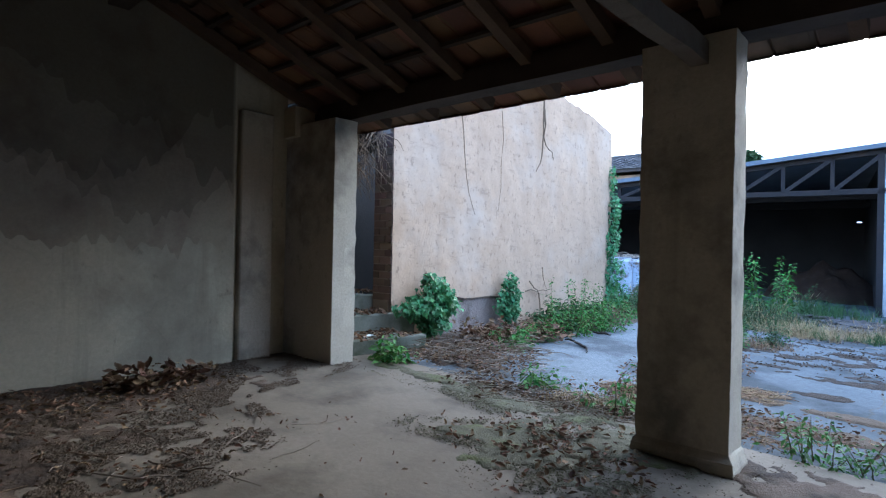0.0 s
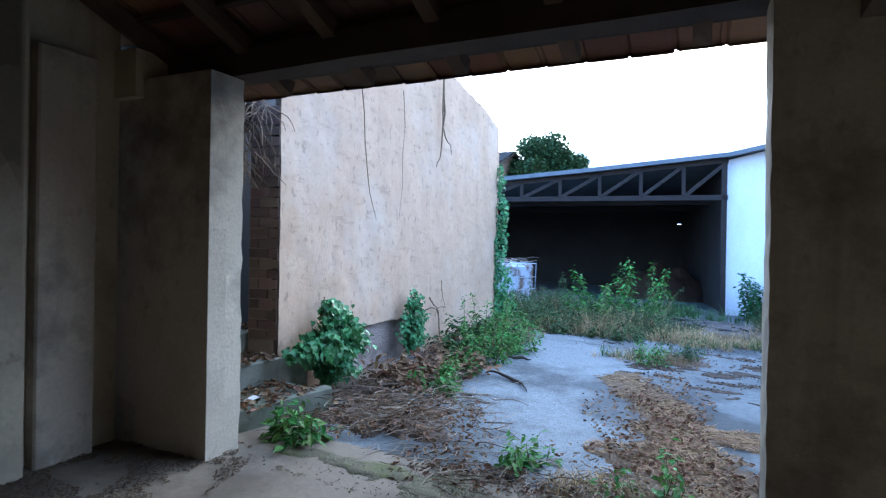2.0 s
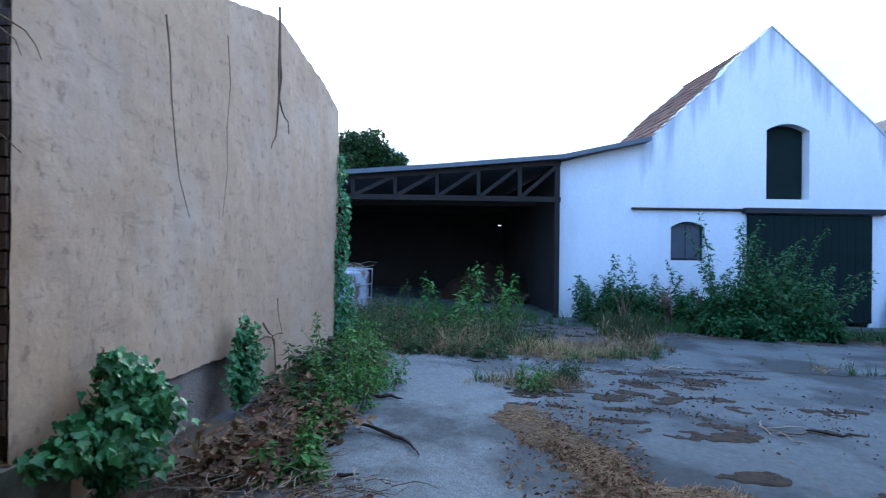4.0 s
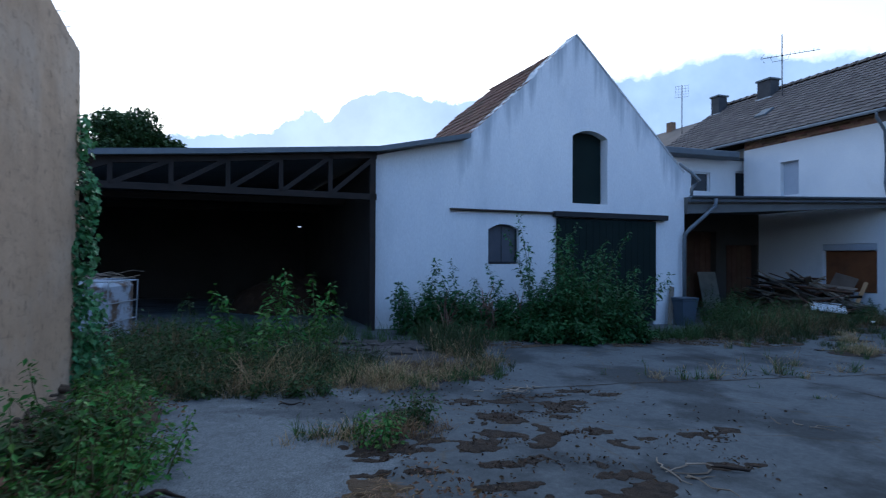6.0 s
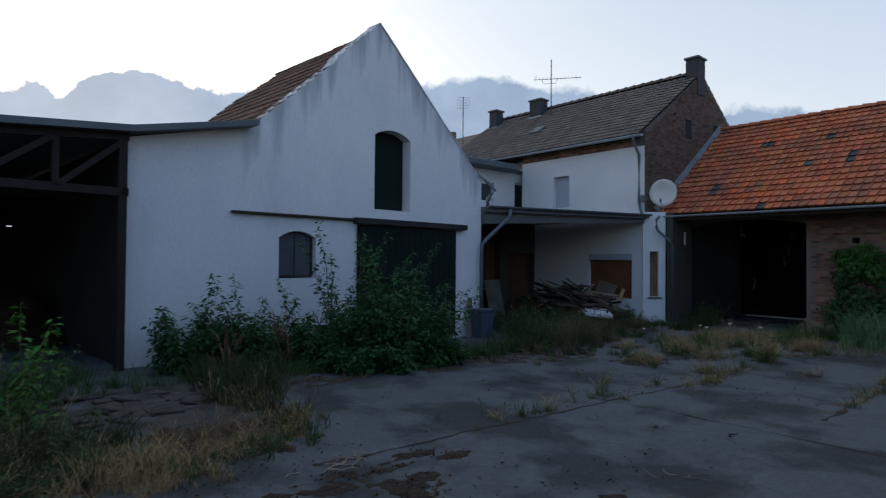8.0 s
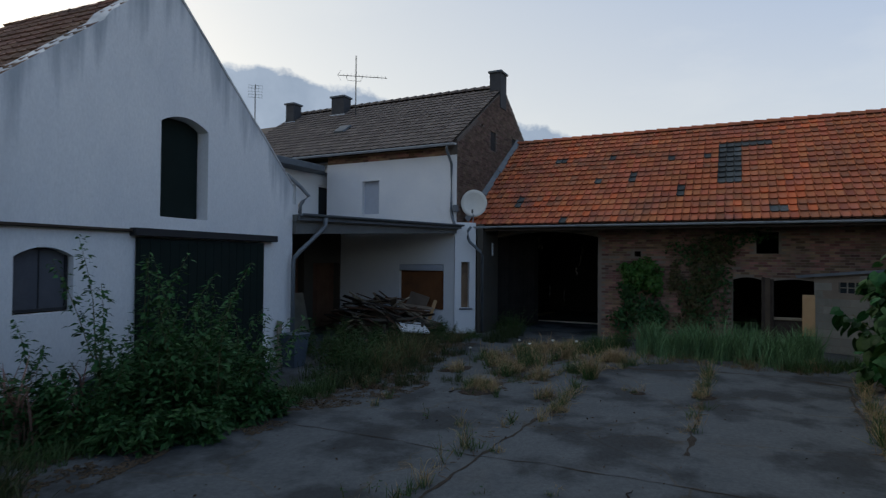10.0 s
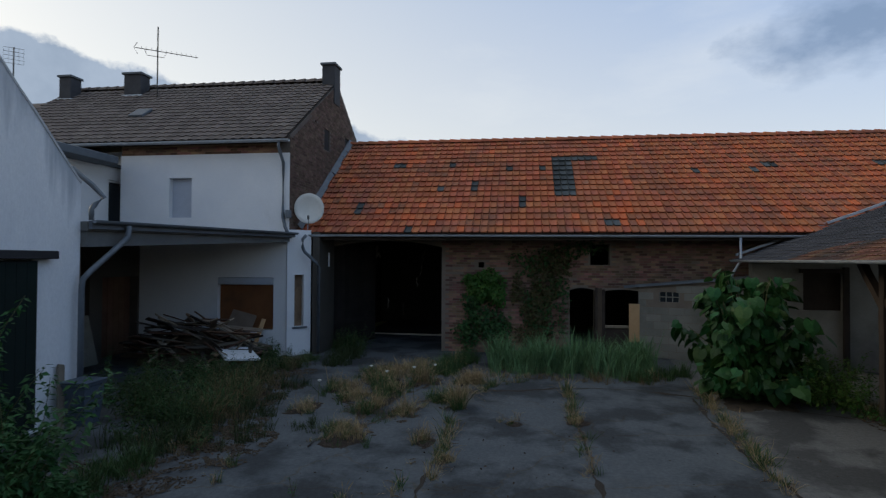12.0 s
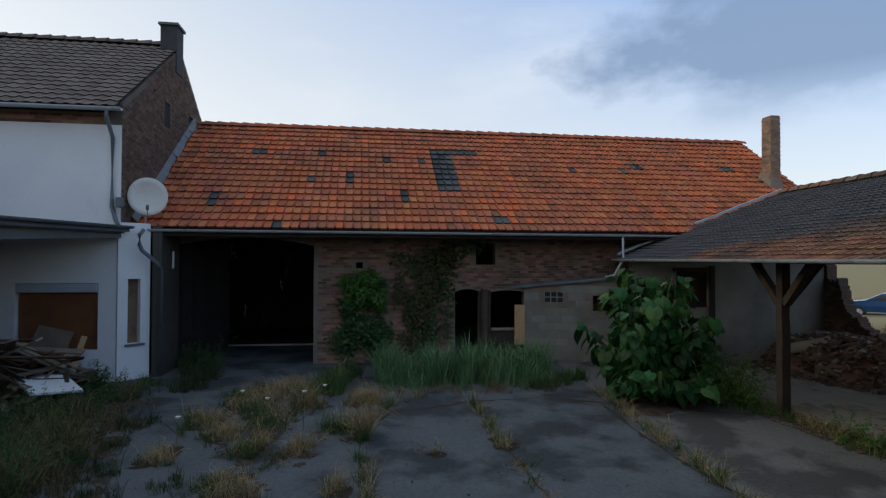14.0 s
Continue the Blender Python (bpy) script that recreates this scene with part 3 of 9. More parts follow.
    jr.inputs["To Min"].default_value, jr.inputs["To Max"].default_value = 1.0, 0.0
    l.new(jy.outputs[0], jr.inputs["Value"])
    jx = n.new("ShaderNodeMapRange")
    jx.inputs["From Min"].default_value, jx.inputs["From Max"].default_value = 4.0, 4.1
    l.new(sx.outputs["X"], jx.inputs["Value"])
    jm = n.new("ShaderNodeMath")
    jm.operation = "MULTIPLY"
    l.new(jr.outputs["Result"], jm.inputs[0])
    l.new(jx.outputs["Result"], jm.inputs[1])
    slab = n.new("ShaderNodeMixRGB")
    slab.inputs["Color2"].default_value = (0.118, 0.115, 0.106, 1)
    l.new(jm.outputs[0], slab.inputs["Fac"])
    l.new(mx.outputs["Color"], slab.inputs["Color1"])
    mx = slab
    # broad damp blotches
    bl = n.new("ShaderNodeTexNoise")
    bl.inputs["Scale"].default_value, bl.inputs["Detail"].default_value, bl.inputs["Roughness"].default_value = 0.75, 7.0, 0.58
    l.new(co.outputs["Object"], bl.inputs["Vector"])
    br = n.new("ShaderNodeMapRange")
    br.inputs["From Min"].default_value, br.inputs["From Max"].default_value = 0.42, 0.53
    br.inputs["To Min"].default_value, br.inputs["To Max"].default_value = 0.5, 1.1
    l.new(bl.outputs["Fac"], br.inputs["Value"])
    mb = n.new("ShaderNodeMixRGB")
    mb.blend_type = "MULTIPLY"
    mb.inputs["Fac"].default_value = 1.0
    l.new(mx.outputs["Color"], mb.inputs["Color1"])
    l.new(br.outputs["Result"], mb.inputs["Color2"])
    mx = mb
    # fine aggregate
    for sc, lo, hi, dim in ((150.0, 0.36, 0.62, 0.86), (17.0, 0.35, 0.65, 0.88)):
        gt = n.new("ShaderNodeTexNoise")
        gt.inputs["Scale"].default_value, gt.inputs["Detail"].default_value, gt.inputs["Roughness"].default_value = sc, 3.0, 0.7
        l.new(co.outputs["Object"], gt.inputs["Vector"])
        gr = n.new("ShaderNodeMapRange")
        gr.inputs["From Min"].default_value, gr.inputs["From Max"].default_value = lo, hi
        gr.inputs["To Min"].default_value, gr.inputs["To Max"].default_value = dim, 2.05 - dim
        l.new(gt.outputs["Fac"], gr.inputs["Value"])
        mg = n.new("ShaderNodeMixRGB")
        mg.blend_type = "MULTIPLY"
        mg.inputs["Fac"].default_value = 1.0
        l.new(mx.outputs["Color"], mg.inputs["Color1"])
        l.new(gr.outputs["Result"], mg.inputs["Color2"])
        mx = mg
    # meadow beyond the yard
    sep = n.new("ShaderNodeVectorMath")
    sep.operation = "DISTANCE"
    sep.inputs[1].default_value = (4, 8, 0)
    l.new(co.outputs["Object"], sep.inputs[0])
    fr = n.new("ShaderNodeMapRange")
    fr.inputs["From Min"].default_value, fr.inputs["From Max"].default_value = 17.5, 20.0
    l.new(sep.outputs["Value"], fr.inputs["Value"])
    mx2 = n.new("ShaderNodeMixRGB")
    mx2.inputs["Color2"].default_value = (0.27, 0.215, 0.10, 1)
    l.new(fr.outputs["Result"], mx2.inputs["Fac"])
    l.new(mx.outputs["Color"], mx2.inputs["Color1"])
    l.new(mx2.outputs["Color"], bsdf.inputs["Base Color"])
    return m


YARD = yard_material()

# ---- ground: one sheet to the horizon ----
def ground_sheet():
    xs = sorted({*[-600, -300, -120, -60, -30], *[round(-16 + 0.5 * i, 2) for i in range(81)], *[30, 40, 60, 120, 300, 600]})
    ys = sorted({*[-600, -300, -120, -60, -30], *[round(-12 + 0.5 * i, 2) for i in range(81)], *[40, 60, 120, 300, 600]})
    b = Build()
    for y in ys:
        for x in xs:
            b.v.append((x, y, ground_z(x, y) + 0.03 * (noise.noise(Vector((x * 0.45, y * 0.45, 0))) if -14 < x < 20 and -10 < y < 26 else 0)))
    n = len(xs)
    for j in range(len(ys) - 1):
        for i in range(n - 1):
            b.f.append((j * n + i, j * n + i + 1, j * n + n + i + 1, j * n + n + i))
    return b


def soil(x, y):
    """Height of the sheet as built."""
    return ground_z(x, y) + (0.03 * noise.noise(Vector((x * 0.45, y * 0.45, 0))) if -14 < x < 20 and -10 < y < 26 else 0)


part("ground", ground_sheet(), YARD, None, "worn grey asphalt yard with cracks and brown stains", True, kind="structure", category="ground")

# ---- tiled roofs ----
TILE_SECTION = ((0.0, -0.006), (0.045, 0.026), (0.1, 0.028), (0.16, 0.0), (0.88, 0.0), (1.0, 0.006))
S_SECTION = ((0.0, 0.002), (0.16, 0.026), (0.34, 0.034), (0.54, 0.014), (0.78, -0.006), (1.0, 0.002))
TILE_FACES = [(i, i + 1, i + 7, i + 6) for i in range(5)] + [(12 + i, 13 + i, i + 1, i) for i in range(5)]


def tile_layer(parent, corner, along, up, cols, rows, wide, course, material, special=None, singles=None, jitter=0.006, skip=None, wave=0.4, lift=0.055, roll=1.0, gap=-0.02, section=None):
    """Overlapping pantiles on a slope. special(c, r) gives another material; singles(c, r) picks those that are parts of their own; skip leaves gaps."""
    corner, along, up = Vector(corner), Vector(along).normalized(), Vector(up).normalized()
    out = along.cross(up).normalized()
    if out.z < 0:
        out = -out
    length = course * 1.18
    section = section or TILE_SECTION
    foot = [0.018 if i in (0, 5) and gap > 0 else 0.0 for i in range(6)]
    shape = [(x, y + (f if y == 0 else 0), z * roll) for y in (0.0, 1.0) for (x, z), f in zip(section, foot)] + [(x, 0.1 + f, z * roll - lift) for (x, z), f in zip(section, foot)]
    tilt = lift / length
    up_t = (up - out * tilt).normalized()
    groups, ones = {}, []
    for r in range(rows):
        for c in range(cols):
            if skip and skip(c, r):
                continue
            mat_ = special(c, r) if special else None
            mat_ = mat_ or material
            sway = 0.012 * math.sin(c * 0.37 + r * 0.9)
            p = corner + along * (c * wide + random.uniform(-jitter, jitter)) + up * (r * course + random.uniform(-jitter, jitter)) + out * (0.015 + lift + sway * wave + random.uniform(-1, 1) * jitter * 0.7)
            k = random.uniform(-2, 2) * jitter
            a2 = (along + up_t * k).normalized()
            u2 = (up_t - a2 * k).normalized()
            o2 = a2.cross(u2).normalized()
            o2 = o2 if o2.dot(out) > 0 else -o2
            cols3 = (a2 * wide * (1 - gap), u2 * length, o2)
            row = [[cols3[0][i], cols3[1][i], cols3[2][i], p[i]] for i in range(3)]
            if singles and singles(c, r) and len(ones) < 300:
                turn = Matrix((*[[(a2, u2, o2)[j][i] for j in range(3)] + [p[i]] for i in range(3)], (0, 0, 0, 1)))
                ones.append((turn, mat_))
            else:
                groups.setdefault(mat_, []).append(row)
    for mat_, rows_ in groups.items():
        part("tiles", many("tiles", shape, TILE_FACES, rows_), mat_, parent, smooth=False, kind="stuff")
    shared = {}
    for turn, mat_ in ones:
        if mat_ not in shared:
            me = bpy.data.meshes.new("tile")
            me.from_pydata([(x * wide * (1 - gap), y * length, z) for x, y, z in shape], [], TILE_FACES)
            me.materials.append(mat_)
            shared[mat_] = me
        ob = new("tile", shared[mat_])
        ob.parent = parent
        ob.matrix_basis = turn


def ridge_caps(b, p, q, step=0.38, r=0.11):
    """Rounded ridge tiles, each overlapping the next."""
    p, q = Vector(p), Vector(q)
    n = max(1, int((q - p).length / step))
    d = (q - p).normalized()
    s = d.cross(Vector((0, 0, 1))).normalized()
    for i in range(n):
        a = p.lerp(q, i / n)
        e = p.lerp(q, (i + 1.12) / n)
        ring = []
        for c, rr in ((a, r * 1.2), (e, r * 0.86)):
            for k in range(6):
                an = math.pi * k / 5
                ring.append(c + s * math.cos(an) * rr * 1.25 + Vector((0, 0, math.sin(an) * rr - 0.03)))
        b.add(ring, [(k, k + 1, k + 7, k + 6) for k in range(5)] + [(0, 1, 2, 3, 4, 5)])
    return b


# ---- bricks ----
BRICK_SHAPE = [(0, 0, 0), (1, 0, 0), (1, 0, 1), (0, 0, 1), (0, 1, 0), (1, 1, 0), (1, 1, 1), (0, 1, 1)]
BRICK_FACES = [(0, 1, 2, 3), (1, 5, 6, 2), (3, 2, 6, 7), (4, 0, 3, 7), (0, 4, 5, 1)]


def brick_face(parent, m, u0, u1, z0, z1, inside, material, long=0.22, high=0.072, singles=None, proud=0.008, missing=0.01):
    """Bricks laid in a running bond over the front (local y = 0) of a wall, where inside(u, z) holds."""
    rows_, ones = [], []
    nz = int((z1 - z0) / high)
    for r in range(nz):
        z = z0 + r * high
        off = (r % 2) * long / 2
        n = int((u1 - u0) / long) + 2
        for c in range(-1, n):
            a, e = u0 + c * long + off, u0 + c * long + off + long
            a, e = max(a, u0), min(e, u1)
            if e - a < 0.04 or random.random() < missing:
                continue
            if not (inside(a + 0.01, z + high / 2) and inside(e - 0.01, z + high / 2)):
                continue
            pr = proud + random.uniform(-0.004, 0.004)
            place = m @ Matrix.Translation((a + 0.005, -pr, z + random.uniform(-0.002, 0.002)))
            mm = place @ Matrix.Diagonal((e - a - 0.01, pr + 0.004, high - 0.011, 1))
            if singles and singles(a, z) and len(ones) < 300 and e - a > long - 0.001:
                ones.append(place)
            else:
                rows_.append([[mm[i][j] for j in range(4)] for i in range(3)])
    if rows_:
        part("bricks", many("bricks", BRICK_SHAPE, BRICK_FACES, rows_), material, parent, kind="stuff")
    if ones:
        me = bpy.data.meshes.new("brick")
        me.from_pydata([(x * (long - 0.01), y * (proud + 0.008), z * (high - 0.011)) for x, y, z in BRICK_SHAPE], [], BRICK_FACES)
        me.materials.append(material)
        for mm in ones:
            ob = new("brick", me)
            ob.parent = parent
            ob.matrix_basis = mm


def gutter(b, p, q, r=0.07):
    """A half-round gutter."""
    p, q = Vector(p), Vector(q)
    d = (q - p).normalized()
    s = d.cross(Vector((0, 0, 1))).normalized()
    ring = []
    for c in (p, q):
        for rr in (r, r * 0.86):
            for k in range(9):
                an = math.pi + math.pi * k / 8
                ring.append(c + s * math.cos(an) * rr + Vector((0, 0, math.sin(an) * rr)))
    f = []
    for k in range(8):
        f += [(k, k + 1, 18 + k + 1, 18 + k), (9 + k + 1, 9 + k, 27 + k, 27 + k + 1), (k + 1, k, 9 + k, 9 + k + 1), (18 + k, 19 + k, 28 + k, 27 + k)]
    f += [(0, 18, 27, 9), (8, 17, 35, 26)]
    return b.add(ring, f)


# ---- open shed in which the walk begins ----
SHED = pose(0, 3.6, 0, 0, 0, -2.8)
EAVE_V, EAVE_Z, PITCH = 0.27, 2.80, 0.385
RIDGE_V = -4.4
BACK_V = -5.6


def roof_z(v):
    return EAVE_Z + PITCH * (EAVE_V - v)


def shed_world(u, v, z):
    return SHED @ Vector((u, v, z))


shed = thing("open_shed", "long open farm shed with concrete pillars and old clay tile roof", "shed", kind="structure", m=SHED)
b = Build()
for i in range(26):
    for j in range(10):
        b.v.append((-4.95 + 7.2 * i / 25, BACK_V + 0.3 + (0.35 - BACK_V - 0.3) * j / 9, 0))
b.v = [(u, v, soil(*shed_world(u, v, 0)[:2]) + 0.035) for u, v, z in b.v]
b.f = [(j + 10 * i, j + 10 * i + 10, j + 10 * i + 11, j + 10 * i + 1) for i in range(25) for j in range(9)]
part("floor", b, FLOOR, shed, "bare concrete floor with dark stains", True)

# pillars with a plinth and worn edges
def worn_pillar(u0, u1, v0, v1, z1, seed, plinth=0.0):
    """A rendered pillar with chipped arrises; plinth is the height of a rough foot block that stands proud."""
    b = Build()
    lo = soil(*shed_world((u0 + u1) / 2, 0, 0)[:2]) - 0.1
    r = random.Random(seed)
    zs = [(lo + (z1 - lo) * i / 26, 0.0) for i in range(27)]
    if plinth:
        foot = lo + 0.135 + plinth
        zs = [(lo, 0.03), (foot - 0.08, 0.03), (foot - 0.035, 0.024), (foot - 0.008, 0.014), (foot + 0.006, 0.0)] + [q for q in zs if q[0] > foot + 0.03]
    rings = []
    for z, grow in zs:
        for k, (u, v, du, dv) in enumerate(((u0, v0, -1, -1), ((u0 + u1) / 2, v0, 0, -1), (u1, v0, 1, -1), (u1, (v0 + v1) / 2, 1, 0), (u1, v1, 1, 1), ((u0 + u1) / 2, v1, 0, 1), (u0, v1, -1, 1), (u0, (v0 + v1) / 2, -1, 0))):
            w = r.uniform(-0.006, 0.002) if k % 2 == 0 else r.uniform(-0.004, 0.004)
            w *= 1.6 if grow else 1.0
            rings.append((u + du * (grow + w), v + dv * (grow + w), z))
    n = len(zs) - 1
    f = [(8 * i + k, 8 * i + (k + 1) % 8, 8 * i + 8 + (k + 1) % 8, 8 * i + 8 + k) for i in range(n) for k in range(8)]
    f += [tuple(8 * n + k for k in range(8))]
    return b.add(rings, f)


part("pillar", worn_pillar(-1.265, -0.735, -0.23, 0.0, 2.745, 1, 0.1), CONCRETE, shed, "square rendered concrete pillar on a plinth")
part("pillar", worn_pillar(-5.05, -4.15, -0.34, -0.07, 2.72, 2), CONCRETE, shed)

# side wall with a shallow recess and a pale panel
b = Build()
b.strips([(BACK_V, -0.98, 0.1, 0.1, roof_z(BACK_V) - 0.1, roof_z(-0.98) + 0.03)], 0, 0.35, pose(-4.78, 0, 0, 0, 0, 90) @ Matrix.Identity(4))
b.strips([(-0.98, -0.36, 0.1, 0.1, roof_z(-0.98) + 0.03, roof_z(-0.36) + 0.03)], 0.14, 0.35, pose(-4.78, 0, 0, 0, 0, 90))
b.box(-5.13, -4.72, -0.4, 0.2, 2.6, 2.9)
part("wall_west", b, SHED_PLASTER, shed, "stained grey plaster side wall with a damp foot")
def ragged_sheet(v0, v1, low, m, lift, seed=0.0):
    """A thin coat on a wall with a ragged lower edge, up to the roof, to carry painted shade; local x runs along the
    wall and -y is its face.
    """
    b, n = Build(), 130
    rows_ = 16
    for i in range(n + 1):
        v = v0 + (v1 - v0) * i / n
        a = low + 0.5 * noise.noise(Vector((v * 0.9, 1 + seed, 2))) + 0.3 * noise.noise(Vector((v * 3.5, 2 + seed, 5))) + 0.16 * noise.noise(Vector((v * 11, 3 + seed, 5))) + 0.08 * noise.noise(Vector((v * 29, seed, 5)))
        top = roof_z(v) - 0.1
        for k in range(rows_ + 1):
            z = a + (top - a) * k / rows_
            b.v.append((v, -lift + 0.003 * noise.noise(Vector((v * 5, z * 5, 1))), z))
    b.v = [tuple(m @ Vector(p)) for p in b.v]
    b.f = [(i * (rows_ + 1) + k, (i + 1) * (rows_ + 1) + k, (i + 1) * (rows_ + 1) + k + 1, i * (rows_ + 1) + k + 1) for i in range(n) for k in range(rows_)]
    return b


# each higher coat is darker: the shade under the roof, put into colour
for k, (low, coat) in enumerate(((1.5, SHADE_COATS[0]), (1.85, SHADE_COATS[1]), (2.2, SHADE_COATS[2]), (2.6, SHADE_COATS[3]))):
    part("smoked_render", ragged_sheet(BACK_V + 0.3 + 0.01 * k, -1.0 - 0.01 * k, low, pose(-4.78, 0, 0, 0, 0, 90), 0.004 + 0.003 * k, 3.7 * k), coat, shed, "render coat on the side wall, upper shade put into its colour", True)
b = Build().cbox(-0.9, -0.56, 0.05, 0.137, 0.1, roof_z(-0.41) - 0.27, 0.012, pose(-4.78, 0, 0, 0, 0, 90))
part("panel", b, CONCRETE, shed, "pale upright panel in a wall recess")

# back wall, broken through near its east end
BREAK = ((10.2, 2.6), (10.9, 1.3), (11.6, 0.7), (12.4, 0.6), (13.1, 0.76), (13.8, 1.12), (14.25, 1.4), (14.36, 1.75), (14.52, 2.12), (14.9, 2.25), (15.02, 3.4))


def broken_low(u):
    for (p, zp), (q, zq) in zip(BREAK, BREAK[1:]):
        if u <= q:
            z = zp + (zq - zp) * (u - p) / (q - p) + 0.22 * noise.noise(Vector((u * 4.7, 3, 0)))
            return z + 0.12 * noise.noise(Vector((u * 13, 5, 0)))
    return 4.1


b = Build()
spans = [(-4.9, 10.2, -0.2, -0.2, 4.1, 4.1), (15.02, 15.2, -0.2, -0.2, 4.1, 4.1)]
for i in range(90):
    p = 10.2 + 4.82 * i / 90
    q = 10.2 + 4.82 * (i + 1) / 90
    z, hang = max(0.3, broken_low((p + q) / 2)), 3.3 + 0.3 * noise.noise(Vector((p * 3, 8, 0)))
    spans += [(p, q, -0.2, -0.2, z, z + random.uniform(-0.03, 0.03)), (p, q, hang + 0.5, hang + 0.5, 4.1, 4.1)]
b.strips(spans, BACK_V, BACK_V + 0.28)
part("wall_south", b, BRICK_DARK, shed, "brick back wall, broken through to the fields")
brick_face(shed, pose(15.0, BACK_V + 0.285, 0, 0, 0, 180), 0.0, 4.6, 0.0, 2.3, lambda u, z: z < broken_low(15.0 - u) - 0.08, BRICK_RED, 0.22, 0.075, None, 0.02, 0.08)
# unseen wall, added to keep the open east bay's light off the west wall
part("partition", Build().strips([(BACK_V + 0.3, RIDGE_V, -0.1, -0.1, 4.1, roof_z(RIDGE_V) - 0.02), (RIDGE_V, -0.1, -0.1, -0.1, roof_z(RIDGE_V) - 0.02, roof_z(-0.1) - 0.02)], 0, 0.2, pose(2.8, 0, 0, 0, 0, 90)), SHED_PLASTER, shed, "unseen plastered cross wall added to stop light from the east")
b = Build()
DOOR_V = (-2.0, -1.1)
b.strips(wall_spans(BACK_V + 0.3, 0.1, -0.1, lambda v: roof_z(v) - 0.12, [(DOOR_V[0], DOOR_V[1], 1.5, 2.45, 0)], [RIDGE_V]), 0, 0.25, pose(15.0, 0, 0, 0, 0, 90) @ Matrix.Translation((0, -0.25, 0)))
part("wall_east", b, PLASTER_GREY, shed, "grey rendered end wall with a dark opening")
b = Build().beam((14.95, DOOR_V[0] - 0.06, 0), (14.95, DOOR_V[0] - 0.06, 2.6), 0.1, 0.12, (0, 1, 0)).beam((14.97, DOOR_V[0], 2.5), (14.97, DOOR_V[1] + 0.1, 2.5), 0.1, 0.1)
part("post", b, WOOD_DARK, shed, "dark upright timber beside the wall opening")
# dark sheet added to imitate the unlit void in the opening
part("shutter", Build().cbox(15.1, 15.15, DOOR_V[0], DOOR_V[1], 1.5, 2.45, 0.01), WOOD_DARK, shed, "dark sheet standing for the shaded void behind the wall opening")

# roof timbers
b = Build().beam((-4.9, -0.08, 2.82), (3.0, -0.06, 2.83), 0.18, 0.17, jitter=0.012, cuts=10)
part("eave_beam", b, WOOD_DARK, shed, "heavy dark eave beam")
b = Build().beam((3.0, -0.36, 2.79), (15.2, -0.42, 2.79), 0.18, 0.2, jitter=0.01, cuts=12)
part("eave_beam", b, WOOD_DARK, shed)
b = Build().beam((-0.93, -0.2, 2.64), (-0.93, BACK_V + 0.2, 2.68), 0.1, 0.13, jitter=0.016, cuts=16)
part("tie_beam", b, TIE_WOOD, shed, "hewn pale tie beam with split edges")
for v in (-2.0, RIDGE_V + 0.1):
    part("purlin", Build().beam((-4.9, v, roof_z(v) - 0.22), (15.2, v, roof_z(v) - 0.22), 0.15, 0.18, jitter=0.012, cuts=16), WOOD_DARK, shed)
for i in range(32):
    u = -4.72 + 0.64 * i
    part("rafter", Build().beam((u, EAVE_V + (-0.01 if u < 3 else -0.1), roof_z(EAVE_V + (-0.01 if u < 3 else -0.1)) - 0.06), (u + random.uniform(-0.03, 0.03), RIDGE_V, roof_z(RIDGE_V) - 0.06), 0.085, 0.095, jitter=0.008, cuts=5), RAFTER, shed)
for i in range(15):
    v = EAVE_V - 0.06 - i * 0.305
    part("batten", Build().beam((-4.9, v, roof_z(v) - 0.008), (15.2, v, roof_z(v) - 0.008), 0.05, 0.03, jitter=0.003, cuts=18), WOOD_DARK, shed)
b = Build().beam((9.99, -0.42, -0.05), (9.99, -0.42, 2.7), 0.155, 0.155, (0, 1, 0), 0.008, 6)
part("post", b, WOOD_DARK, shed, "squared dark timber post with curved braces")
for s in (-1, 1):
    part("brace", Build().beam((9.99 + s * 0.08, -0.42, 2.0), (9.99 + s * 0.75, -0.41, 2.72), 0.12, 0.13, (0, 1, 0), 0.01, 3), WOOD_DARK, shed)
part("brace", Build().beam((9.99, -0.48, 2.0), (9.99, -1.25, 2.85), 0.12, 0.13, (1, 0, 0), 0.01, 3), WOOD_DARK, shed)
part("post", Build().beam((6.6, -0.4, -0.05), (6.6, -0.4, 2.7), 0.19, 0.19, (0, 1, 0), 0.008, 6), WOOD_DARK, shed)
part("brace", Build().beam((6.68, -0.4, 1.95), (7.5, -0.39, 2.72), 0.12, 0.13, (0, 1, 0), 0.01, 3), WOOD_DARK, shed)
slope_up = Vector((0, -1, PITCH))
def shed_tile(c, r):
    u = -5.2 + c * 0.235
    return TILE_GREY if u > 11.3 - 0.32 * r + 1.3 * noise.noise(Vector((c * 0.15, r * 0.25, 0))) else None


def far_shed_tile(c, r):
    u = 2.79 + c * 0.162
    return TILE_GREY if u > 11.3 - 0.222 * r + 1.3 * noise.noise(Vector((c * 0.1, r * 0.17, 0))) + 0.35 * noise.noise(Vector((c * 0.5, r * 0.6, 4))) else None


tile_layer(shed, (-5.2, EAVE_V + 0.2, roof_z(EAVE_V + 0.2) + 0.005), (1, 0, 0), slope_up, 34, 18, 0.235, 0.293, TILE_MIXED, shed_tile,
           singles=lambda c, r: c < 18, jitter=0.0045, lift=0.035, roll=0.5, gap=-0.09)
tile_layer(shed, (2.79, EAVE_V + 0.2, roof_z(EAVE_V + 0.2) + 0.005), (1, 0, 0), slope_up, 78, 26, 0.162, 0.2029, TILE_MIXED, far_shed_tile, jitter=0.004, lift=0.03, roll=0.7)
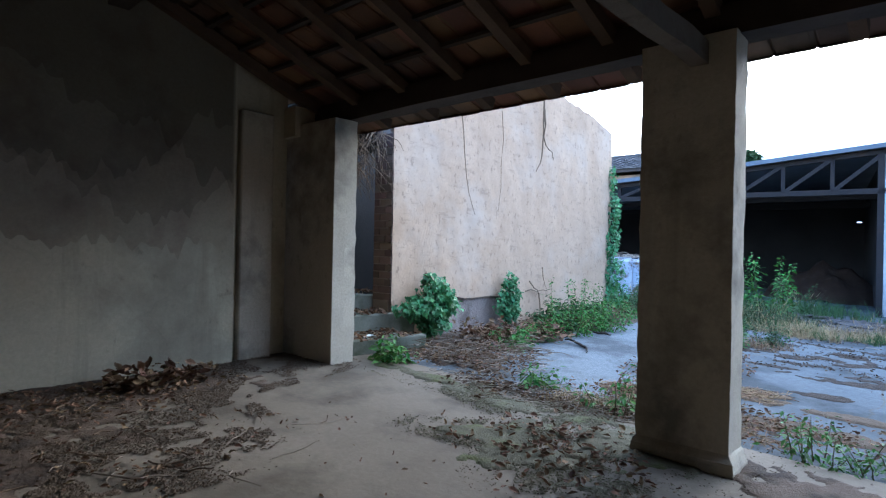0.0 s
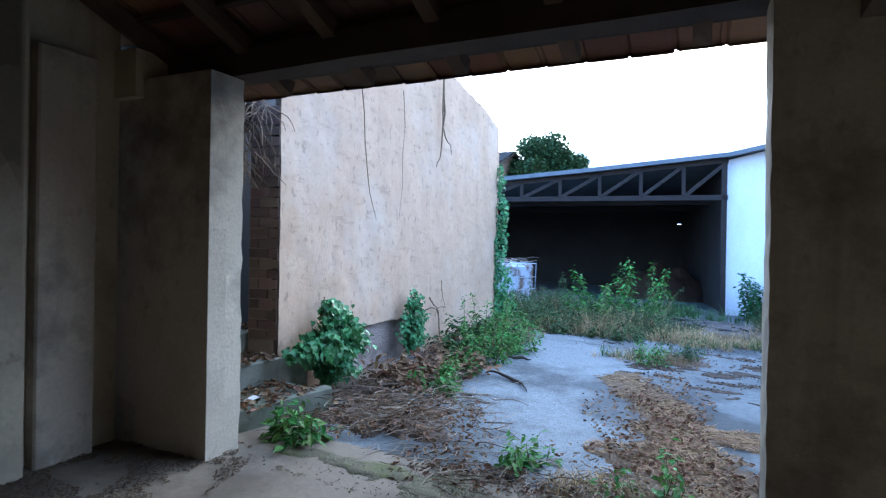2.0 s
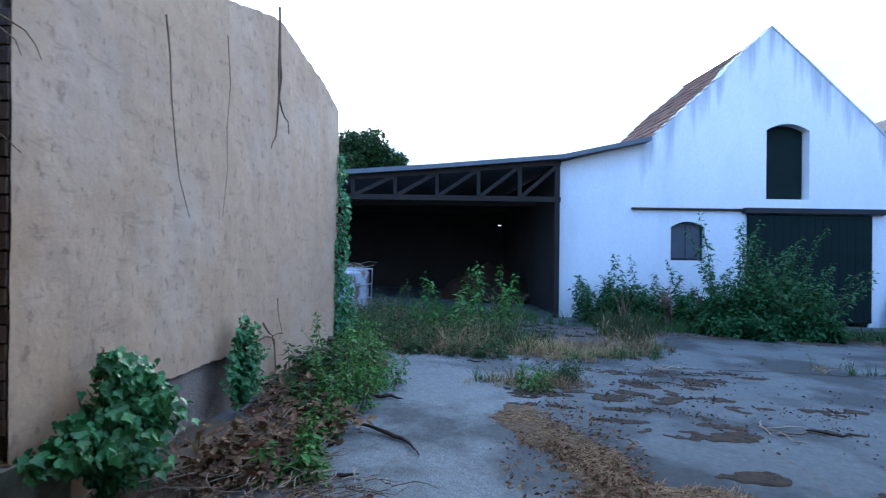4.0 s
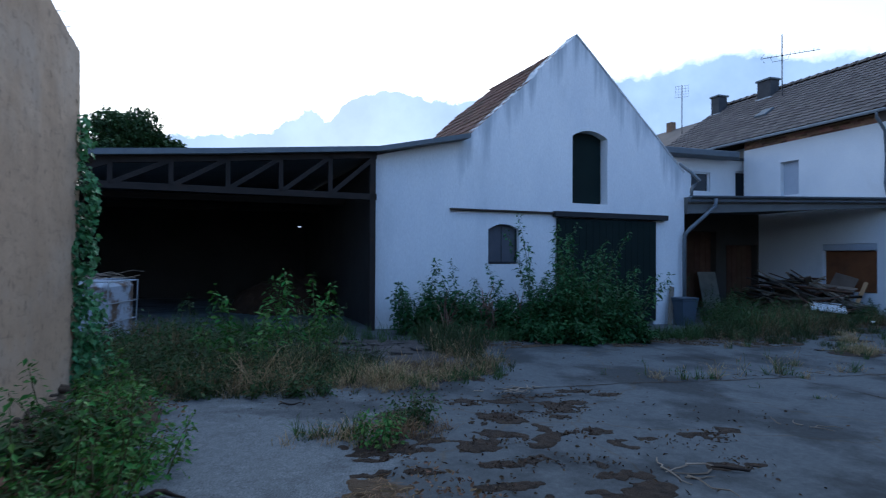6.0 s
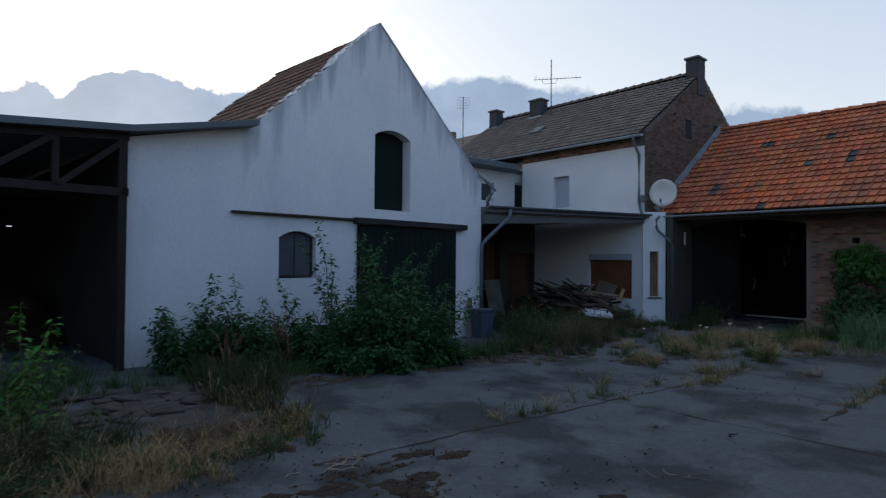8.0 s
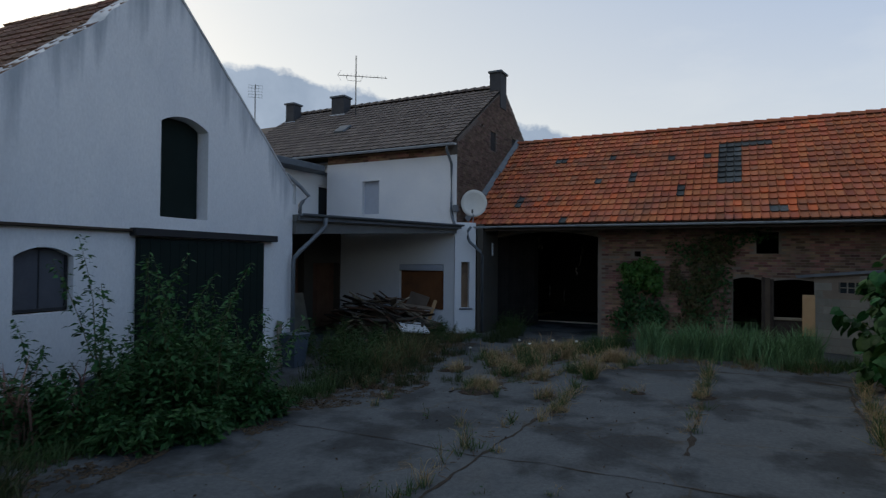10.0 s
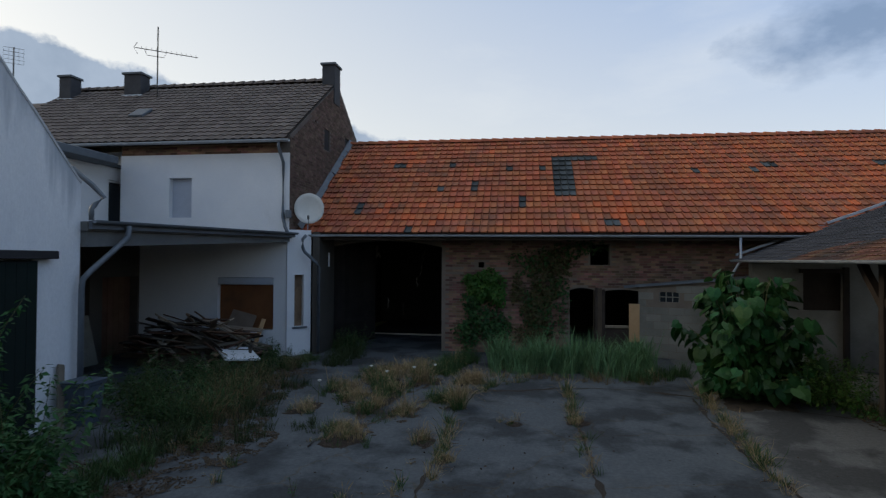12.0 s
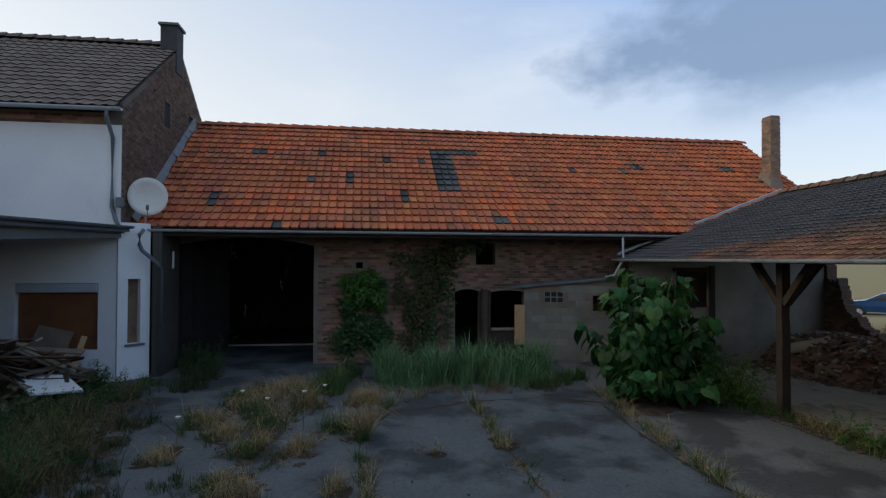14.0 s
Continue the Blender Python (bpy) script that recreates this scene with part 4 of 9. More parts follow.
part("ridge_tiles", ridge_caps(Build(), (-4.95, RIDGE_V, roof_z(RIDGE_V) + 0.06), (15.4, RIDGE_V, roof_z(RIDGE_V) + 0.06)), TILE_MIXED, shed, kind="stuff")
b = Build().add([(-4.95, RIDGE_V, roof_z(RIDGE_V) + 0.05), (15.4, RIDGE_V, roof_z(RIDGE_V) + 0.05), (15.4, BACK_V - 0.3, 4.15), (-4.95, BACK_V - 0.3, 4.15), (-4.95, RIDGE_V, roof_z(RIDGE_V)), (15.4, RIDGE_V, roof_z(RIDGE_V)), (15.4, BACK_V - 0.3, 4.09), (-4.95, BACK_V - 0.3, 4.09)],
                ((3, 2, 1, 0), (4, 5, 6, 7), (0, 1, 5, 4), (1, 2, 6, 5), (2, 3, 7, 6), (3, 0, 4, 7)))
part("back_slope", b, TILE_MIXED, shed)
part("gutter", gutter(Build(), (3.0, EAVE_V + 0.2, EAVE_Z - 0.035), (15.4, EAVE_V + 0.2, EAVE_Z - 0.03), 0.06), ZINC, shed, "thin grey zinc gutter")
b = Build().beam((15.42, EAVE_V + 0.1, roof_z(EAVE_V) + 0.1), (15.42, RIDGE_V, roof_z(RIDGE_V) + 0.12), 0.1, 0.06, cuts=8, jitter=0.005)
part("verge_flashing", b, ZINC, shed)

# ---- ruined plastered wall beside the shed ----
RUIN = Matrix.Translation((-4.64, 4.74, 0)) @ pose(0, 0, 0, 0, 0, 88)
PROFILE = [(0, 3.2), (2.2, 3.85), (3.2, 4.12), (3.5, 4.14), (4.2, 4.05), (5.0, 3.95), (5.74, 3.78)]


def ruin_top(u):
    for (a, za), (c, zc) in zip(PROFILE, PROFILE[1:]):
        if u <= c:
            return za + (zc - za) * (u - a) / (c - a) + 0.035 * noise.noise(Vector((u * 6, 0, 2)))
    return PROFILE[-1][1]


ruin = thing("ruined_wall", "tall cracked pinkish plaster gable wall of a ruin", "wall", kind="structure", m=RUIN)
b = Build()
nu, nz = 170, 120


def plaster_foot(u):
    """The lower edge of the plaster: it hangs over the bare footing in the middle and reaches the soil at both ends."""
    rise = min(1.0, max(0.0, (u - 0.5) / 0.18)) * min(1.0, max(0.0, (2.75 - u) / 0.3))
    return rise * (0.9 - 0.02 * u + 0.035 * noise.noise(Vector((u * 1.6, 0, 5))) + 0.02 * noise.noise(Vector((u * 7, 3, 9))) + 0.008 * noise.noise(Vector((u * 21, 3, 9))))


for j in range(nz + 1):
    for i in range(nu + 1):
        u = 5.74 * i / nu
        z0 = plaster_foot(u)
        z = z0 + (ruin_top(u) - z0) * j / nz
        y = 0.012 * noise.noise(Vector((u * 0.9, z * 0.9, 1))) + 0.006 * noise.noise(Vector((u * 4, z * 4, 1))) + 0.003 * noise.noise(Vector((u * 11, z * 11, 1)))
        b.v.append((u, y, z))
for j in range(nz):
    for i in range(nu):
        k = j * (nu + 1) + i
        b.f.append((k, k + 1, k + nu + 2, k + nu + 1))
part("plaster", b, PINK, ruin, "", True)
b = Build()
b.strips([(5.74 * i / 30, 5.74 * (i + 1) / 30, 0, 0, ruin_top(5.74 * i / 30) - 0.004, ruin_top(5.74 * (i + 1) / 30) - 0.004) for i in range(30)], 0.07, 0.32)
part("core", b, MORTAR, ruin)
b = Build().strips([(0, 4.2, 0, 0, 1.0, 0.95)], 0.05, 0.068)
part("footing", b, FOOTING, ruin, "bare grey footing where plaster has fallen off")
brick_face(ruin, pose(0, 0.32, 0, 0, 0, -90), 0.01, 0.315, 0.9, 3.2, lambda u, z: True, BRICK_DARK, 0.2, 0.085, lambda u, z: True, 0.012)
random.seed(5)
# the doorway's depths behind the brick jamb, their shade put into the wall colour
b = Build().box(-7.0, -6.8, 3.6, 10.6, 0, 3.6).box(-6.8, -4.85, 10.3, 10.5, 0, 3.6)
part("inner_wall", b, DARK_WALL, None, "inner wall of the ruin, near black for the shade inside", kind="structure", category="wall")
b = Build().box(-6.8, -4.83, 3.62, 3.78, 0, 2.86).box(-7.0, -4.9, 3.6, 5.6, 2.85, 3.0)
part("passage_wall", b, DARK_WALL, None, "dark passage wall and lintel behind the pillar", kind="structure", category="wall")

# kerb steps up to the doorway, their treads filled with leaf mould
for x0, y0, x1, y1, z, back in ((-4.36, 3.84, -4.14, 4.8, 0.56, 0.75), (-4.7, 3.84, -4.6, 5.12, 0.76, 0.6), (-5.02, 3.84, -4.96, 5.05, 0.95, 1.7)):
    ln = math.hypot(x1 - x0, y1 - y0)
    m = Matrix.Translation((x0, y0, 0)) @ pose(0, 0, 0, 0, 0, math.degrees(math.atan2(y1 - y0, x1 - x0)))
    st = thing("step", "mossy concrete kerb step strewn with dead leaves", "step", "steps to the ruin", "structure", m)
    part("kerb", Build().cbox(0, ln, 0.0, 0.1, 0.1, z, 0.014), MOSSY_STEP, st)
    part("tread", Build().cbox(0, ln - 0.01, 0.102, back, 0.1, z - 0.035, 0.03), MOSSY_STEP, st, "dark soil filling the tread")

# ---- white barn ----
BARN_W = pose(-0.43, 15.62, 0, 0, 0, 5.2)
white_barn = thing("white_barn", "white limewashed barn with a steep gable and dark streaks", "barn", kind="structure", m=BARN_W)
APEX, KINK, REDGE = (5.08, 7.17), (2.08, 4.36), (8.6, 4.02)


def gable_top(u):
    if u < 2.08:
        return 3.84 + 0.45 * u / 2.08
    if u < APEX[0]:
        for (a, za), (c, zc) in ((KINK, (3.9, 6.0)), ((3.9, 6.0), (4.03, 6.2)), ((4.03, 6.2), APEX)):
            if u <= c:
                return za + (zc - za) * (u - a) / (c - a)
    return APEX[1] + (REDGE[1] - APEX[1]) * (u - APEX[0]) / (REDGE[0] - APEX[0])


HOLES = [(4.98, 6.04, 3.06, 4.86, 0.16), (2.68, 3.5, 1.58, 2.5, 0.13), (4.52, 7.52, 0.0, 2.7, 0)]
b = Build().strips(wall_spans(0, 8.6, -0.1, gable_top, HOLES, [2.08, 3.9, 4.03, 5.08]), 0, 0.4)
part("front_wall", b, WHITE, white_barn)
# this side is coloured near black to imitate the implement shed's shade
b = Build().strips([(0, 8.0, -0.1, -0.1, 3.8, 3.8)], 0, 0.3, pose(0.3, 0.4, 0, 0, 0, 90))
part("side_wall", b, DARK_WALL, white_barn, "side wall inside the implement shed, shade put into its colour")
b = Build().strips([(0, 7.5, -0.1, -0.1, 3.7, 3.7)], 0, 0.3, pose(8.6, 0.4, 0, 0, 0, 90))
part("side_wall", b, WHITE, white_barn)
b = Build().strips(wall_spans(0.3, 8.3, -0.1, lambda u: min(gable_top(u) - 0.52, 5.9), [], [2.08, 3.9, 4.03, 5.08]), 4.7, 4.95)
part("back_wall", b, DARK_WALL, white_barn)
# coping along the gable
b = Build().beam((APEX[0], 0.2, APEX[1] + 0.012), (REDGE[0], 0.2, REDGE[1] + 0.012), 0.43, 0.04, (0, 0, 1), 0.006, 10)
part("coping", b, STAINED, white_barn, "weathered grey-stained gable coping")
# upper doorway, window, gate
part("hatch_door", Build().cbox(5.0, 6.02, 0.24, 0.3, 3.08, 4.84, 0.01), GREEN_DOOR, white_barn, "black-green hatch door set deep in the opening")
w = part("window", Build().cbox(2.7, 3.48, 0.14, 0.18, 1.6, 2.47, 0.01), DUSTY, white_barn, "dusty arched barn window")
b = Build().beam((2.7, 0.12, 1.62), (3.48, 0.12, 1.62), 0.03, 0.04).beam((2.715, 0.12, 1.6), (2.715, 0.12, 2.4), 0.03, 0.03, (0, 1, 0)).beam((3.465, 0.12, 1.6), (3.465, 0.12, 2.4), 0.03, 0.03, (0, 1, 0)).beam((3.09, 0.13, 1.6), (3.09, 0.13, 2.45), 0.012, 0.012, (0, 1, 0))
part("window_frame", b, DARK_STEEL, w)
gate = part("gate", Build().cbox(4.5, 7.56, -0.075, -0.02, 0.12, 2.68, 0.01), GREEN_DOOR, white_barn, "dark green sliding barn gate")
for i in range(15):
    part("board", Build().cbox(4.53 + 0.2 * i, 4.724 + 0.2 * i, -0.089, -0.077, 0.14, 2.66, 0.003), GREEN_DOOR, gate)
part("gate_rail", Build().cbox(4.4, 7.9, -0.16, -0.002, 2.71, 2.84, 0.01), DARK_STEEL, white_barn, "dark boxed sliding rail")
part("track", Build().cbox(1.72, 4.4, -0.09, -0.002, 2.77, 2.815, 0.008), WOOD_DARK, white_barn, "thin dark rail beam on the facade")
# tiled roof with a small hip at the back
def hip_end(k):
    return 4.95 - max(0.0, k - 0.72) * 3.4


for side, (p, q) in (("w", (KINK, APEX)), ("e", (REDGE, APEX))):
    d = Vector((q[0] - p[0], 0, q[1] - p[1]))
    rows = int(d.length / 0.31) + 1
    front, drop = 0.415, 0.27
    start = Vector((p[0], front, p[1] - drop + 0.02)) - d.normalized() * 0.05
    tile_layer(white_barn, start, (0, 1, 0), d, 19, rows, 0.25, (d.length + 0.1) / rows, TILE_BROWN, singles=(lambda c, r: c < 14) if side == "w" else None, skip=lambda c, r: front + 0.25 * c > hip_end(r / rows))
    hi, lo_ = drop + 0.01, drop + 0.08
    mid = Vector((p[0], 0, p[1])) + d * 0.72
    bb = Build().add([(p[0], 0.41, p[1] - hi), (q[0], 0.41, q[1] - hi), (q[0], 4.05, q[1] - hi), (mid.x, 4.95, mid.z - hi), (p[0], 4.95, p[1] - hi), (p[0], 0.41, p[1] - lo_), (q[0], 0.41, q[1] - lo_), (q[0], 4.05, q[1] - lo_), (mid.x, 4.95, mid.z - lo_), (p[0], 4.95, p[1] - lo_)],
                     ((0, 1, 2, 3, 4), (9, 8, 7, 6, 5), (0, 5, 6, 1), (1, 6, 7, 2), (2, 7, 8, 3), (3, 8, 9, 4), (4, 9, 5, 0)))
    part("roof_deck", bb, WOOD_DARK, white_barn)
for (a, za), (c, zc) in ((KINK, (3.9, 6.0)), ((4.06, 6.21), (5.0, 7.08))):
    d = Vector((c - a, 0, zc - za))
    rows = max(1, round(d.length / 0.27))
    tile_layer(white_barn, (a, 0.02, za - 0.075), (0, 1, 0), d, 2, rows, 0.2, d.length / rows, TILE_BROWN, lift=0.04)
part("ridge_tiles", ridge_caps(Build(), (APEX[0], 0.42, APEX[1] - 0.2), (APEX[0], 4.0, APEX[1] - 0.2), 0.38, 0.07), TILE_MIXED, white_barn, kind="stuff")

# ---- open implement shed with a steel truss ----
truss_shed = thing("truss_shed", "open implement shed with steel roof truss and dark interior", "shed", kind="structure", m=BARN_W)
EDGE = [(-9.5, 3.12), (-5.2, 3.42), (-3.0, 3.6), (0.0, 3.88), (2.06, 4.33)]


def sheet_z(u):
    for (a, za), (c, zc) in zip(EDGE, EDGE[1:]):
        if u <= c:
            return za + (zc - za) * (u - a) / (c - a)
    return EDGE[-1][1]


b = Build()
b.strips([(a, c, za, zc, za + 0.05, zc + 0.05) for (a, za), (c, zc) in zip(EDGE, EDGE[1:])], -0.3, 8.6)
part("roof_sheet", b, SHEET, truss_shed)
b = Build()
b.strips([(a, c, za + 0.0, zc + 0.0, za + 0.1, zc + 0.1) for (a, za), (c, zc) in zip(EDGE, EDGE[1:])], -0.36, -0.304)
part("fascia", b, FASCIA, truss_shed, "dark metal edge strip of the roof")
b = Build()
b.strips([(a, c, za - 0.12, zc - 0.12, za - 0.004, zc - 0.004) for (a, za), (c, zc) in zip(EDGE[:4], EDGE[1:4])], -0.2, -0.12)
part("top_chord", b, TRUSS_STEEL, truss_shed)
b = Build().strips([(-9.5, 0.0, 2.9, 2.9, 3.02, 3.02)], -0.2, -0.12)
part("bottom_chord", b, TRUSS_STEEL, truss_shed)
nodes = [0.0, -0.95, -1.9, -2.85, -3.8, -4.75, -5.7, -6.65, -7.6]
for i in range(8):
    a, c = nodes[i], nodes[i + 1]
    part("strut", Build().beam((c, -0.16, 2.98), (c, -0.16, sheet_z(c) - 0.06), 0.08, 0.08, (0, 1, 0)), TRUSS_STEEL, truss_shed)
    part("diagonal", Build().beam((a - 0.03, -0.16, sheet_z(a) - 0.1), (c + 0.03, -0.16, 3.0), 0.085, 0.085, (0, 1, 0)), TRUSS_STEEL, truss_shed)
part("steel_post", Build().cbox(-0.14, -0.02, -0.2, -0.06, 0.05, 3.86, 0.006), TRUSS_STEEL, truss_shed)
part("steel_post", Build().cbox(-9.4, -9.25, -0.2, -0.06, 0.05, 3.1, 0.006), TRUSS_STEEL, truss_shed)
for y in (2.4, 5.2):
    part("inner_beam", Build().strips([(-9.5, 0.0, 2.95, 3.0, 3.05, 3.15)], y, y + 0.12), TRUSS_STEEL, truss_shed)
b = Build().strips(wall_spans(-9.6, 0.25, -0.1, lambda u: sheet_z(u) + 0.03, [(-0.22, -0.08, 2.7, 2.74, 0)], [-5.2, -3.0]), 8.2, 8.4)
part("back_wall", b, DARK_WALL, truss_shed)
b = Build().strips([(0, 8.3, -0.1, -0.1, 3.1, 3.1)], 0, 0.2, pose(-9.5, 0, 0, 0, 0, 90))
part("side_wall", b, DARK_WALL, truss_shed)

# ---- brick barn with the orange tiled roof ----
BARN_B = pose(16.25, 14.75, 0, 0, 0, -90)
barn = thing("brick_barn", "long old brick barn with patched orange tile roof", "barn", kind="structure", m=BARN_B)
GATE = (0.0, 3.5, -0.1, 3.3, 0.2)
B_HOLES = [GATE, (7.27, 7.98, -0.1, 1.94, 0.08), (8.23, 9.26, -0.1, 1.9, 0.06), (7.85, 8.4, 2.6, 3.2, 0), (4.6, 4.78, 2.5, 2.66, 0), (3.9, 3.98, 2.36, 2.44, 0), (5.2, 5.28, 2.36, 2.44, 0)]
B_END = 18.55
b = Build().strips(wall_spans(-0.05, B_END, -0.1, lambda u: 4.25, B_HOLES), 0.0, 0.38)
part("front_wall", b, MORTAR, barn, "weathered red-brown brick front with a wide gate opening")
EAVE_D, B_EAVE_Z, RIDGE_D, RIDGE_Z = -1.2, 3.45, 3.75, 6.98
B_SLOPE = (RIDGE_Z - B_EAVE_Z) / (RIDGE_D - EAVE_D)
b = Build().strips([(-0.55, B_END, -0.1, -0.1, 4.2, 4.2)], 8.0, 8.3)
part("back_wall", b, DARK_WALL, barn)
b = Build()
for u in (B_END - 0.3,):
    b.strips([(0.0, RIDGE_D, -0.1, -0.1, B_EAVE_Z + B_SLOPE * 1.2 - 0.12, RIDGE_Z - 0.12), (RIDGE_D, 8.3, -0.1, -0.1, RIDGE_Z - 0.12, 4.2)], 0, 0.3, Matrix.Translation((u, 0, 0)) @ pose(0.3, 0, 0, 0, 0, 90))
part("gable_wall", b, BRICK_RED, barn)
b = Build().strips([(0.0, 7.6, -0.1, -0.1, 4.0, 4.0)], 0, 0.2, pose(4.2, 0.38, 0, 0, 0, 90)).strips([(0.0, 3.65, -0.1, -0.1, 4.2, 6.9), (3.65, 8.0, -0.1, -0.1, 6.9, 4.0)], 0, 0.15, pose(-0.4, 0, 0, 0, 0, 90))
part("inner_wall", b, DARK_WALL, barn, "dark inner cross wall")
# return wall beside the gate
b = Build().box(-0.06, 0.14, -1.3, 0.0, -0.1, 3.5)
part("return_wall", b, DARK_RENDER, barn, "dark brown rendered return beside the gate")
# roof deck and tiles
for d0, d1, z0, z1 in ((EAVE_D, RIDGE_D, B_EAVE_Z, RIDGE_Z), (8.6, RIDGE_D, 3.7, RIDGE_Z)):
    bb = Build().add([(-0.6, d0, z0), (B_END + 0.1, d0, z0), (B_END + 0.1, d1, z1), (-0.6, d1, z1), (-0.6, d0, z0 - 0.08), (B_END + 0.1, d0, z0 - 0.08), (B_END + 0.1, d1, z1 - 0.08), (-0.6, d1, z1 - 0.08)],
                     ((0, 1, 2, 3), (7, 6, 5, 4), (0, 4, 5, 1), (1, 5, 6, 2), (2, 6, 7, 3), (3, 7, 4, 0)))
    part("roof_deck", bb, WOOD_DARK, barn)
B_WIDE, B_COURSE = 0.213, 0.338
# patches of grey replacement tiles: (world x of the slope, world y, columns, rows)
PATCHES = [(16.93, 7.8, 3, 8), (18.85, 7.82, 7, 1), (18.45, 13.15, 2, 1), (17.25, 10.4, 1, 2), (16.2, 9.05, 1, 2), (15.45, 6.7, 2, 1), (15.95, 13.95, 1, 2), (15.2, 12.1, 1, 1), (18.2, 1.5, 2, 1), (18.2, -1.6, 2, 1), (17.2, 11.5, 1, 1), (18.3, 8.35, 1, 1), (18.1, 9.4, 1, 1), (18.05, 1.9, 1, 1), (16.6, -2.2, 1, 1), (18.5, 11.4, 1, 1), (15.4, 0.6, 1, 1), (17.9, 3.6, 1, 1)]
CELLS = set()
for wx, wy, nc, nr in PATCHES:
    c0 = int(round((14.75 - wy + 0.6) / B_WIDE))
    r0 = int((wx - 15.05) / math.cos(math.atan(B_SLOPE)) / B_COURSE)
    CELLS |= {(c0 + i, r0 + j) for i in range(nc) for j in range(nr)}


TILE_MOSSY = paint("lichened_clay_tile", (0.33, 0.115, 0.06), (0.41, 0.15, 0.078), 0.92, 3, 60, 0.4, third=(0.23, 0.115, 0.07), third_scale=4, third_at=(0.45, 0.65), island=0.2)
TILE_BRIGHT = paint("fresh_clay_tile", (0.56, 0.135, 0.05), (0.64, 0.165, 0.065), 0.82, 2, 60, 0.3, island=0.12)
mossy = random.Random(61)


def barn_tile(c, r):
    if (c, r) in CELLS:
        return TILE_SLATE
    grown = noise.noise(Vector((c * 0.11, r * 0.23, 7))) + 0.5 * noise.noise(Vector((c * 0.4, r * 0.5, 3))) + 0.55 * max(0.0, 1 - c / 17)
    q = mossy.random()
    if q < 0.03 + 0.32 * max(0.0, grown - 0.1):
        return TILE_MOSSY
    if q > 0.985 - 0.3 * max(0.0, noise.noise(Vector((c * 0.13, r * 0.2, 11))) - 0.1):
        return TILE_BRIGHT
    return None


tile_layer(barn, (-0.6, EAVE_D - 0.06, B_EAVE_Z + 0.0), (1, 0, 0), (0, 1, B_SLOPE), 90, 18, B_WIDE, B_COURSE, TILE_ORANGE, barn_tile, singles=lambda c, r: 8 < c < 46 and r < 8, jitter=0.004, gap=0.03, roll=1.5)
part("ridge_tiles", ridge_caps(Build(), (-0.6, RIDGE_D, RIDGE_Z + 0.07), (B_END + 0.1, RIDGE_D, RIDGE_Z + 0.07), 0.38, 0.12), TILE_ORANGE, barn, kind="stuff")
part("gutter", gutter(Build(), (-0.3, EAVE_D - 0.1, B_EAVE_Z - 0.02), (B_END, EAVE_D - 0.1, B_EAVE_Z - 0.05), 0.065), ZINC, barn, "long sagging zinc gutter")
part("downpipe", Build().tube([(11.5, EAVE_D - 0.1, 3.4), (11.5, EAVE_D - 0.1, 2.75), (11.42, EAVE_D - 0.1, 2.62), (11.3, EAVE_D - 0.02, 2.35), (11.1, EAVE_D + 0.1, 2.3)], 0.036, 10), ZINC, barn, smooth=True)
part("eave_board", Build().beam((-0.3, EAVE_D + 0.06, B_EAVE_Z - 0.1), (B_END, EAVE_D + 0.06, B_EAVE_Z - 0.1), 0.05, 0.14), WOOD_DARK, barn)
for i in range(20):
    u = 0.4 + i * 0.95
    part("rafter_foot", Build().beam((u, EAVE_D + 0.1, B_EAVE_Z - 0.12), (u, 0.4, B_EAVE_Z - 0.12 + B_SLOPE * 1.5), 0.09, 0.12), WOOD_DARK, barn)


def barn_bricks(u, z):
    for a, c, lo, hi, rise in B_HOLES:
        if a - 0.03 < u < c + 0.03 and lo - 0.03 < z < hi - rise * (2 * (u - a) / (c - a) - 1) ** 2 + 0.05:
            return False
    return True


brick_face(barn, Matrix.Identity(4), 3.5, 13.0, 0.0, 4.2, barn_bricks, BRICK_RED, singles=lambda u, z: 3.4 < u < 7.4 and 1.9 < z < 3.4, missing=0.015)
# doors and boards in the openings
d = part("door", Build().cbox(8.26, 9.23, 0.12, 0.17, 0.05, 0.78, 0.01), WOOD_DARK, barn, "lower half of a dark plank stable door")
part("cross_bar", Build().cbox(8.24, 9.24, 0.06, 0.12, 0.78, 0.86, 0.01), WOOD_BOARD, barn)
part("door_frame", Build().cbox(8.18, 8.27, -0.02, 0.14, 0, 1.9, 0.008), WOOD_DARK, barn)
part("pier", Build().cbox(8.055, 8.185, -0.012, 0.12, 0.0, 1.93, 0.01), BRICK_DARK, barn, "dark brick pier between the openings")
part("frame_post", Build().cbox(7.98, 8.06, -0.02, 0.14, 0, 1.95, 0.008), WOOD_DARK, barn)
part("plank", Build().cbox(8.93, 9.22, -0.06, -0.025, 0.4, 1.5, 0.008, None), WOOD_PALE, barn, "raw pine plank leaning across the doorway")
part("threshold", Build().cbox(0.5, 3.5, 3.35, 3.47, -0.05, 0.045, 0.01), CONCRETE, barn, "pale worn threshold strip deep in the gateway")
leaf = part("gate_leaf", Build().cbox(0.0, 2.0, 0.0, 0.03, 0.12, 3.25, 0.008, pose(0.06, 0.06, 0, 0, 0, 63)), GATE_WOOD, barn, "dusty gate leaf swung inwards, darkened for the gateway's shade")
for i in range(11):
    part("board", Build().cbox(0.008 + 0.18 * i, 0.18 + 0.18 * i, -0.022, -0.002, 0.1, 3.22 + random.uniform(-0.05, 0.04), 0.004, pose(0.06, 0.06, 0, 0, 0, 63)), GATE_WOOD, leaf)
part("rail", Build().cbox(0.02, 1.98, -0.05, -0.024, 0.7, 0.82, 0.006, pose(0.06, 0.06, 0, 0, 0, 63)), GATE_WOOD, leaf)
